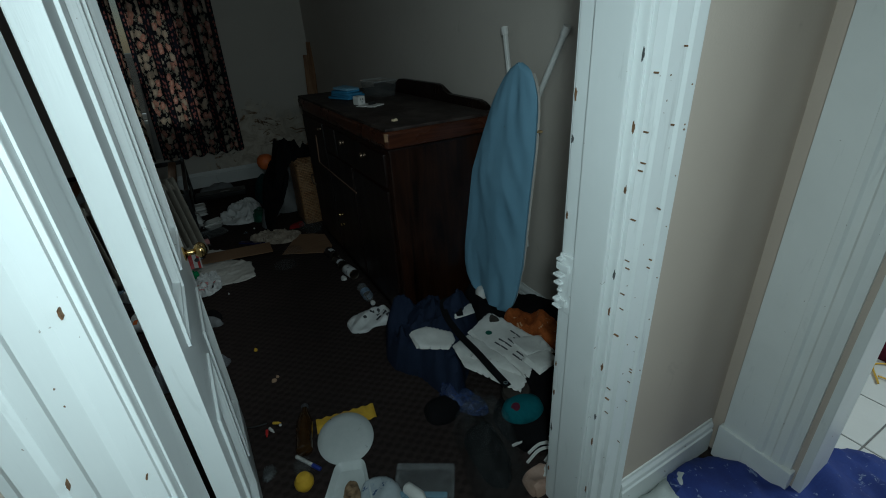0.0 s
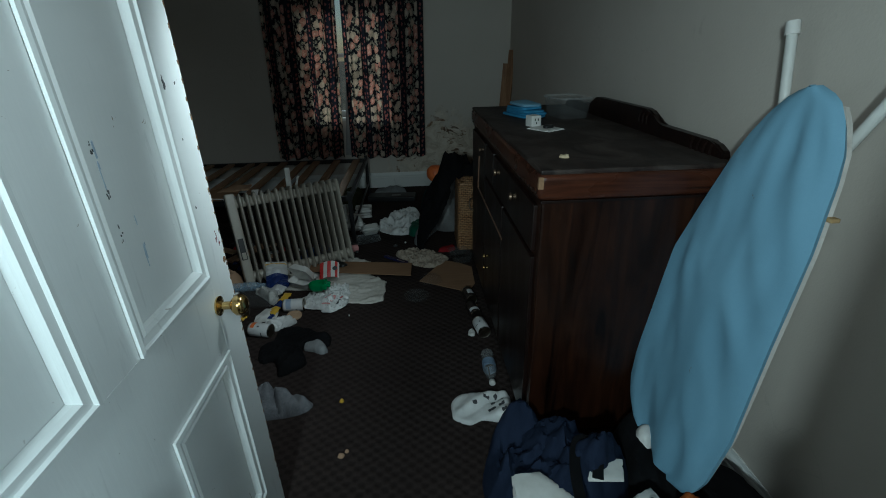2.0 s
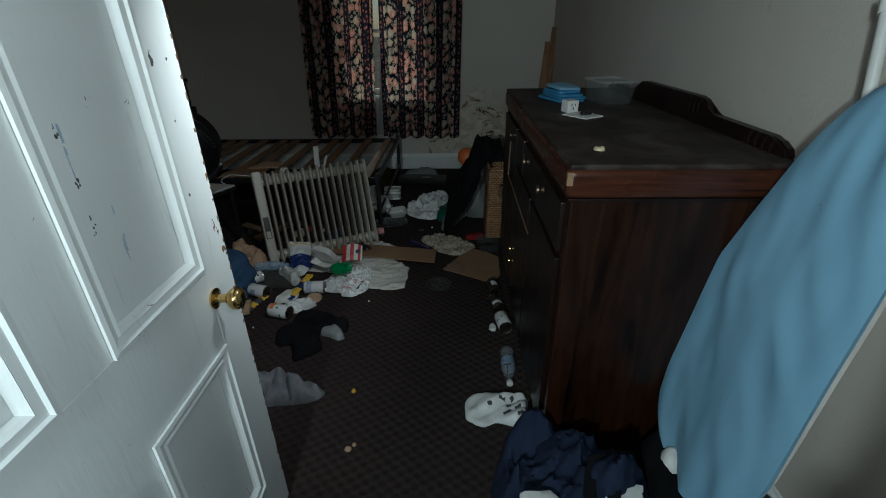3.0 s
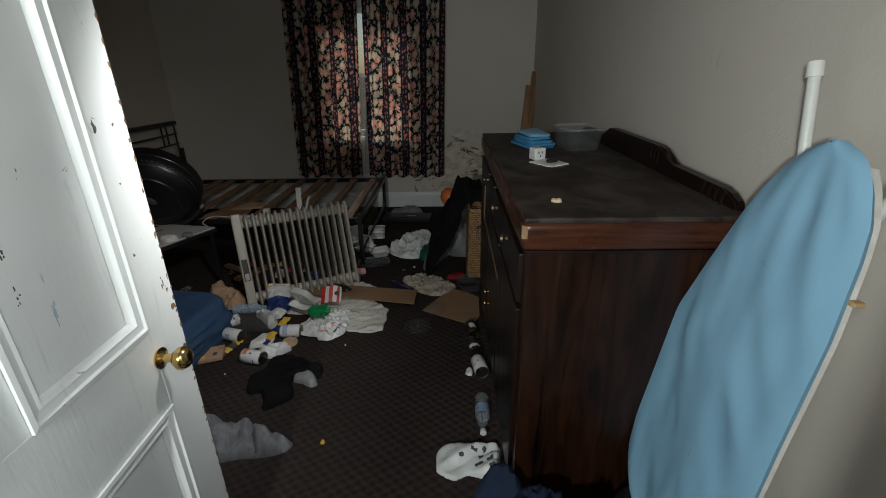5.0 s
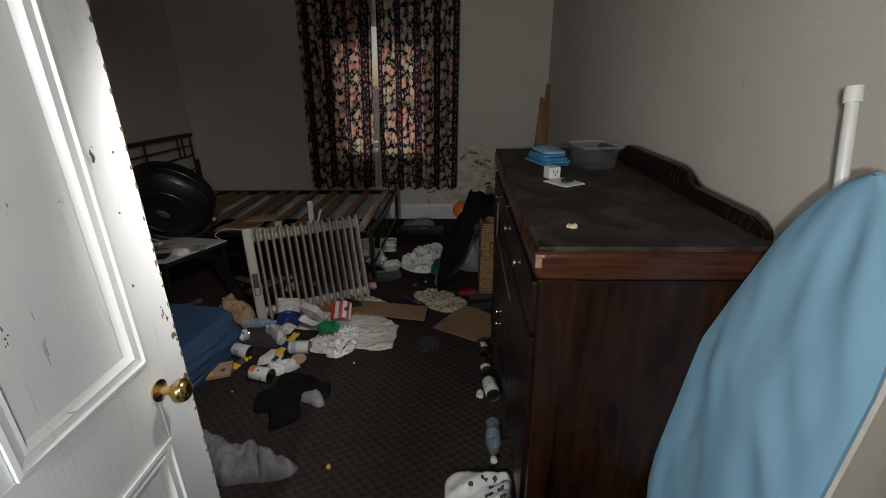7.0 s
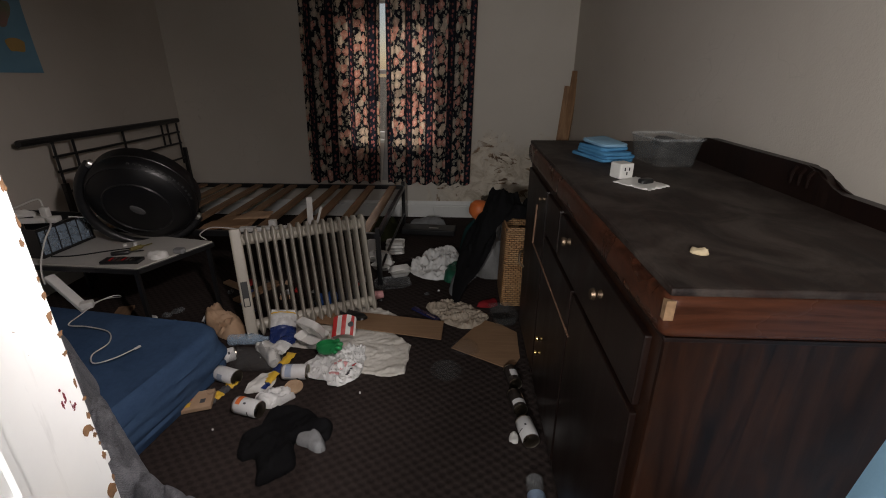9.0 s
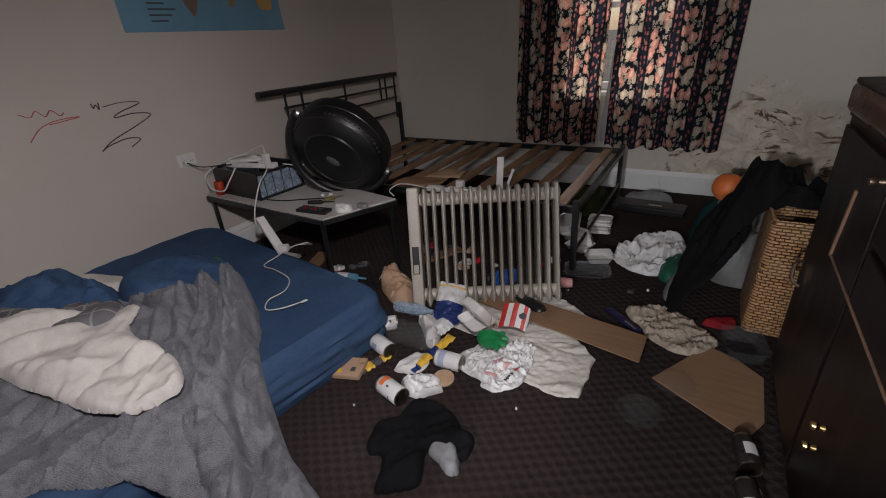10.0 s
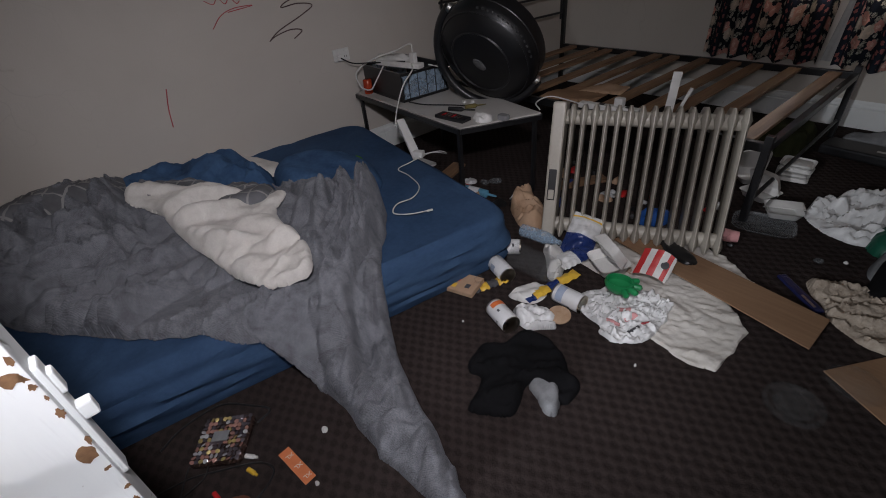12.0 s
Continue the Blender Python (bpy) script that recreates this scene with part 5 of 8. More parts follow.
TIN = surf("tinned steel", (0.42, 0.38, 0.31), (0.60, 0.55, 0.46), 10, 0.3, 1.0, 0.1)
CANLABEL = surf("white can label", (0.60, 0.60, 0.60), (0.72, 0.72, 0.71), 10, 0.5, 0, 0.1)
CANDARK = surf("dark drink can", (0.016, 0.013, 0.012), (0.05, 0.04, 0.035), 14, 0.3, 0.2, 0.1)
BROWNPAPER = surf("brown kraft paper", (0.36, 0.23, 0.14), (0.48, 0.33, 0.22), 8, 0.85, 0, 0.5, 30)
TEAL = surf("teal cloth", (0.012, 0.09, 0.11), (0.025, 0.14, 0.16), 10, 0.85, 0, 0.3)
TEALDARK = surf("dark teal cloth", (0.008, 0.035, 0.036), (0.014, 0.055, 0.055), 10, 0.9, 0, 0.3)
BROWNCLOTH = surf("dark brown felt", (0.030, 0.026, 0.022), (0.060, 0.052, 0.045), 14, 0.9, 0, 0.4)
OLIVE = surf("olive canvas", (0.030, 0.034, 0.014), (0.055, 0.060, 0.028), 10, 0.85, 0, 0.3)
LACE = surf("stained beige lace", (0.26, 0.21, 0.16), (0.50, 0.43, 0.35), 26, 0.9, 0, 0.9, 110, dist=0.008)
BAGWHITE = surf("white carrier bag film", (0.58, 0.58, 0.57), (0.72, 0.72, 0.71), 8, 0.4, 0, 0.7, 25, dist=0.008)
TOWEL = surf("grubby white towel", (0.50, 0.47, 0.42), (0.66, 0.63, 0.58), 5, 0.95, 0, 0.7, 130, spots=(0.33, 0.25, 0.18), spot_scale=7, spot_cut=0.70)
GREYBAG = surf("grey plastic sack", (0.11, 0.11, 0.11), (0.20, 0.20, 0.195), 9, 0.45, 0, 0.5, 30, dist=0.008)
PALEBLUE = surf("bright blue wipe cloth", (0.05, 0.19, 0.36), (0.08, 0.26, 0.45), 12, 0.85, 0, 0.4, 120)
TORTOISE = surf("amber bottle glass", (0.025, 0.012, 0.004), (0.06, 0.03, 0.010), 6, 0.08, 0, 0.0)
HALLBLUE = surf("royal blue patterned cotton", (0.014, 0.026, 0.15), (0.03, 0.055, 0.25), 8, 0.8, 0, 0.3, 200, spots=(0.20, 0.24, 0.38), spot_scale=34, spot_cut=0.63)
HALLWHITE = surf("grey-white crumpled cotton", (0.42, 0.45, 0.43), (0.58, 0.60, 0.57), 8, 0.9, 0, 0.4, 200, spots=(0.25, 0.24, 0.20), spot_scale=12, spot_cut=0.68)
RUST = surf("orange and brown printed cloth", (0.10, 0.022, 0.006), (0.42, 0.12, 0.03), 14, 0.85, 0, 0.4, 90, spots=(0.48, 0.30, 0.16), spot_scale=17, spot_cut=0.62)
MAROON = surf("maroon cloth", (0.05, 0.008, 0.018), (0.12, 0.02, 0.04), 12, 0.9, 0, 0.4)
CLEAR = clear("clear plastic", (0.18, 0.19, 0.19), 0.05, 0.11)
CLEARDIM = clear("smoky clear film", (0.45, 0.47, 0.48), 0.10, 0.20)
FROST = clear("frosted tub plastic", (0.62, 0.65, 0.66), 0.12, 0.12)
WHITECABLE = surf("white cable sheath", (0.55, 0.54, 0.51), (0.66, 0.65, 0.62), 20, 0.45, 0, 0.0)
BLACKCABLE = surf("black cable sheath", (0.008, 0.008, 0.008), (0.016, 0.016, 0.016), 20, 0.5, 0, 0.0)
REDMARK = surf("red marker ink", (0.34, 0.05, 0.06), (0.45, 0.09, 0.09), 20, 0.8, 0, 0.0)
DARKMARK = surf("dark marker ink", (0.06, 0.035, 0.035), (0.12, 0.07, 0.065), 20, 0.8, 0, 0.0)
INK = surf("printed ink", (0.03, 0.03, 0.035), (0.08, 0.08, 0.085), 20, 0.7, 0, 0.0)
RED = surf("red plastic", (0.45, 0.015, 0.015), (0.58, 0.03, 0.03), 12, 0.4, 0, 0.05)
PINK = surf("pink plastic", (0.55, 0.26, 0.26), (0.65, 0.34, 0.33), 12, 0.4, 0, 0.05)
CHINA = surf("white glazed plate", (0.52, 0.55, 0.54), (0.62, 0.64, 0.63), 6, 0.2, 0, 0.03, 60, spots=(0.03, 0.025, 0.02), spot_scale=26, spot_cut=0.70)


def wicker_material():
    m, nt, bs = nodes_of("woven rush")
    v = coords(nt, (1, 1, 1))
    w = nt.nodes.new("ShaderNodeTexBrick")
    w.inputs["Scale"].default_value = 1.0
    w.inputs["Brick Width"].default_value, w.inputs["Row Height"].default_value = 0.030, 0.014
    w.inputs["Mortar Size"].default_value, w.inputs["Mortar Smooth"].default_value = 0.0028, 1.0
    w.inputs["Color1"].default_value, w.inputs["Color2"].default_value = (0.50, 0.27, 0.12, 1), (0.34, 0.17, 0.07, 1)
    w.inputs["Mortar"].default_value = (0.05, 0.022, 0.01, 1)
    sw = nt.nodes.new("ShaderNodeCombineXYZ")
    sp = nt.nodes.new("ShaderNodeSeparateXYZ")
    nt.links.new(v, sp.inputs[0])
    nt.links.new(math_node(nt, 'ADD', sp.outputs[0], sp.outputs[1]), sw.inputs[0])
    nt.links.new(sp.outputs[2], sw.inputs[1])
    wob = tex_noise(nt, v, 30, 3)
    nt.links.new(sw.outputs[0], w.inputs["Vector"])
    nt.links.new(mix(nt, ramp(nt, wob, [(0.4, (0, 0, 0)), (0.7, (0.6, 0.6, 0.6))]), w.outputs["Color"], (0.52, 0.34, 0.18)), bs.inputs["Base Color"])
    bs.inputs["Roughness"].default_value = 0.55
    bump(nt, bs, math_node(nt, 'SUBTRACT', 1.0, w.outputs["Fac"]), 1.0, 0.008)
    return m


WICKER = wicker_material()


def poster_material():
    m, nt, bs = nodes_of("faded blue poster paper")
    v = coords(nt)
    g = tex_noise(nt, v, 3, 4)
    nt.links.new(ramp(nt, g, [(0.3, (0.115, 0.255, 0.36)), (0.7, (0.155, 0.32, 0.43))]), bs.inputs["Base Color"])
    bs.inputs["Roughness"].default_value = 0.45
    bump(nt, bs, g, 0.3, 0.01)
    return m


# ---- makers of small things ----
def can(m, label, r=0.033, h=0.108, body=CANLABEL, band=None, group="cans on the floor"):
    ob = thing("can", m, label, "can", group)
    bm = bmesh.new()
    lathe(bm, [(r * 0.90, 0.004), (r, 0.010), (r, h - 0.010), (r * 0.92, h - 0.004)], 20)
    b = part("label_wrap", bm, body, ob, "", True)
    if band:
        for z, hh, mat in band:
            bm = bmesh.new()
            a0, span = 1.3 + 40 * z, 1.1 + 0.9 * math.sin(90 * z)
            ring_skin(bm, [[Vector((q * math.cos(a0 + span * i / 8), q * math.sin(a0 + span * i / 8), z + d)) for i in range(9)] + [Vector(((q - 0.001) * math.cos(a0 + span * i / 8), (q - 0.001) * math.sin(a0 + span * i / 8), z + d)) for i in range(8, -1, -1)]
                           for q, d in ((r + 0.0008, 0.0), (r + 0.0008, hh))])
            part("print_patch", bm, mat, b)
    for z0, z1 in ((0.0, 0.006), (h - 0.006, h)):
        bm = bmesh.new()
        lathe(bm, [(r * 0.82, z0 + 0.003), (r * 0.96, z0), (r * 0.98, z1), (r * 0.82, z1 - 0.003)], 20)
        part("rim", bm, TIN, ob, "", True)
    return ob


def lying(x, y, r, heading, roll=0):
    """The pose of a can or bottle that lies on the floor, its axis along the heading."""
    return Matrix.Translation((x, y, r)) @ pose(0, 0, 0, 0, 0, heading) @ pose(0, 0, 0, 0, 90, 0) @ pose(0, 0, 0, 0, 0, roll)


def bottle(m, label, r, h, body, cap=WHITEPLASTIC, neck=0.3, wrap=None):
    ob = thing("bottle", m, label, "bottle")
    bm = bmesh.new()
    lathe(bm, [(r * 0.7, 0.0), (r * 0.95, 0.006), (r, 0.02), (r * 0.96, h * 0.2), (r, h * 0.3), (r, h * 0.60), (r * 0.8, h * 0.72), (r * neck, h * 0.86), (r * neck, h * 0.95)], 18)
    part("shell", bm, body, ob, "", True)
    if cap:
        bm = bmesh.new()
        lathe(bm, [(r * neck * 1.15, h * 0.93), (r * neck * 1.2, h * 0.94), (r * neck * 1.2, h * 0.995), (r * neck, h)], 14)
        part("cap", bm, cap, ob, "", True)
    if wrap:
        bm = bmesh.new()
        lathe(bm, [(r * 1.01, h * 0.32), (r * 1.02, h * 0.33), (r * 1.02, h * 0.55), (r * 1.01, h * 0.56)], 18, None, False)
        part("label_wrap", bm, wrap, ob, "", True)
    return ob


def packet(m, label, w, l, t, material, seed, category="wrapper", bands=()):
    """An empty pillow pack, crushed a little, with crimped ends."""
    ob = thing("wrapper", m, label, category)
    bm = bmesh.new()

    def skin(side):
        def f(u, v):
            x, y = (u - 0.5) * w, (v - 0.5) * l
            e = max(0.0, (1 - (2 * abs(u - 0.5)) ** 2.5) * (1 - (2 * abs(v - 0.5)) ** 4))
            z = t * 0.5 + side * t * 0.5 * e + (0.016 * folds(x, y, seed, 16, 25, 1.5) + 0.008 * folds(x, y, seed + 2, 38, 70, 1.4)) * e + 0.004 * math.sin(v * 40) * (1 - e)
            return Vector((x * (1 - 0.12 * e), y, max(0.001, z)))
        return f
    n = 28
    uvl = bm.loops.layers.uv.verify()
    grid = {}
    for s in (1, -1):
        f = skin(s)
        for i in range(n + 1):
            for j in range(n + 1):
                edge = i in (0, n) or j in (0, n)
                key = (0 if edge else s, i, j)
                if key not in grid:
                    grid[key] = bm.verts.new(f(i / n, j / n))
    mats = [material] + [b[2] for b in bands]
    for s in (1, -1):
        for i in range(n):
            for j in range(n):
                ks = [(0 if (a in (0, n) or b in (0, n)) else s, a, b) for a, b in ((i, j), (i + 1, j), (i + 1, j + 1), (i, j + 1))]
                fc = bm.faces.new([grid[k] for k in ks])
                for q, (v0, v1, _) in enumerate(bands):
                    if v0 <= (j + 0.5) / n < v1:
                        fc.material_index = q + 1
    part("pack", bm, mats, ob, "", True)
    return ob


def foam_box(m, label, w=0.15, d=0.14, h=0.04, lid=70, group="foam boxes"):
    ob = thing("foam_box", m, label, "food box", group)

    def tray(bm, s):
        prof = [(0.0, 0.5, 0.5), (0.0, 0.40, 0.40)]
        rings = []
        for z, f in ((0.002, 0.74), (0.004, 0.80), (h, 1.0), (h + 0.002, 1.04), (h - 0.002, 0.97), (0.008, 0.76)):
            pts = []
            for cx0, cy0, a0 in ((1, 1, 0), (-1, 1, 90), (-1, -1, 180), (1, -1, 270)):
                for k in range(4):
                    a = radians(a0 + 30 * k)
                    pts.append(Vector((f * (cx0 * (w / 2 - 0.025) + 0.025 * math.cos(a)), f * (cy0 * (d / 2 - 0.025) + 0.025 * math.sin(a)), z)))
            rings.append(pts)
        ring_skin(bm, rings)
    bm = bmesh.new()
    tray(bm, 1)
    part("tray", bm, FOAM, ob, "", True)
    bm = bmesh.new()
    tray(bm, 1)
    flip = Matrix.Translation((0, d / 2, h)) @ pose(0, 0, 0, lid, 0, 0) @ Matrix.Translation((0, d / 2, 0))
    bmesh.ops.transform(bm, matrix=flip, verts=bm.verts)
    part("lid", bm, FOAM, ob, "", True)
    return ob


def cable(pts, r, material, label, steps=8):
    bm = bmesh.new()
    tube(bm, curve(pts, steps), r, 6)
    return single("cable", bm, material, label, "cable")


def mark(pts, r, material, label, category="scribble"):
    bm = bmesh.new()
    tube(bm, curve(pts, 6), r, 4)
    return single("scribble", bm, material, label, category)


def loose_paper(poly, z, label, seed, material=PAPER, bend=0.012, bars=0, name="paper", category="paper", base=None):
    """One sheet of paper, lightly buckled, with bars of unreadable print."""
    ob = thing(name, pose(0, 0, 0), label, category)
    base = base or (lambda x, y: z)
    bm = bmesh.new()
    drape(bm, poly, base, lambda x, y: bend * (0.6 + nz(x * 9, y * 9, seed)), 0.014, 0.008, 0.002)
    part("sheet", bm, material, ob, "", True)
    (ax, ay), (bx, by), (dx, dy) = poly[0], poly[1], poly[-1]
    for k in range(bars):
        u0, u1, v = 0.15, 0.40 + 0.35 * random.random(), 0.18 + 0.62 * k / max(1, bars)
        p = [(ax + (bx - ax) * u + (dx - ax) * (v + e), ay + (by - ay) * u + (dy - ay) * (v + e)) for u, e in ((u0, 0), (u1, 0), (u1, 0.03), (u0, 0.03))]
        bm = bmesh.new()
        drape(bm, p, lambda x, y: base(x, y) + 0.0045 + bend * (0.6 + nz(x * 9, y * 9, seed)), lambda x, y: 0.0, 0.012, 0.002, 0.0)
        part("print_bar", bm, INK, ob)
    return ob


def letters(text, m, size, material, parent):
    cu = bpy.data.curves.new("lettering", 'FONT')
    cu.body, cu.size, cu.extrude, cu.align_x = text, size, 0.0004, 'CENTER'
    tmp = new("lettering", cu)
    me = bpy.data.meshes.new_from_object(tmp.evaluated_get(bpy.context.evaluated_depsgraph_get()))
    bpy.data.objects.remove(tmp)
    me.materials.clear()
    me.materials.append(material)
    ob = new("lettering", me)
    ob.parent, ob.matrix_local = parent, m
    return ob


# ---- on the walls ----
po = thing("wall_map", pose(0, 0, 0), "faded blue world map poster curling at its corner", "poster")
bm = bmesh.new()
PY0, PY1, PZ0, PZ1 = 4.30, 5.40, 1.425, 2.13
sheet(bm, lambda u, v: (WEST + 0.004 + 0.020 * max(0, u - 0.9) * 10 * (1 - v) ** 3 + 0.002 * math.sin(7 * u), PY0 + (PY1 - PY0) * u, PZ0 - 0.012 * u * (1 - v) + (PZ1 - PZ0) * v), 30, 20, 0.0012)
part("sheet", bm, poster_material(), po, "", True)
LANDS = (((0.30, 0.98), (0.40, 0.94), (0.47, 0.72), (0.44, 0.52), (0.40, 0.20), (0.36, 0.30), (0.33, 0.60), (0.27, 0.80), 0),
         ((0.56, 0.98), (0.72, 0.98), (0.74, 0.80), (0.69, 0.55), (0.66, 0.34), (0.63, 0.36), (0.61, 0.66), (0.54, 0.80), 1),
         ((0.83, 0.44), (0.90, 0.48), (0.95, 0.40), (0.93, 0.28), (0.85, 0.30), 2),
         ((0.76, 0.98), (0.92, 0.98), (0.90, 0.78), (0.84, 0.62), (0.78, 0.76), 3))
LANDM = (surf("map red-green ink", (0.10, 0.13, 0.10), (0.33, 0.12, 0.09), 5, 0.5, 0, 0), surf("map orange ink", (0.18, 0.20, 0.10), (0.42, 0.22, 0.11), 5, 0.5, 0, 0),
         surf("map yellow ink", (0.42, 0.26, 0.08), (0.50, 0.33, 0.12), 6, 0.5, 0, 0), surf("map pink ink", (0.30, 0.14, 0.14), (0.16, 0.20, 0.12), 6, 0.5, 0, 0))
for *pts, k in LANDS:
    bm = bmesh.new()
    pol = smooth_poly([(PY0 + (PY1 - PY0) * a, PZ0 + (0.40 + 0) * b if b < 0.99 else PZ0 + 0.4) for a, b in pts], 0.012, 3.0 * k)
    drape_z = WEST + 0.0085
    vs = [bm.verts.new((drape_z, y, z)) for y, z in pol]
    bm.faces.new(vs)
    bm.normal_update()
    bmesh.ops.solidify(bm, geom=bm.faces[:], thickness=0.0008)
    part("land", bm, LANDM[k], po)
for k in range(5):
    bm = bmesh.new()
    box(bm, WEST + 0.0075, PY0 + 0.16, PZ0 + 0.05 + 0.03 * k, WEST + 0.0082, PY0 + 0.26 + 0.03 * (k % 3), PZ0 + 0.058 + 0.03 * k)
    part("print_bar", bm, INK, po)

WX = WEST + 0.0015
mark([(WX, 4.06, 1.075), (WX, 4.16, 1.085), (WX, 4.25, 1.07), (WX, 4.13, 1.035), (WX, 4.10, 1.012), (WX, 4.20, 1.02), (WX, 4.29, 1.0), (WX, 4.20, 0.955), (WX, 4.05, 0.90),
      (WX, 3.98, 0.855), (WX, 4.02, 0.875), (WX, 4.12, 0.895), (WX, 4.19, 0.88), (WX, 4.13, 0.845)], 0.0030, DARKMARK, "dark zigzag marker scribble on the wall")
mark([(WX, 4.01, 1.10), (WX, 4.015, 1.075), (WX, 4.03, 1.09), (WX, 4.04, 1.065), (WX, 4.045, 1.10)], 0.0035, DARKMARK, "small dark marker scribble on the wall")
mark([(WX, 3.70, 1.095), (WX, 3.74, 1.075), (WX, 3.77, 1.10), (WX, 3.80, 1.07), (WX, 3.83, 1.095), (WX, 3.86, 1.065), (WX, 3.88, 1.075)], 0.0025, REDMARK, "faint red marker writing on the wall")
mark([(WX, 3.70, 0.965), (WX, 3.76, 1.02), (WX, 3.84, 1.045), (WX, 3.94, 1.045), (WX, 3.80, 1.03)], 0.0030, REDMARK, "red marker stroke on the wall")
mark([(WX, 3.372, 0.735), (WX, 3.345, 0.64), (WX, 3.330, 0.545)], 0.0035, REDMARK, "upright red marker line on the wall")

ou = thing("power_outlet", pose(0, 0, 0), "white double power outlet with grime round it", "outlet")
bm = bmesh.new()
box(bm, WEST, 4.352, 0.662, WEST + 0.010, 4.468, 0.738, 0.004)
plate_o = part("faceplate", bm, WHITEPLASTIC, ou)
for y in (4.385, 4.437):
    bm = bmesh.new()
    box(bm, WEST + 0.010, y - 0.008, 0.712, WEST + 0.013, y + 0.008, 0.728, 0.002)
    part("switch", bm, WHITEPLASTIC, plate_o)
    for dy in (-0.007, 0.007):
        bm = bmesh.new()
        box(bm, WEST + 0.0095, y + dy - 0.0015, 0.684, WEST + 0.0108, y + dy + 0.0015, 0.696)
        part("slot", bm, BLACKPLASTIC, plate_o)
bm = bmesh.new()
box(bm, WEST + 0.010, 4.372, 0.672, WEST + 0.042, 4.402, 0.702, 0.006)
single("plug", bm, WHITEPLASTIC, "white plug in the wall outlet", "plug")

# timber offcuts in the corner
for a, b, w in (((1.545, 6.60, 0.02), (1.655, 6.66, 1.43), 0.035), ((1.50, 6.56, 0.02), (1.615, 6.69, 1.30), 0.045)):
    a, b = Vector(a), Vector(b)
    bm = bmesh.new()
    d = (b - a)
    q = Matrix.Translation(a) @ d.to_track_quat('Z', 'Y').to_matrix().to_4x4() @ pose(0, 0, 0, 0, 0, 25)
    box(bm, -w, -0.011, 0, w, 0.011, d.length, 0.002, m=q)
    single("plank", bm, PLANK, "rough brown timber offcut leaning in the corner", "plank", "timber offcuts", False)

# ---- on the sideboard ----
TOP = 1.106
tubx = thing("plastic_tub", Matrix.Translation((1.410, 4.06, TOP)) @ pose(0, 0, 0, 0, 0, 8), "clear rectangular food tub with a white rim", "tub")


def rounded(w, d, r, z, f=1.0, n=5):
    return [Vector((f * (cx0 * (w / 2 - r) + r * math.cos(radians(a0 + 90 * k / n))), f * (cy0 * (d / 2 - r) + r * math.sin(radians(a0 + 90 * k / n))), z))
            for cx0, cy0, a0 in ((1, 1, 0), (-1, 1, 90), (-1, -1, 180), (1, -1, 270)) for k in range(n + 1)]


bm = bmesh.new()
ring_skin(bm, [rounded(0.17, 0.23, 0.03, z, f) for z, f in ((0.0, 0.84), (0.004, 0.86), (0.098, 1.0), (0.098, 0.985), (0.006, 0.845))])
part("bowl", bm, CLEAR, tubx, "", True)
bm = bmesh.new()
ring_skin(bm, [rounded(0.17, 0.23, 0.03, z, f) for z, f in ((0.094, 0.99), (0.096, 1.06), (0.104, 1.06), (0.105, 0.99))] + [rounded(0.17, 0.23, 0.03, 0.095, 0.985)], True, False)
part("rim", bm, FROST, tubx, "milky white rim", True)
cl = thing("folded_cloths", Matrix.Translation((1.215, 4.16, TOP)) @ pose(0, 0, 0, 0, 0, 16), "stack of folded bright blue cleaning cloths", "cloth")
for k in range(5):
    bm = bmesh.new()
    w, l = 0.135 - 0.006 * k, 0.25 - 0.02 * k
    ring_skin(bm, [[Vector((p.x + 0.008 * math.sin(k * 2.0), p.y + 0.012 * math.cos(k * 1.7), 0.013 * k + dz + 0.004 * nz(p.x * 14, p.y * 14, k) + (0.012 if k == 4 else 0) * max(0, p.y) * 6)) for p in rounded(w, l, 0.02, 0, f)]
                   for dz, f in ((0.0, 0.97), (0.002, 1.0), (0.010, 1.0), (0.0125, 0.97))])
    part("fold", bm, PALEBLUE if k < 4 else PADBLUE, cl, "", True)
cb = thing("plug_adaptor", Matrix.Translation((1.172, 3.80, TOP)) @ pose(0, 0, 0, 0, 0, 20), "small white cube-shaped plug adaptor", "adaptor")
bm = bmesh.new()
box(bm, -0.026, -0.026, 0, 0.026, 0.026, 0.05, 0.005)
body_c = part("housing", bm, WHITEPLASTIC, cb)
for dx, dz in ((-0.008, 0.032), (0.008, 0.032), (0.0, 0.018)):
    bm = bmesh.new()
    box(bm, dx - 0.002, -0.0275, dz - 0.005, dx + 0.002, -0.0255, dz + 0.005)
    part("slot", bm, BLACKPLASTIC, body_c)
loose_paper([(1.125, 3.73), (1.195, 3.62), (1.285, 3.68), (1.22, 3.80)], TOP, "white card lying on the sideboard", 4.0, WHITEPLASTIC, 0.002, 0, "card", "card")
bm = bmesh.new()
ring_skin(bm, [rounded(0.05, 0.028, 0.012, z, f) for z, f in ((0.0, 0.9), (0.002, 1.0), (0.010, 1.0), (0.013, 0.85))])
single("key_fob", bm, BLACKPLASTIC, "small black key fob on the white card", "key fob", m=Matrix.Translation((1.215, 3.70, TOP + 0.006)) @ pose(0, 0, 0, 0, 0, 25))
bm = bmesh.new()
drape(bm, smooth_poly([(1.097, 3.14), (1.103, 3.157), (1.118, 3.150), (1.124, 3.132), (1.108, 3.127)], 0.006, 2), lambda x, y: TOP, lambda x, y: 0.004 + 0.008 * nz(x * 60, y * 60, 2), 0.004, 0.006, 0.002)
single("plaster_crumb", bm, surf("crumbled plaster", (0.50, 0.40, 0.25), (0.66, 0.56, 0.38), 40, 0.9), "flake of fallen plaster on the sideboard", "plaster flake")

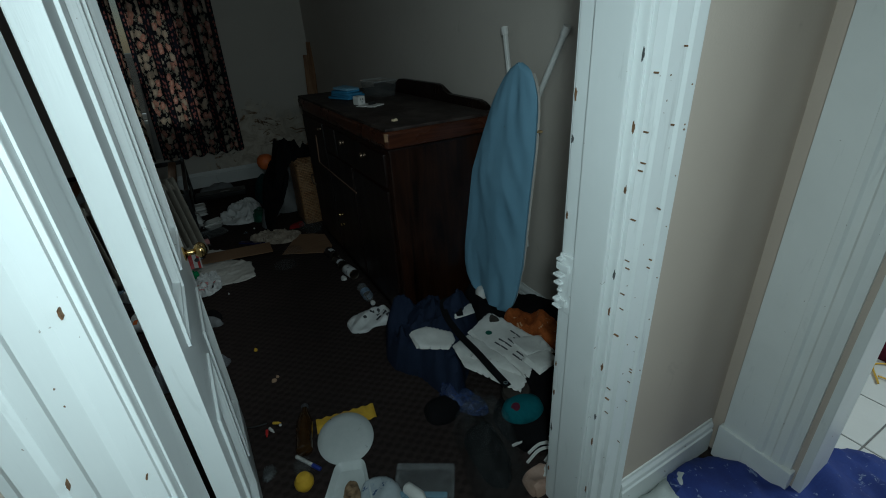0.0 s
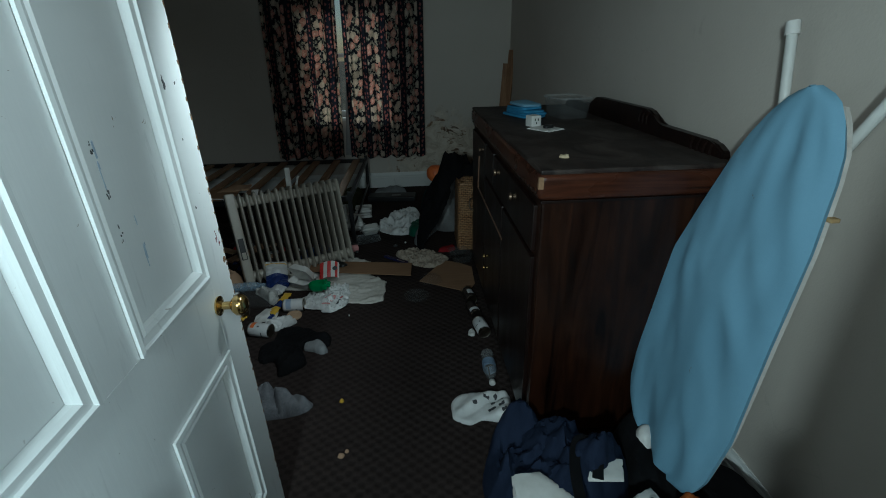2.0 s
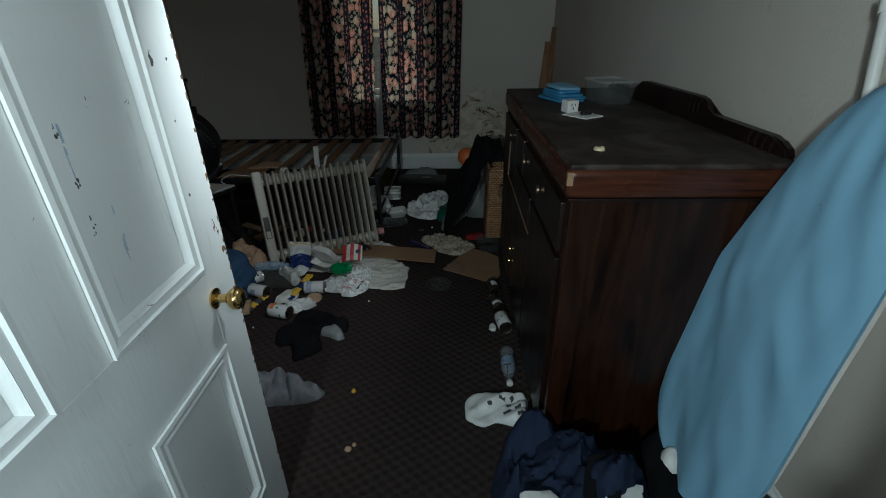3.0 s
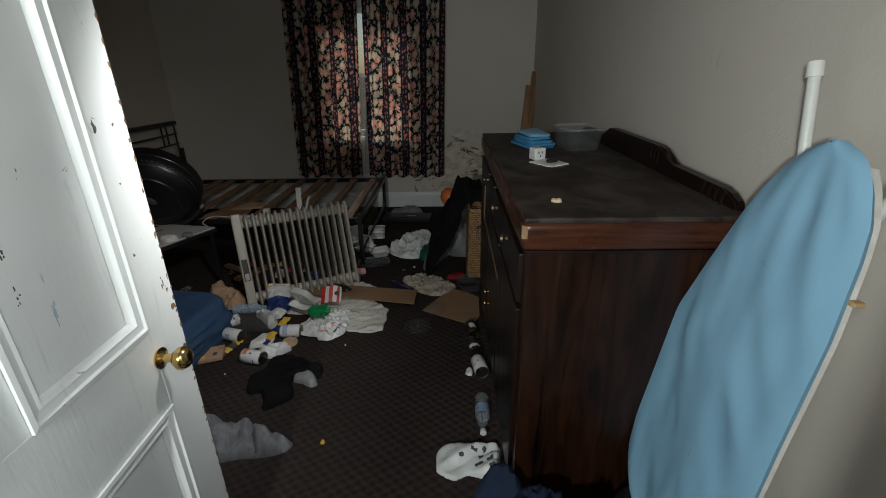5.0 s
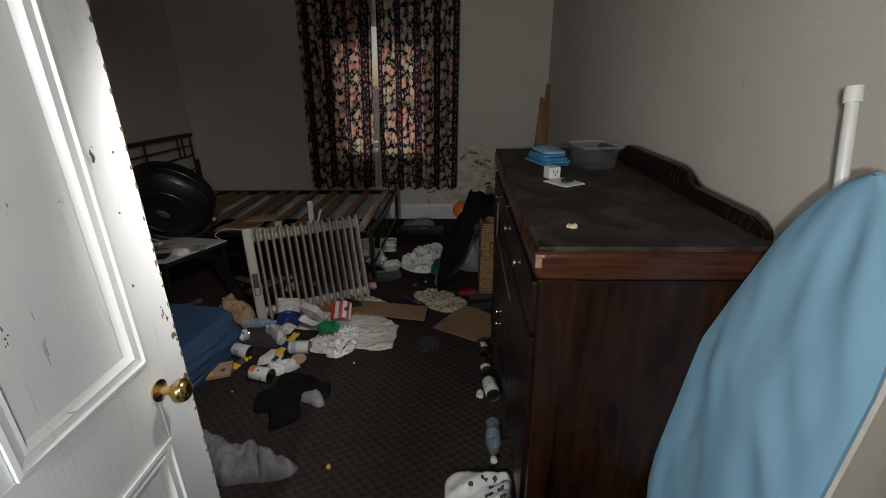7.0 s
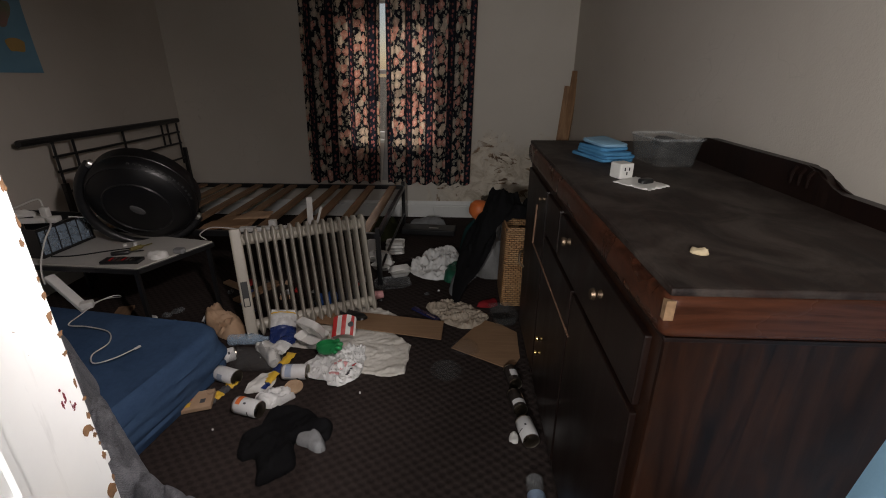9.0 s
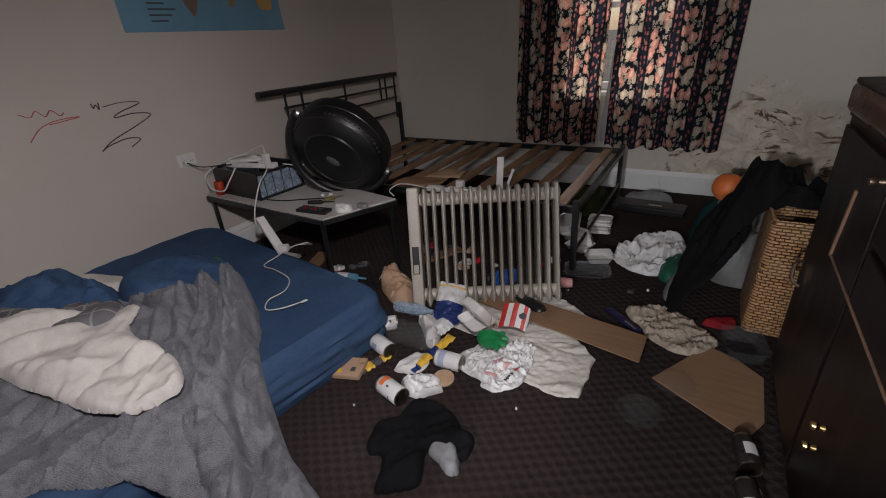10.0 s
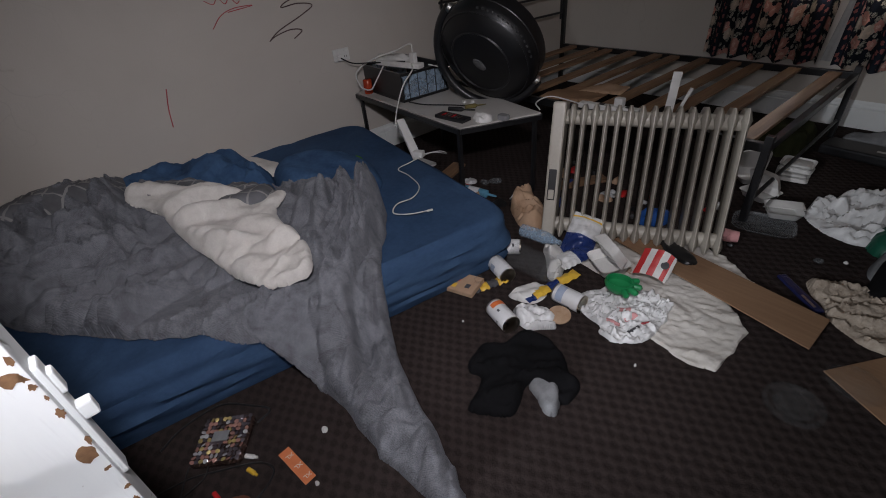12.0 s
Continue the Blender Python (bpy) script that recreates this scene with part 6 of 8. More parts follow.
# ---- on the low table ----
TT = TZ + 0.006
ca = thing("glass_sided_crate", Matrix.Translation((-1.86, 4.66, TT)) @ pose(0, 0, 0, 0, 0, -4), "black wire-framed crate holding glass panels and papers", "crate")
CW, CD, CH = 0.47, 0.34, 0.165
GLASSY = clear("blue-grey smoked panel", (0.35, 0.45, 0.55), 0.1, 0.5)
for x0, y0, x1, y1 in ((-CW / 2, -CD / 2, CW / 2, -CD / 2 + 0.012), (-CW / 2, CD / 2 - 0.012, CW / 2, CD / 2), (-CW / 2, -CD / 2 + 0.012, -CW / 2 + 0.012, CD / 2 - 0.012), (CW / 2 - 0.012, -CD / 2 + 0.012, CW / 2, CD / 2 - 0.012)):
    for z0, z1 in ((0.0, 0.016), (CH - 0.016, CH)):
        bm = bmesh.new()
        box(bm, x0, y0, z0, x1, y1, z1, 0.002)
        part("frame_bar", bm, BLACKMETAL, ca)
    bm = bmesh.new()
    box(bm, x0 + 0.004, y0 + 0.004, 0.016, x1 - 0.004, y1 - 0.004, CH - 0.016)
    part("side_panel", bm, BLACKPLASTIC if x1 - x0 > 0.1 else GLASSY, ca)
for k in range(5):
    y = -CD / 2 + 0.05 + k * 0.065
    bm = bmesh.new()
    tube(bm, [(CW / 2 + 0.001, y, 0.01), (CW / 2 + 0.001, y, CH - 0.01)], 0.003, 6)
    part("wire", bm, BLACKMETAL, ca)
bm = bmesh.new()
box(bm, -CW / 2 + 0.012, -CD / 2 + 0.012, 0.0, CW / 2 - 0.012, CD / 2 - 0.012, 0.006)
part("base", bm, BLACKPLASTIC, ca)
CZ = TT + CH
bm = bmesh.new()
box(bm, -0.17, -0.028, 0.0, 0.17, 0.028, 0.030, 0.006)
strip = single("power_strip", bm, WHITEPLASTIC, "white power strip lying across the crate", "power strip", m=Matrix.Translation((-1.80, 4.60, CZ + 0.001)) @ pose(0, 0, 0, 0, 0, 10))
heap("tissue", [(-2.02, 4.56), (-1.98, 4.70), (-1.86, 4.74), (-1.80, 4.68), (-1.88, 4.58)], 0.05, PAPER, "crumpled white tissue on the crate", "tissue", 41.0, lambda x, y: CZ, 0.012, 12, 0.05, 30, 0.012, 0.03, 0.01)
bm = bmesh.new()
box(bm, -0.02, -0.016, 0, 0.02, 0.016, 0.055, 0.006)
single("plug", bm, WHITEPLASTIC, "white plug standing in the power strip", "plug", m=Matrix.Translation((-1.69, 4.62, CZ + 0.031)))
jar = thing("jar_candle", Matrix.Translation((-2.02, 4.475, TT)), "small red glass candle jar", "candle")
bm = bmesh.new()
lathe(bm, [(0.024, 0.0), (0.028, 0.004), (0.028, 0.085), (0.024, 0.09)], 16)
part("glass", bm, surf("red glass", (0.28, 0.03, 0.012), (0.45, 0.06, 0.02), 8, 0.1), jar, "", True)
cable([(-2.14, 4.386, 0.688), (-2.06, 4.42, 0.66), (-1.98, 4.50, 0.655), (-1.92, 4.56, CZ + 0.02), (-1.75, 4.60, CZ + 0.035)], 0.004, BLACKCABLE, "dark lead from the wall outlet to the power strip")
cable([(-1.69, 4.62, CZ + 0.09), (-1.72, 4.63, CZ + 0.13), (-1.83, 4.60, CZ + 0.09), (-1.98, 4.52, CZ + 0.04), (-2.07, 4.44, 0.60), (-2.00, 4.41, 0.53), (-1.90, 4.42, 0.52), (-1.86, 4.45, 0.58), (-1.84, 4.50, CZ + 0.02)], 0.0045, WHITECABLE, "white cable looped over the crate")
cable([(-1.66, 4.58, CZ + 0.035), (-1.58, 4.52, CZ + 0.02), (-1.54, 4.42, 0.60), (-1.55, 4.37, 0.50), (-1.53, 4.33, 0.44), (-1.50, 4.30, 0.40)], 0.004, WHITECABLE, "white lead hanging from the table edge")
cable([(-1.60, 4.66, CZ + 0.02), (-1.50, 4.70, 0.64), (-1.40, 4.76, 0.66), (-1.34, 4.80, 0.70)], 0.004, WHITECABLE, "white lead running to the fan")
cable([(-1.62, 4.50, TT + 0.004), (-1.50, 4.52, TT + 0.004), (-1.36, 4.60, TT + 0.004), (-1.24, 4.66, TT + 0.004)], 0.004, BLACKCABLE, "black cable lying on the table")
bm = bmesh.new()
box(bm, -0.024, -0.13, -0.012, 0.024, 0.13, 0.012, 0.006)
hang = single("power_board", bm, WHITEPLASTIC, "white power board propped against the table", "power strip",
              m=Matrix.Translation((-1.41, 4.315, 0.345)) @ Vector((0.20, -0.05, -0.17)).to_track_quat('Y', 'Z').to_matrix().to_4x4())
bm = bmesh.new()
box(bm, -0.03, -0.022, 0.0, 0.03, 0.022, 0.035, 0.008)
single("charger", bm, WHITEPLASTIC, "white phone charger on the mattress edge", "charger", m=Matrix.Translation((-1.31, 4.30, 0.27)) @ pose(0, 0, 0, 0, 0, 30))
cable([(-1.30, 4.33, 0.28), (-1.22, 4.38, 0.30), (-1.24, 4.44, 0.26), (-1.30, 4.38, 0.27), (-1.27, 4.20, 0.28), (-1.26, 4.12, 0.275), (-1.16, 4.11, 0.275), (-1.02, 4.07, 0.275), (-0.95, 3.98, 0.275), (-0.955, 3.89, 0.275), (-0.90, 3.83, 0.275), (-0.84, 3.87, 0.275), (-0.80, 3.94, 0.275)],
      0.0028, WHITECABLE, "thin white charging cable curled on the blue sheet")
bm = bmesh.new()
box(bm, -0.006, -0.014, 0, 0.006, 0.014, 0.006, 0.002)
single("cable_connector", bm, WHITEPLASTIC, "white connector at the end of the charging cable", "plug", m=Matrix.Translation((-0.795, 3.952, 0.272)) @ pose(0, 0, 0, 0, 0, -20))
for x, y, a, l, mat, lab in ((-1.30, 4.53, 25, 0.16, BLACKPLASTIC, "black screwdriver handle on the table"), (-1.24, 4.60, 60, 0.12, surf("olive plastic", (0.12, 0.10, 0.03), (0.2, 0.16, 0.05), 9), "olive-handled tool on the table")):
    bm = bmesh.new()
    lathe(bm, [(0.006, 0.0), (0.012, 0.004), (0.013, l * 0.5), (0.008, l * 0.56), (0.004, l * 0.6), (0.003, l)], 10)
    single("screwdriver", bm, mat, lab, "tool", m=Matrix.Translation((x, y, TT + 0.013)) @ pose(0, 0, 0, 0, 90, a))
bk = thing("tool_case", Matrix.Translation((-1.18, 4.455, TT)) @ pose(0, 0, 0, 0, 0, 5), "flat black tool set in its case", "tool set")
bm = bmesh.new()
box(bm, -0.10, -0.035, 0, 0.10, 0.035, 0.018, 0.004)
kk = part("case", bm, BLACKPLASTIC, bk)
for q in range(6):
    bm = bmesh.new()
    box(bm, -0.06 + q * 0.022, -0.02, 0.018, -0.05 + q * 0.022, 0.015, 0.021)
    part("bit", bm, RED if q % 3 == 0 else CHROME, kk)
heap("tissue", [(-1.09, 4.52), (-1.07, 4.57), (-1.00, 4.57), (-0.98, 4.52), (-1.03, 4.49)], 0.03, PAPER, "small crumpled tissue on the table", "tissue", 43.0, lambda x, y: TT, 0.010, 16, 0.03, 0, 0.008, 0.02, 0.006)
for k, (x, y) in enumerate(((-1.33, 4.68), (-1.29, 4.71), (-1.26, 4.67))):
    bm = bmesh.new()
    lathe(bm, [(0.010, 0.0), (0.012, 0.002), (0.012, 0.012), (0.008, 0.015)], 10)
    single("button", bm, WHITEPLASTIC, "small pale round button on the table", "button", "buttons on the table", m=Matrix.Translation((x, y, TT)))
bm = bmesh.new()
ring_skin(bm, [rounded(0.06, 0.04, 0.012, z, f) for z, f in ((0.0, 0.9), (0.003, 1.0), (0.022, 1.0), (0.026, 0.9))])
single("grey_puck", bm, surf("grey plastic", (0.16, 0.16, 0.16), (0.22, 0.22, 0.22), 9), "small grey plastic box beside the fan", "box", m=Matrix.Translation((-0.95, 4.60, TT)))

MATTBLACK = surf("dull black plastic", (0.003, 0.003, 0.0035), (0.006, 0.006, 0.007), 9, 0.46, 0, 0.08)
# drum fan leaning on the bed end
fan_axis = Vector((0.167, -0.881, -0.432)).normalized()
fan_side = Vector((0.64, 0.42, -0.63))
fan_side = (fan_side - fan_axis * fan_side.dot(fan_axis)).normalized()
fan_top = fan_axis.cross(fan_side)
fan = thing("drum_fan", Matrix.Translation((-1.225, 4.80, TT + 0.275)) @ Matrix((fan_side, fan_top, fan_axis)).transposed().to_4x4(), "large black drum fan tilted on its stand", "fan")
R = 0.285
bm = bmesh.new()
lathe(bm, [(R * 0.97, -0.085), (R, -0.075), (R, 0.035), (R * 0.985, 0.052), (R * 0.90, 0.082), (R * 0.60, 0.112), (R * 0.20, 0.122), (0.0, 0.123)], 48)
drum = part("drum", bm, MATTBLACK, fan, "glossy black domed housing", True)
for rr, zz in ((0.93, 0.074), (0.62, 0.112), (0.99, 0.0)):
    bm = bmesh.new()
    rings = []
    for k in range(48):
        a = 2 * math.pi * k / 48
        c = Vector((R * rr * math.cos(a), R * rr * math.sin(a), zz))
        n = Vector((math.cos(a), math.sin(a), 0))
        rings.append([c + 0.006 * (math.cos(b) * n + Vector((0, 0, math.sin(b)))) for b in (0, 1.571, 3.142, 4.712)])
    ring_skin(bm, rings + [rings[0]], True, False)
    bmesh.ops.remove_doubles(bm, verts=bm.verts, dist=1e-5)
    part("ring", bm, BLACKMETAL, drum, "", True)
for k in range(14):
    a = radians(48 + 6 * k)
    bm = bmesh.new()
    box(bm, R * 0.955, -0.006, 0.052, R * 0.995, 0.006, 0.060, 0.001, 1, pose(0, 0, 0, 0, 0, math.degrees(a)))
    part("vent", bm, surf("dark grey vent", (0.03, 0.03, 0.03), (0.06, 0.06, 0.06), 9) if k == 0 else bpy.data.materials["dark grey vent"], drum)
bm = bmesh.new()
lathe(bm, [(0.035, 0.118), (0.034, 0.128), (0.028, 0.131), (0.0, 0.132)], 24)
bmesh.ops.scale(bm, vec=(1.2, 0.7, 1), verts=bm.verts)
part("badge", bm, surf("grey badge", (0.06, 0.06, 0.06), (0.12, 0.12, 0.12), 9), drum, "oval grey badge", True)
for s in (1, -1):
    bm = bmesh.new()
    lathe(bm, [(0.020, 0.0), (0.026, 0.004), (0.026, 0.022), (0.018, 0.028), (0.0, 0.029)], 18, Matrix.Translation((s * R, 0.03, -0.01)) @ pose(0, 0, 0, 0, 90 * s, 0))
    part("tilt_knob", bm, CHROME, fan, "silver tilt knob", True)
bm = bmesh.new()
inv = fan.matrix_world.inverted()
hub, across = fan.matrix_world.translation, fan.matrix_world.to_3x3() @ Vector((1, 0, 0))
lean = (fan_axis * 0.45 - fan_top * (1 if fan_top.z > 0 else -1)).normalized()
arc = [radians(-6 + 192 * k / 28) for k in range(29)]
tube(bm, [inv @ (hub + 0.305 * (math.cos(a) * across + math.sin(a) * lean)) for a in arc], 0.026, 10)
part("stand", bm, BLACKMETAL, fan, "thick black curved floor stand", True)


# ---- on and under the bed ----
BT = BZ + 0.016
bm = bmesh.new()
box(bm, -0.020, -0.006, 0.0, 0.020, 0.006, 0.26, 0.002)
single("plastic_strip", bm, WHITEPLASTIC, "white plastic strip standing up between the slats", "plastic strip", m=Matrix.Translation((-0.395, 5.20, BT - 0.02)) @ pose(0, 0, 0, -6, 4, 35))
bm = bmesh.new()
box(bm, -0.008, -0.005, 0.0, 0.008, 0.005, 0.20, 0.002)
single("plastic_strip", bm, WHITEPLASTIC, "thin white plastic strip leaning between the slats", "plastic strip", m=Matrix.Translation((-0.375, 5.20, BT - 0.02)) @ pose(0, 0, 0, -6, 22, 35))
ps = thing("power_strip", Matrix.Translation((-0.72, 5.20, BT)) @ pose(0, 0, 0, 0, 0, 8), "white power strip lying on the bed slats", "power strip")
bm = bmesh.new()
box(bm, -0.17, -0.024, 0.0, 0.17, 0.024, 0.03, 0.006)
strip_b = part("housing", bm, WHITEPLASTIC, ps)
for k in range(4):
    bm = bmesh.new()
    box(bm, -0.13 + 0.075 * k, -0.014, 0.03, -0.10 + 0.075 * k, 0.014, 0.033, 0.001)
    part("socket", bm, BLACKPLASTIC if k % 2 else WHITEMETAL, strip_b)
bm = bmesh.new()
box(bm, -0.025, -0.02, 0, 0.025, 0.02, 0.045, 0.008)
single("plug", bm, WHITEPLASTIC, "white plug in the strip on the bed", "plug", m=Matrix.Translation((-0.66, 5.205, BT + 0.034)))
cable([(-0.88, 5.18, BT + 0.012), (-0.98, 5.16, BT + 0.03), (-1.05, 5.10, BT + 0.05), (-1.08, 5.02, BT + 0.03), (-1.02, 4.98, BT + 0.01)], 0.004, WHITECABLE, "white lead trailing off the bed slats")
for x0, y0, x1, y1, z, mat, lab in ((-1.20, 5.20, -0.86, 5.52, BT, CARD, "torn cardboard flap lying on the slats"), (-1.05, 5.40, -0.80, 5.62, BT + 0.008, BROWNPAPER, "brown paper lying on the slats")):
    loose_paper([(x0, y0), (x1, y0 + 0.05), (x1 - 0.03, y1), (x0 + 0.04, y1 - 0.04)], z, lab, x0, mat, 0.012, 0, "cardboard", "cardboard")
heap("olive_bag", [(-0.30, 6.12), (-0.26, 6.46), (-0.02, 6.50), (0.04, 6.40), (0.02, 6.10), (-0.12, 6.04)], 0.20, OLIVE, "olive canvas bag under the foot of the bed", "bag", 51.0, None, 0.022, 5, 0.06, 30, 0.01, 0.10, 0.03)
cs = thing("keyboard_case", Matrix.Translation((0.345, 6.30, 0)) @ pose(0, 0, 0, 0, 0, -5), "long flat black case lying by the window wall", "case")
bm = bmesh.new()
box(bm, -0.25, -0.085, 0, 0.25, 0.085, 0.055, 0.012, 3)
shell_c = part("shell", bm, BLACKPLASTIC, cs)
bm = bmesh.new()
box(bm, 0.0, -0.03, 0.0545, 0.09, -0.008, 0.0565)
part("label_plate", bm, CHROME, shell_c)
heap("crumpled_bag", [(0.14, 6.44), (0.18, 6.56), (0.40, 6.58), (0.50, 6.50), (0.34, 6.43)], 0.05, GREYCLOTH, "crumpled grey cloth behind the black case", "cloth", 53.0, None, 0.018, 9, 0.05, 0, 0.01, 0.05, 0.02)

# ---- hamper corner, beyond the sideboard ----
hp = thing("hamper", pose(0, 0, 0), "tall woven rush hamper with clothes thrown over it", "hamper")
bm = bmesh.new()
ring_skin(bm, [[Vector((0.915 + 0.17 + p.x, 4.905 + 0.17 + p.y, p.z)) for p in rounded(0.34, 0.34, 0.03, z, f)] for z, f in ((0.0, 1.0), (0.01, 1.01), (0.52, 0.93), (0.535, 0.93), (0.535, 0.88), (0.03, 0.94))])
part("basket", bm, WICKER, hp, "", True)
bm = bmesh.new()
ring_skin(bm, [[Vector((1.085 + p.x, 5.075 + p.y, p.z)) for p in rounded(0.35, 0.35, 0.03, z, f)] for z, f in ((0.508, 0.91), (0.512, 0.935), (0.532, 0.935), (0.538, 0.91))], True, False)
part("rim", bm, WICKER, hp, "", True)


def thrown(x, y):
    """A slope that rises from the floor to the hamper's rim."""
    d = max(0.0, min(1.0, ((x - 0.60) * 0.85 + (y - 4.95) * 0.45) / 0.36))
    return 0.56 * d ** 0.8


heap("black_coat", [(0.60, 4.90), (0.62, 5.12), (0.70, 5.26), (0.90, 5.30), (1.24, 5.30), (1.28, 5.16), (1.24, 5.02), (1.00, 5.03), (0.885, 5.08), (0.86, 4.98), (0.78, 4.93), (0.70, 4.91)], 0.08, BLACKCLOTH,
     "black coat thrown over the hamper and trailing to the floor", "clothing", 55.0, thrown, 0.012, 7, 0.13, 70, 0.015, 0.06, 0.02, crisp=0.8)
heap("grey_sack", [(0.78, 5.34), (0.80, 5.75), (1.05, 5.90), (1.40, 5.85), (1.42, 5.44), (1.10, 5.32)], 0.66, GREYBAG, "bulging grey plastic sack behind the hamper", "bag", 57.0, None, 0.014, 6, 0.16, 40, 0.01, 0.22, 0.12, 1.0, crisp=0.9)
heap("grey_lining", [(0.575, 5.06), (0.60, 5.26), (0.70, 5.48), (0.82, 5.54), (0.80, 5.40), (0.70, 5.20), (0.64, 5.04)], 0.16, GREYCLOTH, "grey lining showing under the black coat", "clothing", 58.0, None, 0.018, 6, 0.05, 60, 0.01, 0.08, 0.05)
bm = bmesh.new()
lathe(bm, [(0.0, 0.0), (0.05, 0.008), (0.075, 0.04), (0.08, 0.075), (0.07, 0.11), (0.045, 0.135), (0.0, 0.142)], 20)
single("orange_ball", bm, ORANGE, "orange plastic ball wedged by the grey sack", "ball", m=Matrix.Translation((0.785, 5.62, 0.37)))
bm = bmesh.new()
ring_skin(bm, [rounded(0.22, 0.2, 0.05, z, f) for z, f in ((0.0, 0.9), (0.01, 1.0), (0.36, 0.95), (0.37, 0.9))])
single("storage_box", bm, GREYBAG, "grey box hidden under the ball and sack", "box", m=Matrix.Translation((0.86, 5.64, 0)))
heap("teal_cloth", [(0.64, 5.80), (0.66, 6.06), (0.78, 6.16), (0.88, 6.04), (0.84, 5.78), (0.74, 5.72)], 0.26, TEALDARK, "dark teal cloth heaped by the grey sack", "clothing", 59.0, None, 0.02, 6, 0.05, 30, 0.01, 0.10, 0.05)
heap("red_cloth", [(0.76, 4.885), (0.79, 4.93), (0.87, 4.96), (0.90, 4.92), (0.84, 4.875)], 0.04, surf("dark red cloth", (0.16, 0.008, 0.012), (0.26, 0.02, 0.025), 9, 0.85), "dark red cloth under the black coat", "cloth", 60.0, None, 0.010, 10, 0.02, 0, 0.004, 0.02, 0.02)
heap("carrier_bag", [(0.26, 5.42), (0.30, 5.60), (0.44, 5.70), (0.62, 5.72), (0.64, 5.52), (0.56, 5.30), (0.44, 5.27), (0.34, 5.32)], 0.055, BAGWHITE, "crumpled white carrier bag with a green print", "bag", 61.0, None, 0.009, 9, 0.075, 20, 0.012, 0.05, 0.02, crisp=1.0)
heap("green_print", [(0.53, 5.26), (0.55, 5.44), (0.63, 5.50), (0.68, 5.40), (0.64, 5.22)], 0.11, surf("green bag print", (0.005, 0.06, 0.035), (0.015, 0.12, 0.07), 9, 0.4), "dark green end of the carrier bag", "bag", 62.0, None, 0.014, 9, 0.06, 20, 0.01, 0.06, 0.035)
heap("lace_cloth", [(0.43, 4.85), (0.50, 4.92), (0.62, 4.94), (0.72, 4.88), (0.82, 4.78), (0.80, 4.68), (0.70, 4.61), (0.58, 4.65), (0.52, 4.74)], 0.018, LACE, "beige lace cloth crumpled on the carpet", "cloth", 63.0, None, 0.007, 14, 0.035, 20, 0.014, 0.025, 0.006, crisp=1.2)
tb2 = thing("clear_container", Matrix.Translation((0.915, 4.735, 0)) @ pose(0, 0, 0, 0, 0, 12), "clear plastic container lying beside the hamper", "container")
bm = bmesh.new()
ring_skin(bm, [rounded(0.15, 0.19, 0.03, z, f) for z, f in ((0.0, 0.82), (0.004, 0.86), (0.06, 1.0), (0.064, 1.05), (0.062, 0.98), (0.006, 0.84))])
part("bowl", bm, CLEAR, tb2, "", True)
pen_m = Matrix.Translation((0.43, 4.755, 0.006)) @ pose(0, 0, 0, 0, 0, -40)
tbx = thing("scissors_pack", pen_m, "dark blue blister-packed tool lying on the carpet", "tool")
bm = bmesh.new()
box(bm, -0.11, -0.012, 0, 0.11, 0.022, 0.014, 0.004)
part("pack", bm, surf("dark blue glossy card", (0.012, 0.014, 0.05), (0.02, 0.024, 0.09), 9, 0.25), tbx)
bm = bmesh.new()
box(bm, 0.02, -0.006, 0.0135, 0.09, 0.004, 0.0155)
part("print_bar", bm, CHROME, tbx)

for x, y, z, a, lid, lab in ((0.09, 5.80, 0.0, 10, 180, "closed white foam food box, stacked"), (0.095, 5.81, 0.052, 4, 180, "closed white foam food box on top of another"), (0.045, 5.47, 0.0, -20, 118, "open white foam food box"),
                             (0.19, 5.33, 0.012, 24, 150, "white foam food box lying half shut"), (-0.06, 5.64, 0.0, 40, 100, "open white foam food box by the bed leg")):
    foam_box(Matrix.Translation((x, y, z)) @ pose(0, 0, 0, 0, 0, a), lab, 0.15, 0.14, 0.036, lid if lid < 170 else 176)
lt = thing("plastic_platter", Matrix.Translation((0.16, 5.20, 0)) @ pose(0, 0, 0, 0, 0, 15), "smoky plastic platter under the foam boxes", "platter")
bm = bmesh.new()
ring_skin(bm, [rounded(0.26, 0.20, 0.06, z, f) for z, f in ((0.0, 0.9), (0.003, 0.94), (0.011, 1.0), (0.012, 0.97), (0.005, 0.9))])
part("dish", bm, CLEARDIM, lt, "", True)
bm = bmesh.new()
lathe(bm, [(0.024, 0.0), (0.026, 0.004), (0.032, 0.065), (0.033, 0.068), (0.030, 0.066), (0.024, 0.008)], 18)
single("pink_cup", bm, PINK, "small pink plastic cup lying by the heater", "cup", m=lying(0.13, 4.975, 0.03, 200))
bm = bmesh.new()
lathe(bm, [(0.026, 0.0), (0.028, 0.004), (0.033, 0.05), (0.035, 0.053), (0.031, 0.052), (0.026, 0.008)], 18)
single("clear_cup", bm, CLEAR, "small clear plastic cup on the carpet", "cup", m=Matrix.Translation((0.07, 4.93, 0.0)))

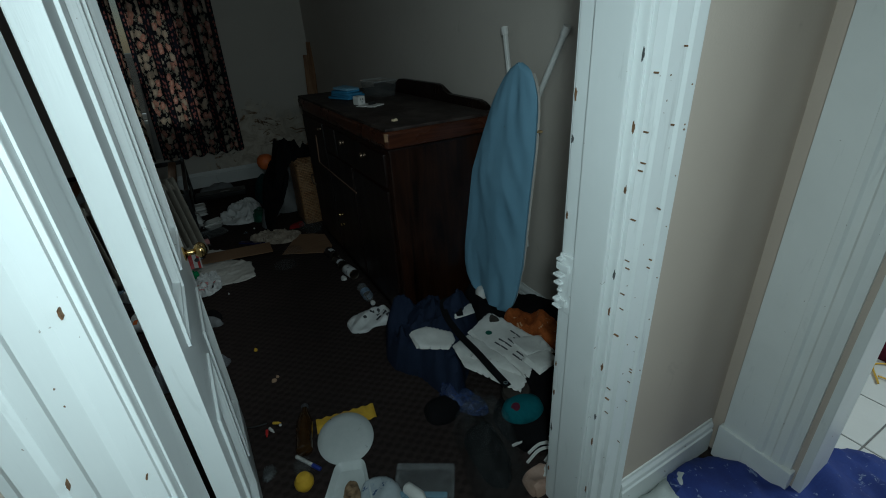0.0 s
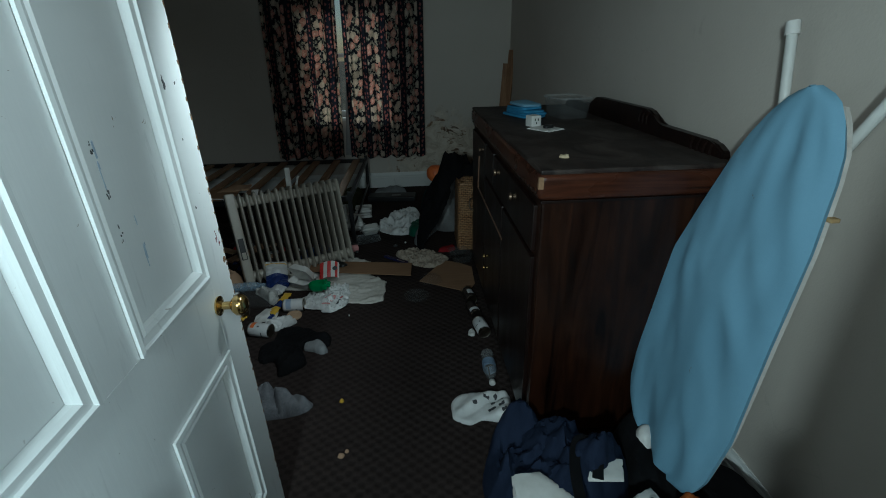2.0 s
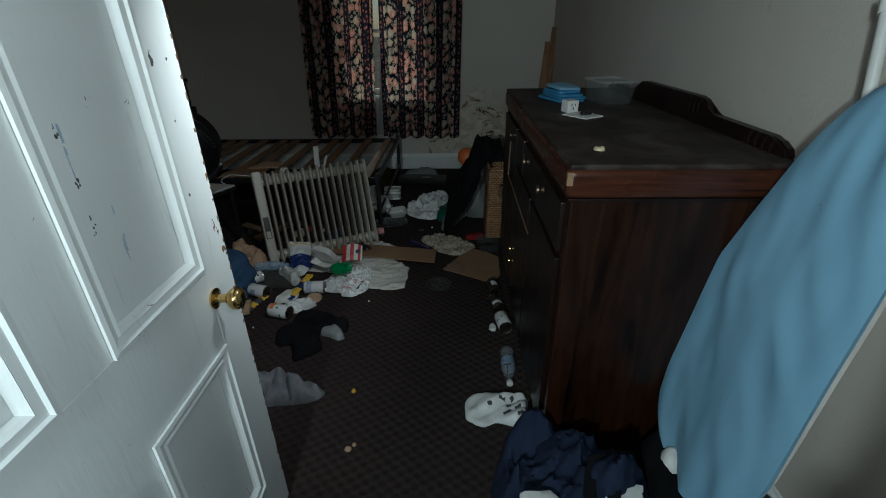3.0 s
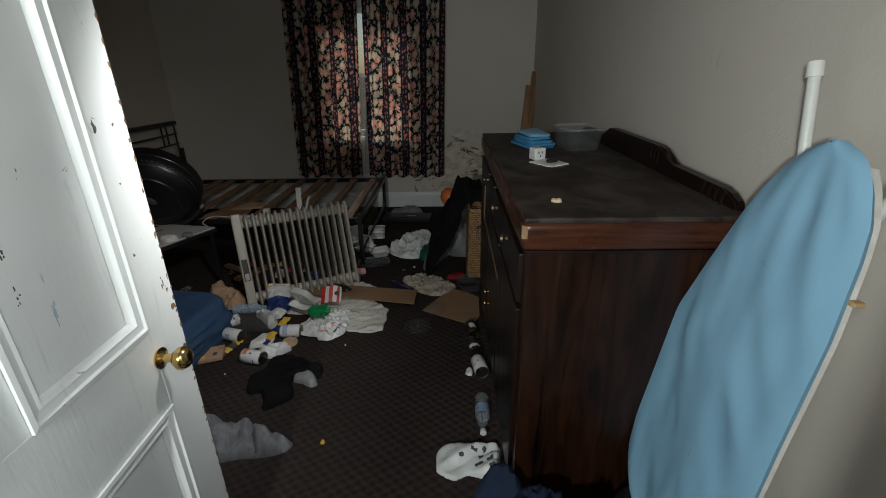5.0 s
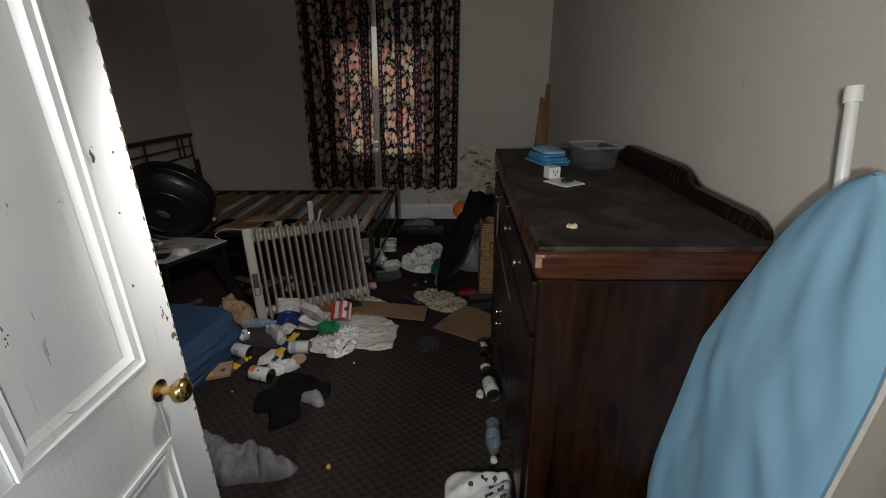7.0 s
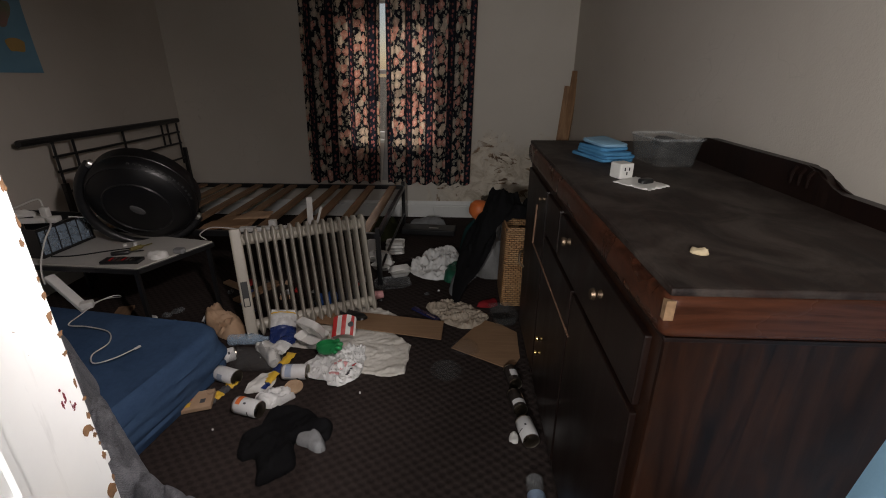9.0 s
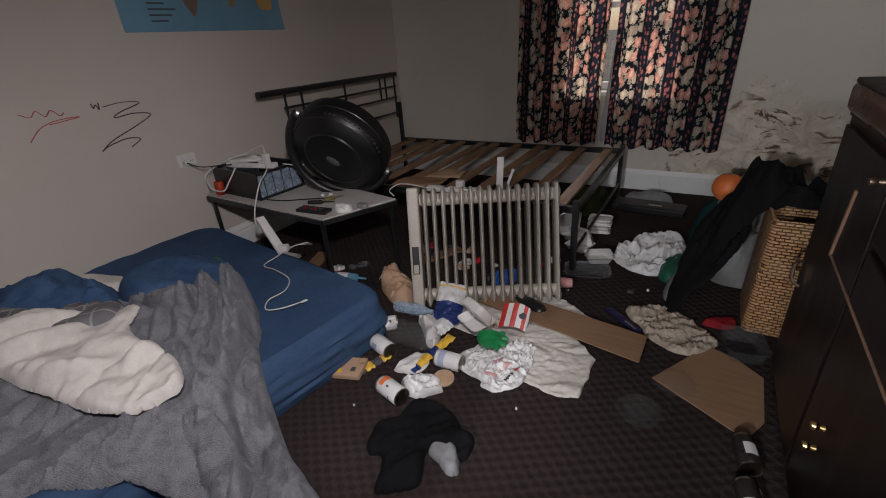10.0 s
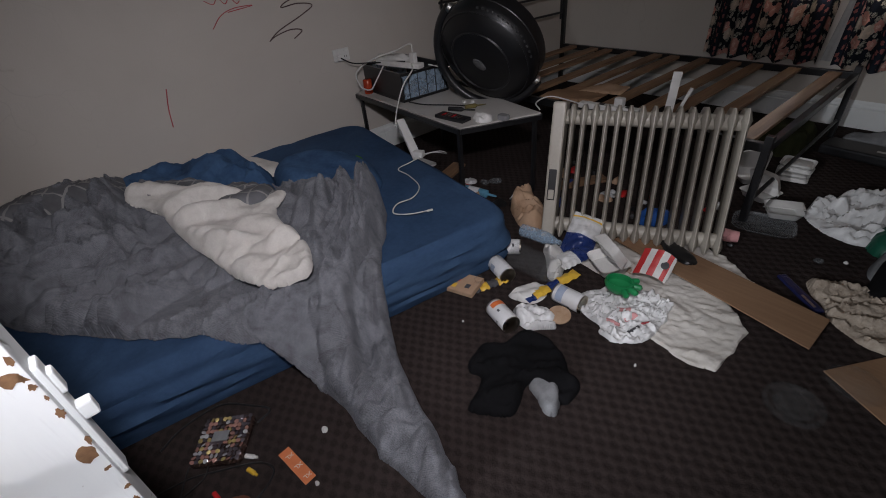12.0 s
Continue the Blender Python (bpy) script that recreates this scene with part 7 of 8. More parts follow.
# ---- along the sideboard ----
can(lying(0.925, 4.075, 0.033, 100), "dark drink can with a pale label lying by the sideboard", body=CANDARK, band=((0.035, 0.045, CANLABEL),), h=0.12)
can(lying(0.928, 3.90, 0.033, 100), "brown drink can lying end to end with others", body=CANDARK, band=((0.02, 0.025, CANLABEL), (0.07, 0.02, BROWNPAPER)), h=0.115)
can(lying(0.930, 3.835, 0.036, -80), "white-labelled tin lying by the sideboard", r=0.036, body=CANLABEL, band=((0.05, 0.008, INK), (0.065, 0.004, INK)), h=0.115)
heap("tissue", [(0.865, 3.75), (0.875, 3.80), (0.905, 3.80), (0.90, 3.745)], 0.03, PAPER, "scrap of tissue beside the tins", "tissue", 71.0, None, 0.009, 16, 0.03, 0, 0.006, 0.02, 0.005)
bottle(lying(0.935, 3.55, 0.032, -92), "crushed clear water bottle lying by the sideboard", 0.032, 0.23, CLEARDIM, WHITEPLASTIC, 0.38, clear("pale blue label film", (0.3, 0.42, 0.6), 0.3, 0.6))
wb = heap("printed_bag", [(0.735, 3.15), (0.735, 3.25), (0.80, 3.285), (0.90, 3.27), (0.985, 3.27), (0.985, 3.16), (0.95, 3.11), (0.87, 3.135), (0.80, 3.115)], 0.03, BAGWHITE,
          "crumpled white paper bag with black lettering", "bag", 73.0, None, 0.008, 10, 0.035, 30, 0.008, 0.03, 0.01, crisp=0.5)
for k, (x, y, w, a) in enumerate(((0.90, 3.165, 0.035, 20), (0.945, 3.185, 0.03, 30), (0.91, 3.20, 0.022, 12), (0.95, 3.145, 0.026, 26), (0.885, 3.225, 0.03, -10), (0.955, 3.225, 0.018, 60), (0.83, 3.20, 0.02, 15), (0.925, 3.235, 0.02, 40))):
    bm = bmesh.new()
    q = Matrix.Translation((x, y, 0)) @ pose(0, 0, 0, 0, 0, a)
    pol = [(q @ Vector(p))[:2] for p in ((-w / 2, -0.006, 0), (w / 2, -0.006, 0), (w / 2, 0.006, 0), (-w / 2, 0.006, 0))]
    drape(bm, [tuple(p) for p in pol], lambda xx, yy: 0.013 + max(0.0, 0.03 * (0.45 + 0.75 * nz(xx * 2.2, yy * 2.2, 75)) + 0.035 * folds(xx, yy, 73.0, 10, 30)), lambda xx, yy: 0, 0.007, 0.002, 0.001)
    part("print_bar", bm, INK, wb)

# ---- the litter in front of the heater ----
heap("towel", [(-0.44, 4.40), (-0.34, 4.60), (-0.12, 4.78), (0.02, 4.86), (0.14, 4.82), (0.30, 4.72), (0.20, 4.60), (0.38, 4.43), (0.375, 4.17), (0.30, 4.15), (0.14, 4.17), (0.02, 4.34)], 0.006, TOWEL,
     "grubby white towel spread under the litter and heater", "towel", 81.0, None, 0.007, 15, 0.011, 20, 0.010, 0.006, 0.003, sharp=True, crisp=1.3)
heap("carrier_bag", [(-0.14, 4.20), (-0.10, 4.30), (0.02, 4.38), (0.13, 4.36), (0.155, 4.22), (0.12, 4.08), (0.03, 4.05), (-0.03, 4.09), (-0.10, 4.11)], 0.012, BAGWHITE,
     "flattened white carrier bag with faded pink print", "bag", 83.0, lambda x, y: 0.012, 0.005, 19, 0.026, 30, 0.024, 0.008, 0.002, crisp=1.6)
for k, (x, y, w, l, a, mat) in enumerate(((0.02, 4.21, 0.05, 0.022, 20, PINK), (0.06, 4.19, 0.05, 0.018, 70, PINK), (0.10, 4.14, 0.05, 0.012, 70, INK), (0.115, 4.20, 0.04, 0.010, 70, REDMARK), (0.03, 4.12, 0.05, 0.014, 25, PINK))):
    bm = bmesh.new()
    q = Matrix.Translation((x, y, 0)) @ pose(0, 0, 0, 0, 0, a)
    pol = [tuple((q @ Vector(p))[:2]) for p in ((-w / 2, -l / 2, 0), (w / 2, -l / 2, 0), (w / 2, l / 2, 0), (-w / 2, l / 2, 0))]
    drape(bm, pol, lambda xx, yy: 0.019 + max(0.0, 0.012 * (0.45 + 0.75 * nz(xx * 2.2, yy * 2.2, 85)) + 0.026 * folds(xx, yy, 83.0, 19, 30)), lambda xx, yy: 0, 0.007, 0.002, 0.001)
    part("print_bar", bm, mat, bpy.data.objects["carrier_bag.001"])


def cardboard(poly, z, tilt, label):
    bm = bmesh.new()
    prism(bm, poly, 0, 0.005, Matrix.Translation((0, 0, z)))
    bmesh.ops.bevel(bm, geom=bm.edges[:], offset=0.001, segments=1, affect='EDGES')
    return single("cardboard", bm, CARD, label, "cardboard", smooth=False)


cardboard([(-0.262, 4.60), (-0.225, 4.765), (0.555, 4.640), (0.548, 4.443)], 0.030, 0, "long strip of brown cardboard lying over the towel")
cardboard([(0.605, 4.405), (0.79, 4.715), (0.90, 4.66), (0.985, 4.58), (0.975, 4.33), (0.92, 4.222)], 0.004, 0, "brown cardboard sheet by the sideboard")
pouch = heap("black_pouch", [(-0.10, 4.72), (-0.06, 4.75), (0.06, 4.70), (0.09, 4.65), (0.05, 4.62), (-0.05, 4.66)], 0.012, BLACKPLASTIC, "flat black plastic pouch on the cardboard", "pouch", 85.0, lambda x, y: 0.035, 0.010, 14, 0.015, 0, 0.006, 0.012, 0.004)

# white open box
fb = foam_box(Matrix.Translation((-0.165, 4.40, 0.03)) @ pose(0, 0, 0, 6, 0, -30), "open white foam lunch box on the towel", 0.16, 0.13, 0.045, 118, "")
# red and white striped food bag
kb = thing("striped_food_bag", Matrix.Translation((-0.005, 4.455, 0.035)) @ pose(0, 0, 0, 0, 0, 8), "red and white striped paper food bag", "food bag")
bm = bmesh.new()


def bagskin(u, v):
    x, y = (u - 0.5) * 0.125, (v - 0.5) * 0.13
    return (x + 0.01 * v, y * 0.55, 0.012 + 0.085 * v + 0.006 * folds(x, y, 3.0, 18, 10) + 0.02 * (1 - (2 * u - 1) ** 2))


sheet(bm, bagskin, 15, 10, 0.002)
uvl = bm.loops.layers.uv.verify()
for f in bm.faces:
    u = sum(lp[uvl].uv[0] for lp in f.loops) / len(f.loops)
    f.material_index = 1 if int(u * 5) % 2 == 0 and u < 0.95 else 0
part("front", bm, [PAPER, REDWRAP], kb, "", True)
bm = bmesh.new()
sheet(bm, lambda u, v: Vector(bagskin(u, v)) * 0.96 + Vector((0.004, 0.035 * (1 - v), -0.006)), 15, 10, 0.002)
part("back", bm, PAPER, kb, "", True)
bm = bmesh.new()
bmv = Vector(bagskin(0.80, 0.55))
lathe(bm, [(0.0, 0.0), (0.016, 0.0), (0.016, 0.001), (0.0, 0.001)], 16, Matrix.Translation(bmv + Vector((0, -0.004, 0.003))) @ pose(0, 0, 0, 42, 0, 0))
part("emblem", bm, INK, kb)

# green plastic hand-shaped scoop
gs = thing("green_scoop", Matrix.Translation((-0.045, 4.275, 0.045)) @ pose(0, 0, 0, 0, 0, 10), "bright green plastic paw-shaped bowl", "toy")
bm = bmesh.new()
lathe(bm, [(0.0, 0.0), (0.03, 0.002), (0.048, 0.016), (0.055, 0.038), (0.050, 0.055), (0.047, 0.053), (0.045, 0.030), (0.0, 0.012)], 24)
bmesh.ops.scale(bm, vec=(1.05, 0.85, 1.0), verts=bm.verts)
part("bowl", bm, GREEN, gs, "", True)
for a in (-50, -18, 14, 46):
    bm = bmesh.new()
    c, s = math.cos(radians(a)), math.sin(radians(a))
    tube(bm, [(0.044 * c, 0.040 * s, 0.036), (0.062 * c, 0.060 * s, 0.038), (0.078 * c, 0.074 * s, 0.036), (0.084 * c, 0.078 * s, 0.034)], [0.013, 0.013, 0.012, 0.004], 10)
    part("finger", bm, GREEN, gs, "", True)

packet(Matrix.Translation((-0.375, 4.50, 0.02)) @ pose(0, 0, 0, 38, 10, 20), "blue and white chips packet standing crushed", 0.14, 0.24, 0.085, WHITEWRAP, 3.0, "chips packet", ((0.0, 0.52, NAVYWRAP), (0.88, 0.94, YELLOW)))
packet(Matrix.Translation((-0.31, 4.36, 0.015)) @ pose(0, 0, 0, 0, 0, -10), "lower half of a navy and white snack packet", 0.10, 0.20, 0.05, NAVYWRAP, 5.0, "chips packet", ((0.0, 0.45, WHITEWRAP),))
packet(Matrix.Translation((-0.265, 4.145, 0.015)) @ pose(0, 0, 0, 4, 0, -12), "yellow and navy snack wrapper on the litter", 0.05, 0.27, 0.022, NAVYWRAP, 7.0, "wrapper", ((0.62, 1.0, YELLOW), (0.15, 0.42, YELLOW)))
packet(Matrix.Translation((-0.475, 3.985, 0.0)) @ pose(0, 0, 0, 0, 0, -18), "yellow and black snack wrapper on the carpet", 0.05, 0.17, 0.022, INK, 8.0, "wrapper", ((0.70, 1.0, YELLOW), (0.2, 0.45, YELLOW)))
can(lying(-0.345, 3.878, 0.038, -14), "white tin with orange print lying on its side", r=0.038, h=0.125, band=((0.015, 0.022, ORANGE), (0.055, 0.012, INK), (0.08, 0.006, INK)))
can(lying(-0.225, 4.115, 0.038, 3, 40), "white tin with blue print lying on the wrappers", r=0.038, h=0.125, band=((0.02, 0.03, surf("pale blue print", (0.28, 0.34, 0.45), (0.4, 0.45, 0.55), 20)), (0.075, 0.010, INK)))
can(lying(-0.615, 4.20, 0.036, 40), "white tin with red print lying by the mattress", r=0.036, h=0.10, band=((0.02, 0.015, ORANGE), (0.06, 0.010, INK)))
can(lying(-0.545, 4.095, 0.038, -18, 90), "pale tin lying inside a clear jar of litter", r=0.038, h=0.12, band=((0.03, 0.03, surf("grey-blue print", (0.22, 0.26, 0.33), (0.36, 0.40, 0.46), 20)),))
can(lying(-0.60, 4.05, 0.030, 70, 10), "small brown tin standing in the litter", r=0.030, h=0.07, body=BROWNPAPER, band=((0.02, 0.02, INK),))
cj = thing("clear_jar", lying(-0.50, 4.17, 0.062, 5), "large clear plastic jar lying in the litter", "jar")
bm = bmesh.new()
lathe(bm, [(0.0, 0.0), (0.05, 0.0), (0.060, 0.010), (0.062, 0.03), (0.058, 0.08), (0.062, 0.13), (0.060, 0.19), (0.045, 0.215), (0.042, 0.235), (0.040, 0.235), (0.042, 0.21), (0.057, 0.18)], 24, None, False)
part("shell", bm, CLEAR, cj, "", True)
bottle(lying(-0.64, 4.385, 0.032, 8), "clear blue-tinted water bottle behind the mattress corner", 0.032, 0.23, clear("bluish clear plastic", (0.45, 0.6, 0.75), 0.1, 0.35), None, 0.4)
heap("paper_bag", [(-0.90, 4.60), (-0.86, 4.70), (-0.72, 4.66), (-0.60, 4.50), (-0.63, 4.44), (-0.74, 4.46)], 0.09, BROWNPAPER, "torn brown paper bag beside the heater", "paper bag", 91.0, None, 0.009, 9, 0.07, 60, 0.008, 0.04, 0.02, crisp=1.0)
heap("foil_wrapper", [(-0.30, 3.95), (-0.25, 4.03), (-0.16, 4.02), (-0.12, 3.97), (-0.19, 3.90), (-0.26, 3.91)], 0.035, WHITEWRAP, "crumpled white and red foil wrapper", "wrapper", 92.0, None, 0.006, 18, 0.04, 30, 0.012, 0.02, 0.008, crisp=0.7)
heap("tissue", [(-0.48, 4.36), (-0.42, 4.40), (-0.36, 4.36), (-0.28, 4.22), (-0.33, 4.20), (-0.40, 4.28)], 0.05, PAPER, "long twist of white tissue in the litter", "tissue", 93.0, None, 0.010, 14, 0.04, 60, 0.008, 0.02, 0.01)
heap("tissue", [(-0.37, 4.00), (-0.36, 4.12), (-0.28, 4.14), (-0.26, 4.03)], 0.02, PAPER, "flat white napkin in the litter", "tissue", 94.0, None, 0.010, 12, 0.02, 60, 0.008, 0.015, 0.006)
bm = bmesh.new()
lathe(bm, [(0.0, 0.0), (0.042, 0.0), (0.044, 0.003), (0.044, 0.008), (0.0, 0.012)], 20)
single("pie_crust", bm, surf("pale brown crust", (0.35, 0.22, 0.13), (0.5, 0.36, 0.24), 20, 0.9), "round brown scrap of food packaging", "food scrap", m=Matrix.Translation((-0.145, 4.035, 0.01)) @ pose(0, 0, 0, 8, 5, 0))
ob2 = thing("snack_box", Matrix.Translation((-0.545, 3.905, 0.012)) @ pose(0, 0, 0, 5, -4, 15), "flattened brown and red snack carton by the mattress", "carton")
bm = bmesh.new()
box(bm, -0.07, -0.055, 0, 0.07, 0.055, 0.022, 0.003)
cart = part("carton", bm, BROWNPAPER, ob2)
for x, y, w, mat in ((-0.035, 0.012, 0.03, RED), (0.03, -0.015, 0.022, INK), (-0.03, -0.028, 0.02, YELLOW)):
    bm = bmesh.new()
    box(bm, x - w / 2, y - 0.012, 0.0218, x + w / 2, y + 0.012, 0.0232)
    part("print_patch", bm, mat, cart)
jar2 = thing("glass_jar", Matrix.Translation((-0.50, 3.95, 0.0)), "small glass jar beside the snack carton", "jar")
bm = bmesh.new()
lathe(bm, [(0.018, 0.0), (0.022, 0.004), (0.022, 0.04), (0.018, 0.046), (0.020, 0.052), (0.017, 0.05), (0.019, 0.01)], 16, None, False)
part("glass", bm, CLEAR, jar2, "", True)

# clear lids near the sideboard
tray_c = thing("ribbed_tray", Matrix.Translation((0.585, 4.20, 0)), "round clear plastic tray with a ribbed rim", "tray")
bm = bmesh.new()
n = 72
rings = []
for r, z, rib in ((0.050, 0.002, 0), (0.056, 0.004, 0), (0.066, 0.018, 0.0025), (0.070, 0.020, 0.003), (0.076, 0.018, 0.0025), (0.080, 0.010, 0)):
    rings.append([Vector(((r + rib * (k % 2)) * math.cos(2 * math.pi * k / n), (r + rib * (k % 2)) * math.sin(2 * math.pi * k / n), z + rib * (k % 2))) for k in range(n)])
ring_skin(bm, rings, True, False)
part("rim", bm, CLEAR, tray_c)
bm = bmesh.new()
lathe(bm, [(0.0, 0.002), (0.050, 0.002), (0.051, 0.003), (0.0, 0.0035)], 36)
part("base", bm, CLEAR, tray_c, "", True)
dome = thing("dome_lid", Matrix.Translation((0.685, 4.40, 0.010)) @ pose(0, 0, 0, -6, 4, 0), "clear plastic dome lid lying on the cardboard", "lid")
bm = bmesh.new()
lathe(bm, [(0.078, 0.0), (0.080, 0.003), (0.074, 0.006), (0.066, 0.024), (0.048, 0.038), (0.018, 0.043), (0.0, 0.044)], 32, None, False)
part("shell", bm, CLEAR, dome, "", True)

# clothes on the carpet
heap("black_trousers", [(-0.235, 3.64), (-0.25, 3.72), (-0.20, 3.78), (-0.19, 3.88), (-0.10, 3.91), (0.0, 3.88), (0.05, 3.84), (0.10, 3.82), (0.115, 3.74), (0.07, 3.70), (0.015, 3.735), (-0.02, 3.70), (0.0, 3.64), (0.02, 3.575), (-0.04, 3.52), (-0.095, 3.495), (-0.12, 3.56), (-0.155, 3.615), (-0.20, 3.60)], 0.045, BLACKCLOTH,
     "crumpled black trousers dropped on the carpet", "clothing", 101.0, None, 0.009, 9, 0.035, 60, 0.006, 0.03, 0.014, crisp=0.8)
# grey lining that shows in the crotch of the trousers
heap("grey_sock", [(-0.02, 3.70), (-0.01, 3.76), (0.04, 3.775), (0.09, 3.73), (0.115, 3.675), (0.085, 3.655), (0.035, 3.68)], 0.03, GREYCLOTH, "grey lining showing in the crotch of the black trousers", "sock", 102.0, None, 0.009, 9, 0.02, 60, 0.004, 0.02, 0.012)

# ---- in the doorway ----
plate = thing("plate", Matrix.Translation((0.470, 2.475, 0.012)) @ pose(0, 0, 0, 4, -3, 0), "dirty white oval plate upside down on the carpet", "plate")
bm = bmesh.new()
lathe(bm, [(0.0, 0.016), (0.075, 0.016), (0.085, 0.014), (0.108, 0.006), (0.113, 0.0), (0.110, -0.002), (0.08, 0.006), (0.0, 0.008)], 40)
bmesh.ops.scale(bm, vec=(1.0, 1.12, 1.0), verts=bm.verts)
part("dish", bm, CHINA, plate, "", True)
packet(Matrix.Translation((0.505, 2.575, 0.0)) @ pose(0, 0, 0, 0, 0, 80), "flat yellow wrapper under the plate", 0.085, 0.25, 0.012, YELLOW, 11.0)
bottle(lying(0.305, 2.475, 0.034, 76), "brown glass beer bottle lying empty", 0.034, 0.25, TORTOISE, INK, 0.38)
bm = bmesh.new()
lathe(bm, [(0.0, 0.0), (0.024, 0.006), (0.034, 0.024), (0.035, 0.040), (0.024, 0.060), (0.0, 0.066)], 20)
single("yellow_ball", bm, surf("yellow rubber", (0.55, 0.33, 0.02), (0.66, 0.42, 0.04), 14, 0.5), "small yellow ball on the carpet", "ball", m=Matrix.Translation((0.272, 2.345, 0)))
bm = bmesh.new()
lathe(bm, [(0.0, 0.0), (0.028, 0.01), (0.034, 0.03), (0.030, 0.05), (0.0, 0.062)], 18)
single("clear_bauble", bm, CLEAR, "small clear plastic ball beside the yellow one", "ball", m=Matrix.Translation((0.282, 2.415, 0)))
mk2 = thing("marker_pen", lying(0.272, 2.495, 0.008, -58), "white marker pen with a blue cap", "pen")
bm = bmesh.new()
lathe(bm, [(0.006, 0.0), (0.0075, 0.002), (0.0075, 0.085), (0.006, 0.088)], 12)
part("barrel", bm, WHITEPLASTIC, mk2, "", True)
bm = bmesh.new()
lathe(bm, [(0.006, 0.086), (0.0085, 0.088), (0.0085, 0.125), (0.007, 0.128)], 12)
part("cap", bm, surf("blue cap plastic", (0.02, 0.03, 0.20), (0.03, 0.05, 0.28), 9, 0.4), mk2, "", True)
heap("torn_film", [(0.135, 2.46), (0.15, 2.51), (0.185, 2.51), (0.19, 2.47), (0.16, 2.445)], 0.018, CLEARDIM, "torn scrap of clear wrapper on the carpet", "wrapper", 111.0, None, 0.008, 16, 0.02, 0, 0.006, 0.015, 0.003)
bowl_t = thing("takeaway_tray", Matrix.Translation((0.405, 2.235, 0)) @ pose(0, 0, 0, 0, 0, -22), "white takeaway tray with dried food scraps", "tray")
bm = bmesh.new()
ring_skin(bm, [[Vector((p.x * (0.55 + 0.45 * (0.11 - p.y) / 0.22), p.y, p.z)) for p in rounded(0.19, 0.22, 0.03, z, f)] for z, f in ((0.002, 0.8), (0.004, 0.85), (0.034, 1.0), (0.036, 1.03), (0.033, 0.97), (0.008, 0.82))])
part("dish", bm, CHINA, bowl_t, "", True)
heap("food_scraps", [(0.37, 2.20), (0.40, 2.26), (0.44, 2.26), (0.43, 2.19), (0.40, 2.16)], 0.03, surf("dried food", (0.10, 0.06, 0.03), (0.30, 0.20, 0.11), 40, 0.8), "dried food scraps in the tray", "food scrap", 113.0, lambda x, y: 0.010, 0.007, 30, 0.05, 0, 0.01, 0.015, 0.004)
heap("checked_cloth", [(0.43, 2.12), (0.44, 2.22), (0.52, 2.24), (0.57, 2.17), (0.54, 2.08)], 0.05, surf("blue and white check", (0.30, 0.34, 0.37), (0.42, 0.45, 0.47), 12, 0.9, 0, 0.3, 90, spots=(0.05, 0.08, 0.16), spot_scale=20, spot_cut=0.60), "blue and white checked tea towel", "towel", 114.0, None, 0.012, 9, 0.03, 40, 0.008, 0.03, 0.01)
bottle(Matrix.Translation((0.585, 2.135, 0.022)) @ pose(0, 0, 0, 82, 0, 20), "small white glue bottle with a yellow cap", 0.022, 0.11, WHITEPLASTIC, YELLOW, 0.4)
frm = thing("clear_sleeve", Matrix.Translation((0.655, 2.125, 0.0)) @ pose(0, 0, 0, 0, 0, -32), "clear plastic sleeve edged in blue", "plastic sleeve")
bm = bmesh.new()
box(bm, -0.11, -0.07, 0, 0.11, 0.07, 0.028, 0.01, 3)
part("sleeve", bm, CLEARDIM, frm)
bm = bmesh.new()
box(bm, -0.085, -0.066, 0.008, 0.085, -0.045, 0.024, 0.004)
part("blue_insert", bm, surf("pale blue card", (0.10, 0.24, 0.34), (0.16, 0.32, 0.42), 9), frm)
cb2 = thing("clear_bag", pose(0, 0, 0), "large clear plastic bag slumped on the floor", "bag")
bm = bmesh.new()
drape(bm, smooth_poly([(0.86, 2.26), (0.94, 2.32), (1.04, 2.28), (1.06, 2.16), (1.00, 1.98), (0.95, 1.90), (0.82, 1.88), (0.78, 1.98), (0.82, 2.12)], 0.01, 5), FLOOR, lambda x, y: max(0.0, 0.13 + 0.05 * nz(x * 5, y * 5, 3) + 0.10 * folds(x, y, 7, 9, 60) + 0.04 * folds(x, y, 11, 22, 110)), 0.009, 0.08, 0.02)
part("film", bm, clear("bag film", (0.25, 0.27, 0.27), 0.05, 0.07), cb2, "", True)
heap("dark_contents", [(0.87, 2.20), (0.95, 2.24), (1.01, 2.18), (0.97, 2.02), (0.90, 1.95), (0.85, 2.02)], 0.06, BLACKCLOTH, "dark clothes inside the clear bag", "clothing", 116.0, None, 0.016, 7, 0.04, 40, 0.008, 0.05, 0.02)
sl = thing("slipper", Matrix.Translation((1.12, 2.145, 0.075)) @ pose(0, 0, 0, 8, -6, -20), "teal felt slipper with a dark brown lining and red tag", "slipper")
bm = bmesh.new()
lathe(bm, [(0.0, 0.0), (0.07, 0.004), (0.082, 0.02), (0.074, 0.05), (0.05, 0.066), (0.0, 0.07)], 28)
bmesh.ops.scale(bm, vec=(1.05, 0.78, 1.0), verts=bm.verts)
part("upper", bm, TEAL, sl, "", True)
bm = bmesh.new()
lathe(bm, [(0.0, 0.0), (0.05, 0.004), (0.062, 0.02), (0.055, 0.045), (0.0, 0.06)], 24, Matrix.Translation((0.0, 0.075, 0.012)))
part("heel_lining", bm, BROWNCLOTH, sl, "dark brown felt", True)
bm = bmesh.new()
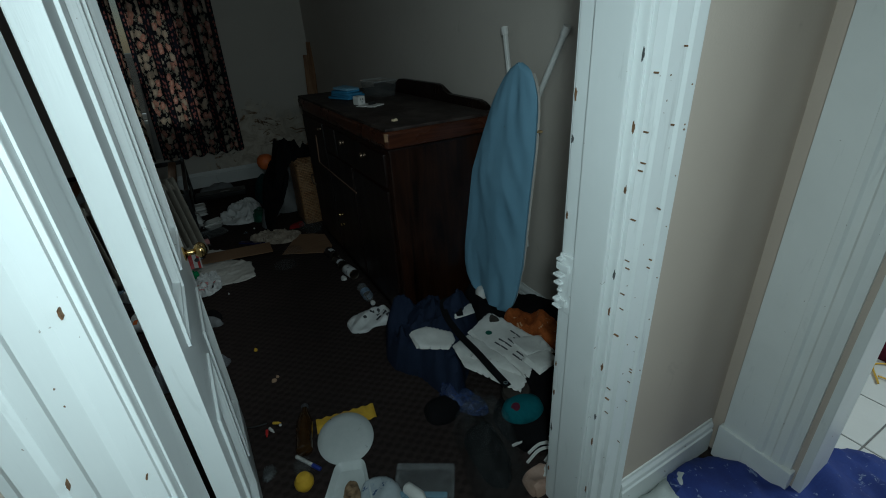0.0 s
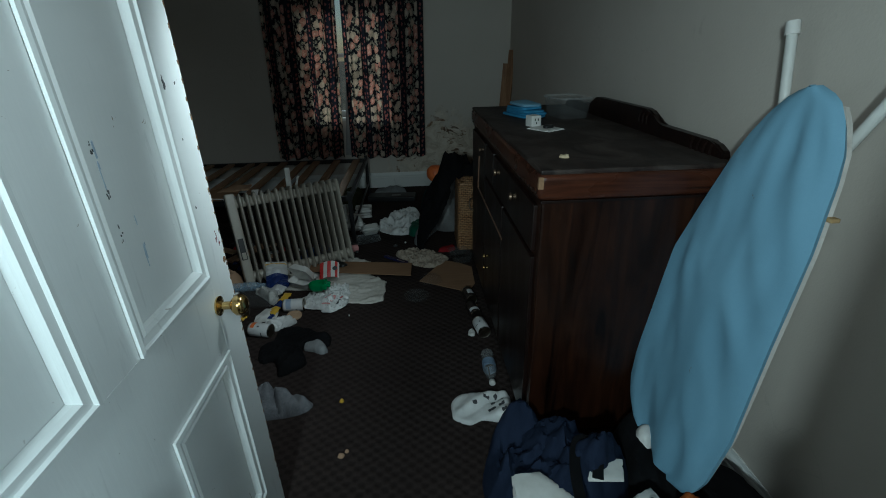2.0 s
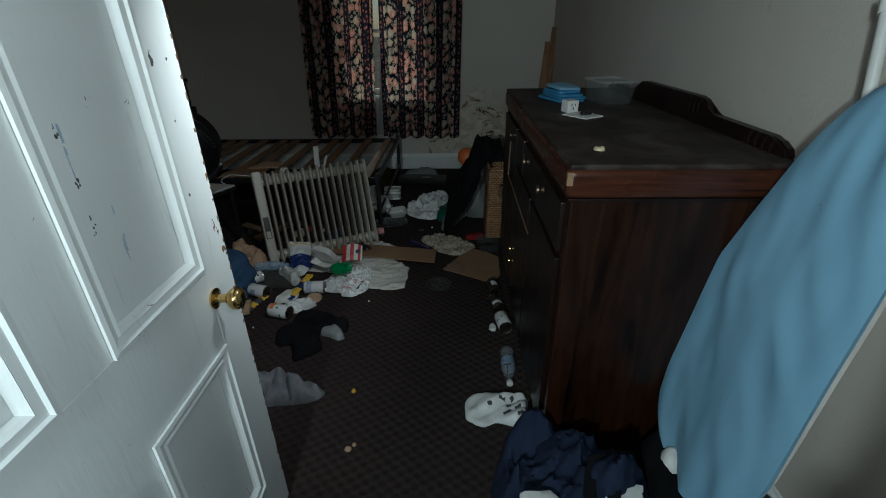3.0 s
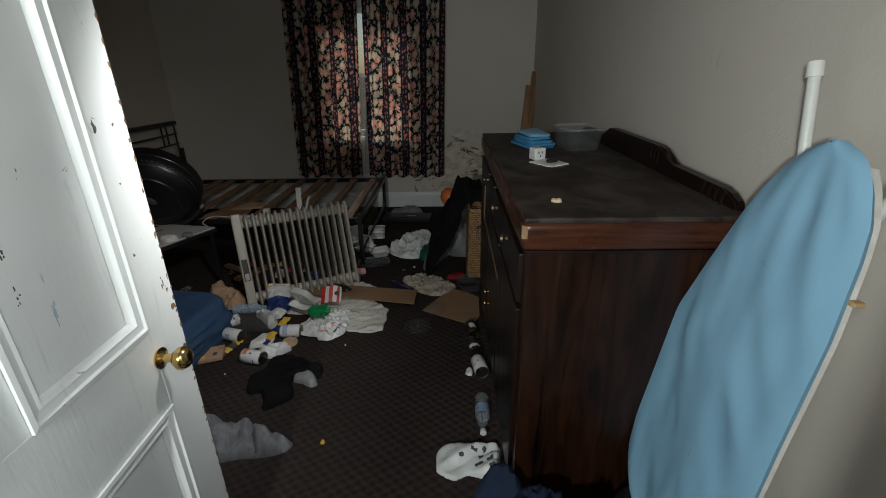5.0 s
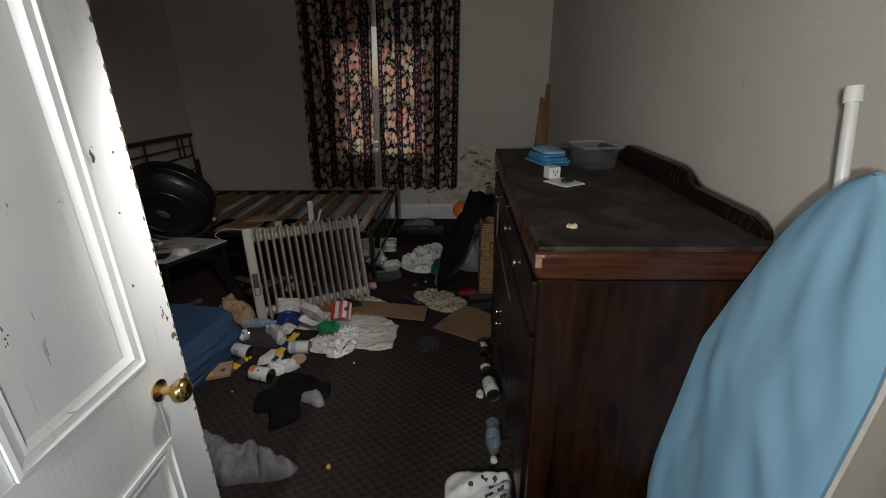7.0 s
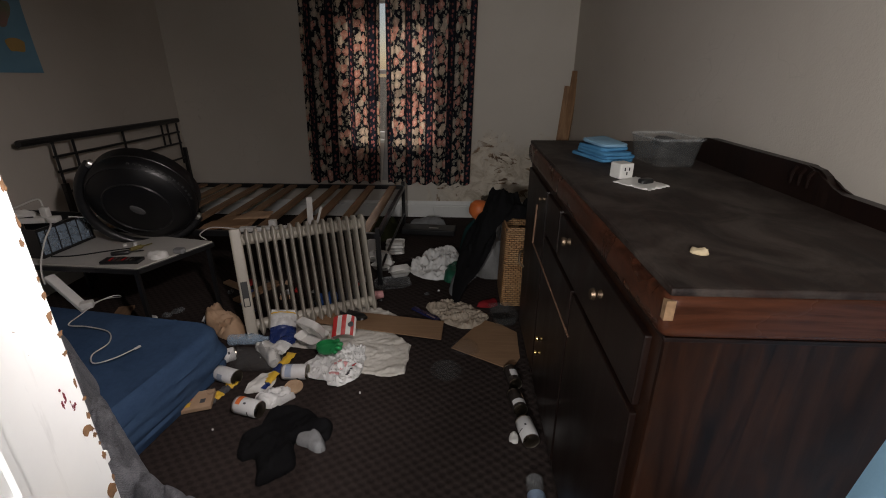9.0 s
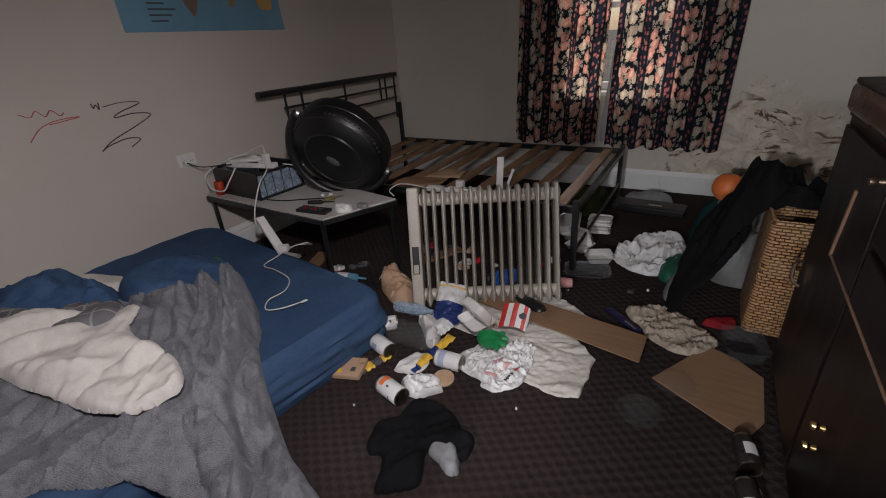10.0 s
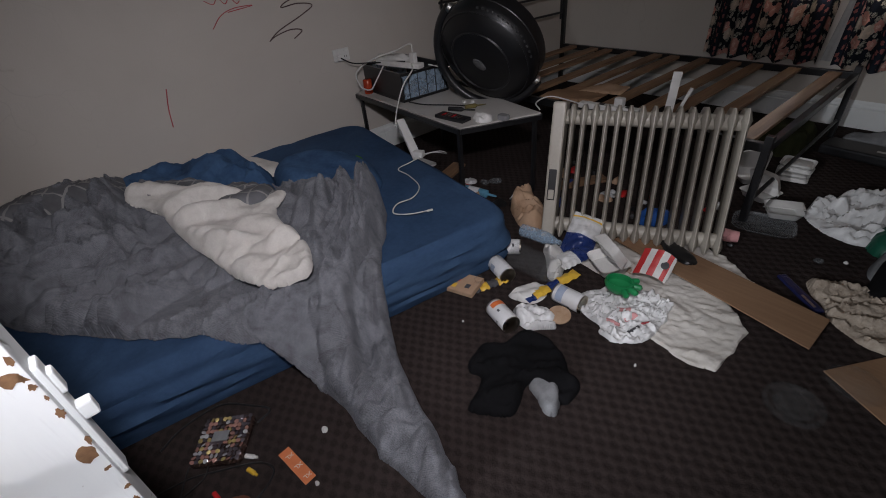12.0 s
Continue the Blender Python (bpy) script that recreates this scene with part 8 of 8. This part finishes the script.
lathe(bm, [(0.0, 0.0), (0.018, 0.0), (0.018, 0.003), (0.0, 0.004)], 14, Matrix.Translation((-0.03, -0.012, 0.066)) @ pose(0, 0, 0, 8, -10, 0))
part("tag", bm, MAROON, sl)
heap("clothes_under_slipper", [(1.04, 2.06), (1.04, 2.24), (1.16, 2.28), (1.24, 2.18), (1.20, 2.05), (1.12, 2.0)], 0.08, BLACKCLOTH, "dark clothes under the teal slipper", "clothing", 117.0, None, 0.018, 6, 0.03, 20, 0.008, 0.05, 0.02)
for k in range(7):
    a = Vector((1.02 + 0.03 * (k % 3), 1.90 + 0.03 * k, 0.012))
    b = a + Vector((0.12 + 0.02 * math.sin(k), 0.05 - 0.02 * k, 0.02))
    bm = bmesh.new()
    tube(bm, curve([a, (a + b) / 2 + Vector((0, 0.01, 0.015)), b], 4), 0.006, 5)
    single("webbing_strip", bm, WHITEPLASTIC, "pale plastic strip from a broken basket", "plastic strip", "basket strips")
heap("pink_bag", [(0.96, 1.875), (0.97, 1.95), (1.04, 1.97), (1.10, 1.93), (1.05, 1.875)], 0.06, surf("tan bag", (0.34, 0.22, 0.16), (0.48, 0.34, 0.27), 10, 0.6), "crumpled tan bag by the door jamb", "bag", 118.0, None, 0.012, 9, 0.04, 20, 0.008, 0.03, 0.012)
heap("black_sock", [(0.80, 2.37), (0.815, 2.44), (0.88, 2.46), (0.95, 2.42), (0.96, 2.36), (0.89, 2.32), (0.83, 2.33)], 0.055, BLACKCLOTH, "balled black sock on the carpet", "sock", 119.0, None, 0.011, 9, 0.02, 20, 0.004, 0.04, 0.015)

# clothes heap under the papers
heap("navy_jumper", [(0.81, 2.80), (0.86, 2.96), (0.95, 3.02), (1.10, 2.96), (1.28, 2.965), (1.34, 2.84), (1.28, 2.66), (1.12, 2.55), (0.98, 2.40), (0.92, 2.50), (0.90, 2.62), (0.84, 2.70)], 0.34, NAVYCLOTH,
     "dark navy jumper heaped on the carpet", "clothing", 121.0, None, 0.011, 7, 0.13, 30, 0.012, 0.14, 0.03, crisp=0.8)
heap("black_jacket", [(1.30, 2.92), (1.44, 2.97), (1.56, 2.84), (1.62, 2.62), (1.62, 2.36), (1.52, 2.14), (1.36, 2.06), (1.22, 2.12), (1.20, 2.40), (1.22, 2.70)], 0.32, BLACKCLOTH,
     "black jacket heaped along the wall", "clothing", 122.0, None, 0.016, 6, 0.06, 60, 0.012, 0.08, 0.03)
standing = set(bpy.data.objects)
heap("orange_cloth", [(1.40, 2.64), (1.46, 2.67), (1.54, 2.56), (1.60, 2.40), (1.60, 2.28), (1.52, 2.22), (1.44, 2.26), (1.42, 2.40), (1.40, 2.52)], 0.05, RUST, "orange and brown printed cloth on the black jacket", "clothing", 123.0, lambda x, y: 0.12, 0.013, 9, 0.05, 60, 0.012, 0.04, 0.012)
heap("white_shoe", [(1.40, 2.90), (1.42, 2.95), (1.47, 2.95), (1.47, 2.90), (1.43, 2.87)], 0.05, FOAM, "pale toe of a shoe among the dark clothes", "shoe", 124.0, lambda x, y: 0.10, 0.009, 9, 0.01, 0, 0.002, 0.03, 0.02)
PZ = lambda x, y: 0.135 + 0.02 * nz(x * 3, y * 3, 8)
for k, (pol, lab, nb) in enumerate(([
        ([(0.90, 2.66), (0.915, 2.775), (1.01, 2.785), (1.11, 2.68), (1.09, 2.62), (1.03, 2.575)], "torn white letter with faint pencil marks", 0),
        ([(1.02, 2.42), (1.05, 2.58), (1.16, 2.62), (1.24, 2.40), (1.19, 2.20), (1.13, 2.17)], "stack of loose white papers", 0),
        ([(1.10, 2.36), (1.06, 2.50), (1.20, 2.30), (1.20, 2.20)], "white page slipping off the heap", 0),
        ([(1.20, 2.20), (1.16, 2.62), (1.34, 2.69), (1.42, 2.36)], "printed white form with a round green stamp", 5),
        ([(1.28, 2.30), (1.27, 2.48), (1.43, 2.40), (1.40, 2.26)], "folded white page on the heap", 0),
        ([(1.24, 2.18), (1.24, 2.30), (1.39, 2.31), (1.36, 2.20)], "white pages fanned out on the heap", 0)])):
    zz = 0.006 * k
    loose_paper(pol, 0, lab, 130 + k, PAPER, 0.014, nb, base=lambda x, y, zz=zz: PZ(x, y) + zz)
bm = bmesh.new()
lathe(bm, [(0.0, 0.0), (0.016, 0.0), (0.016, 0.001), (0.0, 0.001)], 18, Matrix.Translation((1.225, 2.53, 0.178)))
single("stamp_mark", bm, surf("dark green ink", (0.01, 0.08, 0.05), (0.02, 0.12, 0.08), 9), "round dark green stamp on the printed form", "stamp")
heap("dead_leaf", [(1.285, 2.60), (1.30, 2.63), (1.33, 2.62), (1.325, 2.59)], 0.012, BROWNCLOTH, "dried brown leaf on the printed form", "leaf", 131.0, lambda x, y: 0.172, 0.006, 20, 0.02, 0, 0.008, 0.008, 0.003)
st = thing("black_strap", pose(0, 0, 0), "black webbing strap with a steel eyelet", "strap")
bm = bmesh.new()
line = curve([(1.17, 2.70, 0.20), (1.20, 2.80, 0.225), (1.155, 2.84, 0.215), (1.11, 2.74, 0.205), (1.085, 2.58, 0.205), (1.085, 2.42, 0.20), (1.085, 2.30, 0.19), (1.09, 2.20, 0.175)], 8)
rings = []
for i, p in enumerate(line):
    d = (line[min(i + 1, len(line) - 1)] - line[max(i - 1, 0)]).normalized()
    s = d.cross(Vector((0, 0, 1))).normalized() * 0.017
    rings.append([p - s + Vector((0, 0, 0.002)), p + s + Vector((0, 0, 0.002)), p + s - Vector((0, 0, 0.002)), p - s - Vector((0, 0, 0.002))])
ring_skin(bm, rings)
part("webbing", bm, BLACKCLOTH, st)
bm = bmesh.new()
lathe(bm, [(0.006, 0.0), (0.009, 0.0), (0.009, 0.002), (0.006, 0.002)], 14, Matrix.Translation((1.09, 2.215, 0.1815)), False)
part("eyelet", bm, CHROME, st)
loose_paper([(1.14, 2.70), (1.16, 2.79), (1.28, 2.77), (1.25, 2.69)], 0.19, "small white card on the dark clothes", 140, PAPER, 0.005, 0, "card", "card")
# what lies on the heap sits on its crown
lift_at = Vector((0.344, 1.296, 1.468))
lift = Matrix.Translation(lift_at) @ Matrix.Scale(0.925, 4) @ Matrix.Translation(-lift_at)
for ob in [o for o in bpy.data.objects if o not in standing and o.parent is None]:
    ob.matrix_world = lift @ ob.matrix_world
bpk = heap("blister_pack", [(0.90, 2.42), (0.95, 2.52), (1.02, 2.44), (1.06, 2.30), (1.00, 2.28)], 0.05, clear("dark blue film", (0.05, 0.07, 0.16), 0.1, 0.8), "shiny dark blue plastic packaging", "packaging", 133.0, None, 0.011, 14, 0.04, 50, 0.008, 0.03, 0.012)
rc = [(-0.10, 2.84, 0.006), (0.05, 2.80, 0.006), (0.14, 2.75, 0.006), (0.20, 2.735, 0.008)]
cable(rc, 0.003, BLACKCABLE, "thin black lead coming from behind the door")
for x, y, a, mat, lab in ((0.222, 2.725, -30, YELLOW, "yellow plug of an audio lead"), (0.205, 2.705, -70, WHITEPLASTIC, "white plug of an audio lead"), (0.195, 2.70, -100, RED, "red plug of an audio lead")):
    bm = bmesh.new()
    lathe(bm, [(0.003, 0.0), (0.006, 0.003), (0.006, 0.026), (0.0035, 0.028), (0.0035, 0.038)], 10)
    single("audio_plug", bm, mat, lab, "plug", "audio plugs", m=lying(x, y, 0.006, a))

# ---- behind the open door ----
sq = thing("sequin_purse", Matrix.Translation((-0.55, 2.865, 0.0)) @ pose(0, 0, 0, 3, 2, -38), "square purse covered in dark and copper sequins", "purse")
bm = bmesh.new()
ring_skin(bm, [rounded(0.165, 0.165, 0.02, z, f) for z, f in ((0.0, 0.95), (0.004, 1.0), (0.014, 1.0), (0.02, 0.96))])
purse = part("pouch", bm, surf("bronze foil cloth", (0.05, 0.03, 0.025), (0.16, 0.10, 0.08), 50, 0.25, 0.7, 0.8, 120, dist=0.01), sq)
SEQ = (surf("copper sequin", (0.40, 0.20, 0.16), (0.6, 0.34, 0.28), 30, 0.18, 0.4, 0), surf("gold sequin", (0.45, 0.34, 0.12), (0.62, 0.5, 0.22), 30, 0.18, 0.4, 0),
       surf("dark sequin", (0.06, 0.05, 0.06), (0.30, 0.26, 0.28), 30, 0.15, 0.6, 0), surf("silver sequin", (0.5, 0.5, 0.52), (0.7, 0.7, 0.72), 30, 0.15, 0.4, 0))
disc = {}
for i in range(11):
    for j in range(11):
        k = random.choice((0, 0, 1, 2, 2, 2, 3))
        if k not in disc:
            bm = bmesh.new()
            lathe(bm, [(0.0072, 0.0), (0.0072, 0.0012), (0.004, 0.0018)], 8)
            me = bpy.data.meshes.new("sequin")
            bm.to_mesh(me)
            bm.free()
            me.materials.append(SEQ[k])
            disc[k] = me
        o = new("sequin", disc[k])
        o.parent = purse
        o.matrix_local = Matrix.Translation((-0.07 + 0.014 * i, -0.07 + 0.014 * j, 0.0205 + 0.002 * random.random())) @ pose(0, 0, 0, random.uniform(-28, 28), random.uniform(-28, 28), 0)
bm = bmesh.new()
box(bm, -0.022, -0.03, 0.026, 0.012, 0.02, 0.030, 0.001)
part("tag", bm, GREYCLOTH, purse, "torn grey paper tag")
sac = thing("orange_sachet", Matrix.Translation((-0.312, 3.000, 0.003)) @ pose(0, 0, 0, 0, 0, 8), "strip of three orange sachets printed with white letters", "sachet")
bm = bmesh.new()
box(bm, -0.072, -0.018, 0, 0.072, 0.018, 0.004, 0.0015)
sach = part("strip", bm, surf("orange foil", (0.55, 0.16, 0.06), (0.66, 0.22, 0.09), 20, 0.35, 0, 0.2), sac)
for k in range(3):
    letters("XL", Matrix.Translation((-0.047 + 0.047 * k, 0.002, 0.0043)) @ pose(0, 0, 0, 0, 0, -90), 0.02, WHITEPLASTIC, sach)
cable([(-0.66, 2.70, 0.005), (-0.70, 2.78, 0.005), (-0.70, 2.90, 0.006), (-0.62, 2.98, 0.006), (-0.56, 3.02, 0.005), (-0.54, 2.97, 0.005)], 0.0035, BLACKCABLE, "black lead lying behind the purse")
cable([(-0.52, 2.62, 0.005), (-0.50, 2.74, 0.005), (-0.46, 2.82, 0.006), (-0.40, 2.92, 0.006), (-0.34, 2.94, 0.006), (-0.30, 2.86, 0.005), (-0.34, 2.78, 0.005)], 0.0028, BLACKCABLE, "black audio lead tangled on the carpet")
cable([(-0.45, 2.70, 0.007), (-0.47, 2.78, 0.007), (-0.52, 2.80, 0.007), (-0.54, 2.76, 0.007), (-0.48, 2.72, 0.007), (-0.40, 2.68, 0.007)], 0.0025, BLACKCABLE, "loop of black audio lead")
for x, y, a, mat, lab in ((-0.452, 2.895, 40, WHITEPLASTIC, "white audio plug behind the door"), (-0.405, 2.885, 20, YELLOW, "yellow audio plug behind the door"), (-0.405, 2.785, 10, RED, "red audio plug behind the door")):
    bm = bmesh.new()
    lathe(bm, [(0.003, 0.0), (0.007, 0.003), (0.007, 0.03), (0.004, 0.032), (0.004, 0.042)], 10)
    single("audio_plug", bm, mat, lab, "plug", "audio plugs", m=lying(x, y, 0.007, a))
heap("dead_leaf", [(-0.36, 2.76), (-0.35, 2.83), (-0.31, 2.86), (-0.28, 2.82), (-0.31, 2.76)], 0.012, surf("dried leaf", (0.08, 0.025, 0.012), (0.16, 0.05, 0.02), 30, 0.8), "curled dead brown leaf on the carpet", "leaf", 151.0, None, 0.008, 20, 0.02, 0, 0.006, 0.01, 0.003)

# ---- under the table and behind the heater ----
tbq = thing("sealant_tube", lying(-1.20, 4.52, 0.024, 12), "blue and white sealant tube under the table", "tube")
bm = bmesh.new()
lathe(bm, [(0.022, 0.0), (0.024, 0.004), (0.024, 0.16), (0.008, 0.17), (0.006, 0.22), (0.003, 0.225)], 16)
part("barrel", bm, surf("sky blue print", (0.08, 0.24, 0.36), (0.14, 0.34, 0.48), 12, 0.4), tbq, "", True)
bm = bmesh.new()
lathe(bm, [(0.0245, 0.04), (0.0248, 0.041), (0.0248, 0.11), (0.0245, 0.111)], 16, None, False)
part("label_wrap", bm, CANLABEL, tbq, "", True)
heap("foil_scrap", [(-0.90, 4.58), (-0.88, 4.64), (-0.82, 4.64), (-0.80, 4.59), (-0.85, 4.56)], 0.03, surf("crumpled foil", (0.45, 0.45, 0.46), (0.7, 0.7, 0.71), 30, 0.2, 1.0, 0.6), "ball of crumpled foil under the table", "foil", 161.0, None, 0.008, 20, 0.05, 0, 0.006, 0.015, 0.006)
for k, (x, y, a, w, l, mat, lab) in enumerate(((-1.45, 4.62, 20, 0.09, 0.30, PINE, "loose timber piece under the table"), (-0.75, 5.02, -30, 0.08, 0.34, PINE, "broken slat on the floor under the bed"),
                                               (-1.70, 4.55, 5, 0.16, 0.22, WHITEPLASTIC, "flat white panel under the table"), (-0.95, 5.10, 60, 0.05, 0.22, BROWNPAPER, "strip of brown card under the bed"))):
    bm = bmesh.new()
    box(bm, -w / 2, -l / 2, 0, w / 2, l / 2, 0.018, 0.002)
    single("offcut", bm, mat, lab, "offcut", "offcuts under the bed", False, Matrix.Translation((x, y, 0.0)) @ pose(0, 0, 0, 0, 0, a))
random.seed(11)
for k in range(26):
    x, y = random.uniform(-0.95, -0.05), random.uniform(4.72, 5.25)
    if k > 17:
        x, y = random.uniform(-1.30, -0.85), random.uniform(4.45, 4.75)
    kind = k % 6
    mat = (WHITEWRAP, CLEARDIM, NAVYWRAP, BROWNPAPER, RED, BLACKPLASTIC)[kind]
    lab = ("scrap of white foil wrapper on the carpet", "scrap of clear plastic on the carpet", "scrap of blue foil wrapper on the carpet", "scrap of brown paper on the carpet", "scrap of red wrapper on the carpet", "scrap of black plastic on the carpet")[kind]
    s = random.uniform(0.018, 0.045)
    heap("scrap", [(x - s, y - s * 0.6), (x - s * 0.7, y + s * 0.8), (x + s * 0.4, y + s), (x + s, y + s * 0.2), (x + s * 0.5, y - s * 0.9)], 0.02, mat, lab, "litter", 170.0 + k, None, 0.011, 20, 0.03, 30 * k, 0.008, 0.02, 0.004, group="scraps under the bed")
heap("blue_wrapper", [(-0.30, 4.86), (-0.28, 4.96), (-0.20, 4.99), (-0.17, 4.92), (-0.22, 4.85)], 0.06, surf("bright blue film", (0.02, 0.08, 0.32), (0.04, 0.14, 0.45), 14, 0.3), "bright blue wrapper behind the heater", "wrapper", 199.0, None, 0.011, 14, 0.04, 30, 0.01, 0.03, 0.01)
# crumbs and bits on the open carpet
for k, (x, y, s, mat, lab) in enumerate(((0.28, 3.00, 0.012, BROWNPAPER, "small crumb on the carpet"), (0.30, 3.02, 0.008, BROWNPAPER, "small crumb on the carpet"), (0.24, 3.30, 0.010, YELLOW, "scrap of yellow food on the carpet"), (-0.36, 3.12, 0.010, WHITEPLASTIC, "white plastic tip on the carpet"),
                                         (0.18, 4.02, 0.004, PAPER, "scrap of white paper on the carpet"), (0.42, 5.05, 0.018, CLEARDIM, "scrap of clear film on the carpet"), (0.50, 5.10, 0.008, PAPER, "scrap of white paper on the carpet"), (0.13, 4.89, 0.014, BLACKPLASTIC, "black plastic cap on the towel"), (-0.40, 3.76, 0.004, PAPER, "scrap of white paper on the carpet"), (0.25, 2.70, 0.006, PAPER, "scrap of white paper on the carpet"), (-0.22, 3.02, 0.006, PAPER, "scrap of white paper on the carpet"))):
    heap("crumb", [(x - s, y - s * 0.5), (x - s * 0.3, y + s), (x + s, y + s * 0.4), (x + s * 0.5, y - s)], 0.008, mat, lab, "litter", 210.0 + k, (lambda a, b: 0.03) if k == 7 else None, s * 0.4, 30, 0.01, 0, s * 0.2, s * 0.5, 0.003)

# ---- hall and tiled room ----
heap("blue_duvet_cover", [(1.36, 1.66), (1.55, 1.685), (1.70, 1.56), (1.86, 1.50), (2.05, 1.42), (2.12, 1.20), (1.90, 1.00), (1.60, 1.05), (1.36, 1.25), (1.28, 1.45)], 0.10, HALLBLUE, "royal blue patterned duvet cover dropped in the doorway", "bedding", 221.0, None, 0.02, 5, 0.09, 60, 0.015, 0.08, 0.03)
heap("white_sheet", [(1.12, 1.66), (1.30, 1.68), (1.52, 1.67), (1.50, 1.50), (1.34, 1.36), (1.15, 1.30), (1.02, 1.45)], 0.06, HALLWHITE, "grubby white sheet crumpled by the skirting", "bedding", 222.0, None, 0.016, 7, 0.06, 40, 0.012, 0.06, 0.02)
heap("maroon_clothes", [(2.75, 1.30), (2.76, 1.62), (3.05, 1.66), (3.30, 1.60), (3.30, 1.20), (3.0, 1.1)], 0.22, MAROON, "maroon and black clothes heaped on the tiles", "clothing", 223.0, None, 0.03, 5, 0.10, 40, 0.015, 0.10, 0.04)
cable([(2.55, 1.50, 0.008), (2.68, 1.56, 0.01), (2.76, 1.46, 0.01), (2.64, 1.40, 0.01), (2.60, 1.52, 0.01)], 0.004, YELLOW, "yellow cord on the white tiles")
heap("black_scrap", [(2.40, 1.60), (2.41, 1.65), (2.47, 1.66), (2.47, 1.61)], 0.03, BLACKCLOTH, "small black scrap on the white tiles", "litter", 224.0, None, 0.012, 12, 0.02, 0, 0.006, 0.02, 0.01)

GROUT = surf("grey grout", (0.18, 0.17, 0.16), (0.26, 0.25, 0.24), 20, 0.9)
TILE = surf("white glazed tile", (0.66, 0.66, 0.64), (0.72, 0.72, 0.70), 4, 0.2, 0, 0.02)
tiles = slab("floor_tiled_room", [(EAST + 0.0, -1.6, -0.12, 4.15, HALL_Y, -0.006)], GROUT, "white square tiles with dark grout", "floor")
bm = bmesh.new()
box(bm, -0.147, -0.147, -0.006, 0.147, 0.147, 0.0, 0.002, 1)
tile_first = part("tile", bm, TILE, tiles)
tile_mesh = tile_first.data
tile_first.location = (EAST + 0.32, 1.54, 0)
for i in range(8):
    for j in range(8):
        if i == 0 and j == 0:
            continue
        o = new("tile", tile_mesh)
        o.parent = tiles
        o.location = (EAST + 0.32 + 0.30 * i, 1.54 - 0.30 * j, 0)
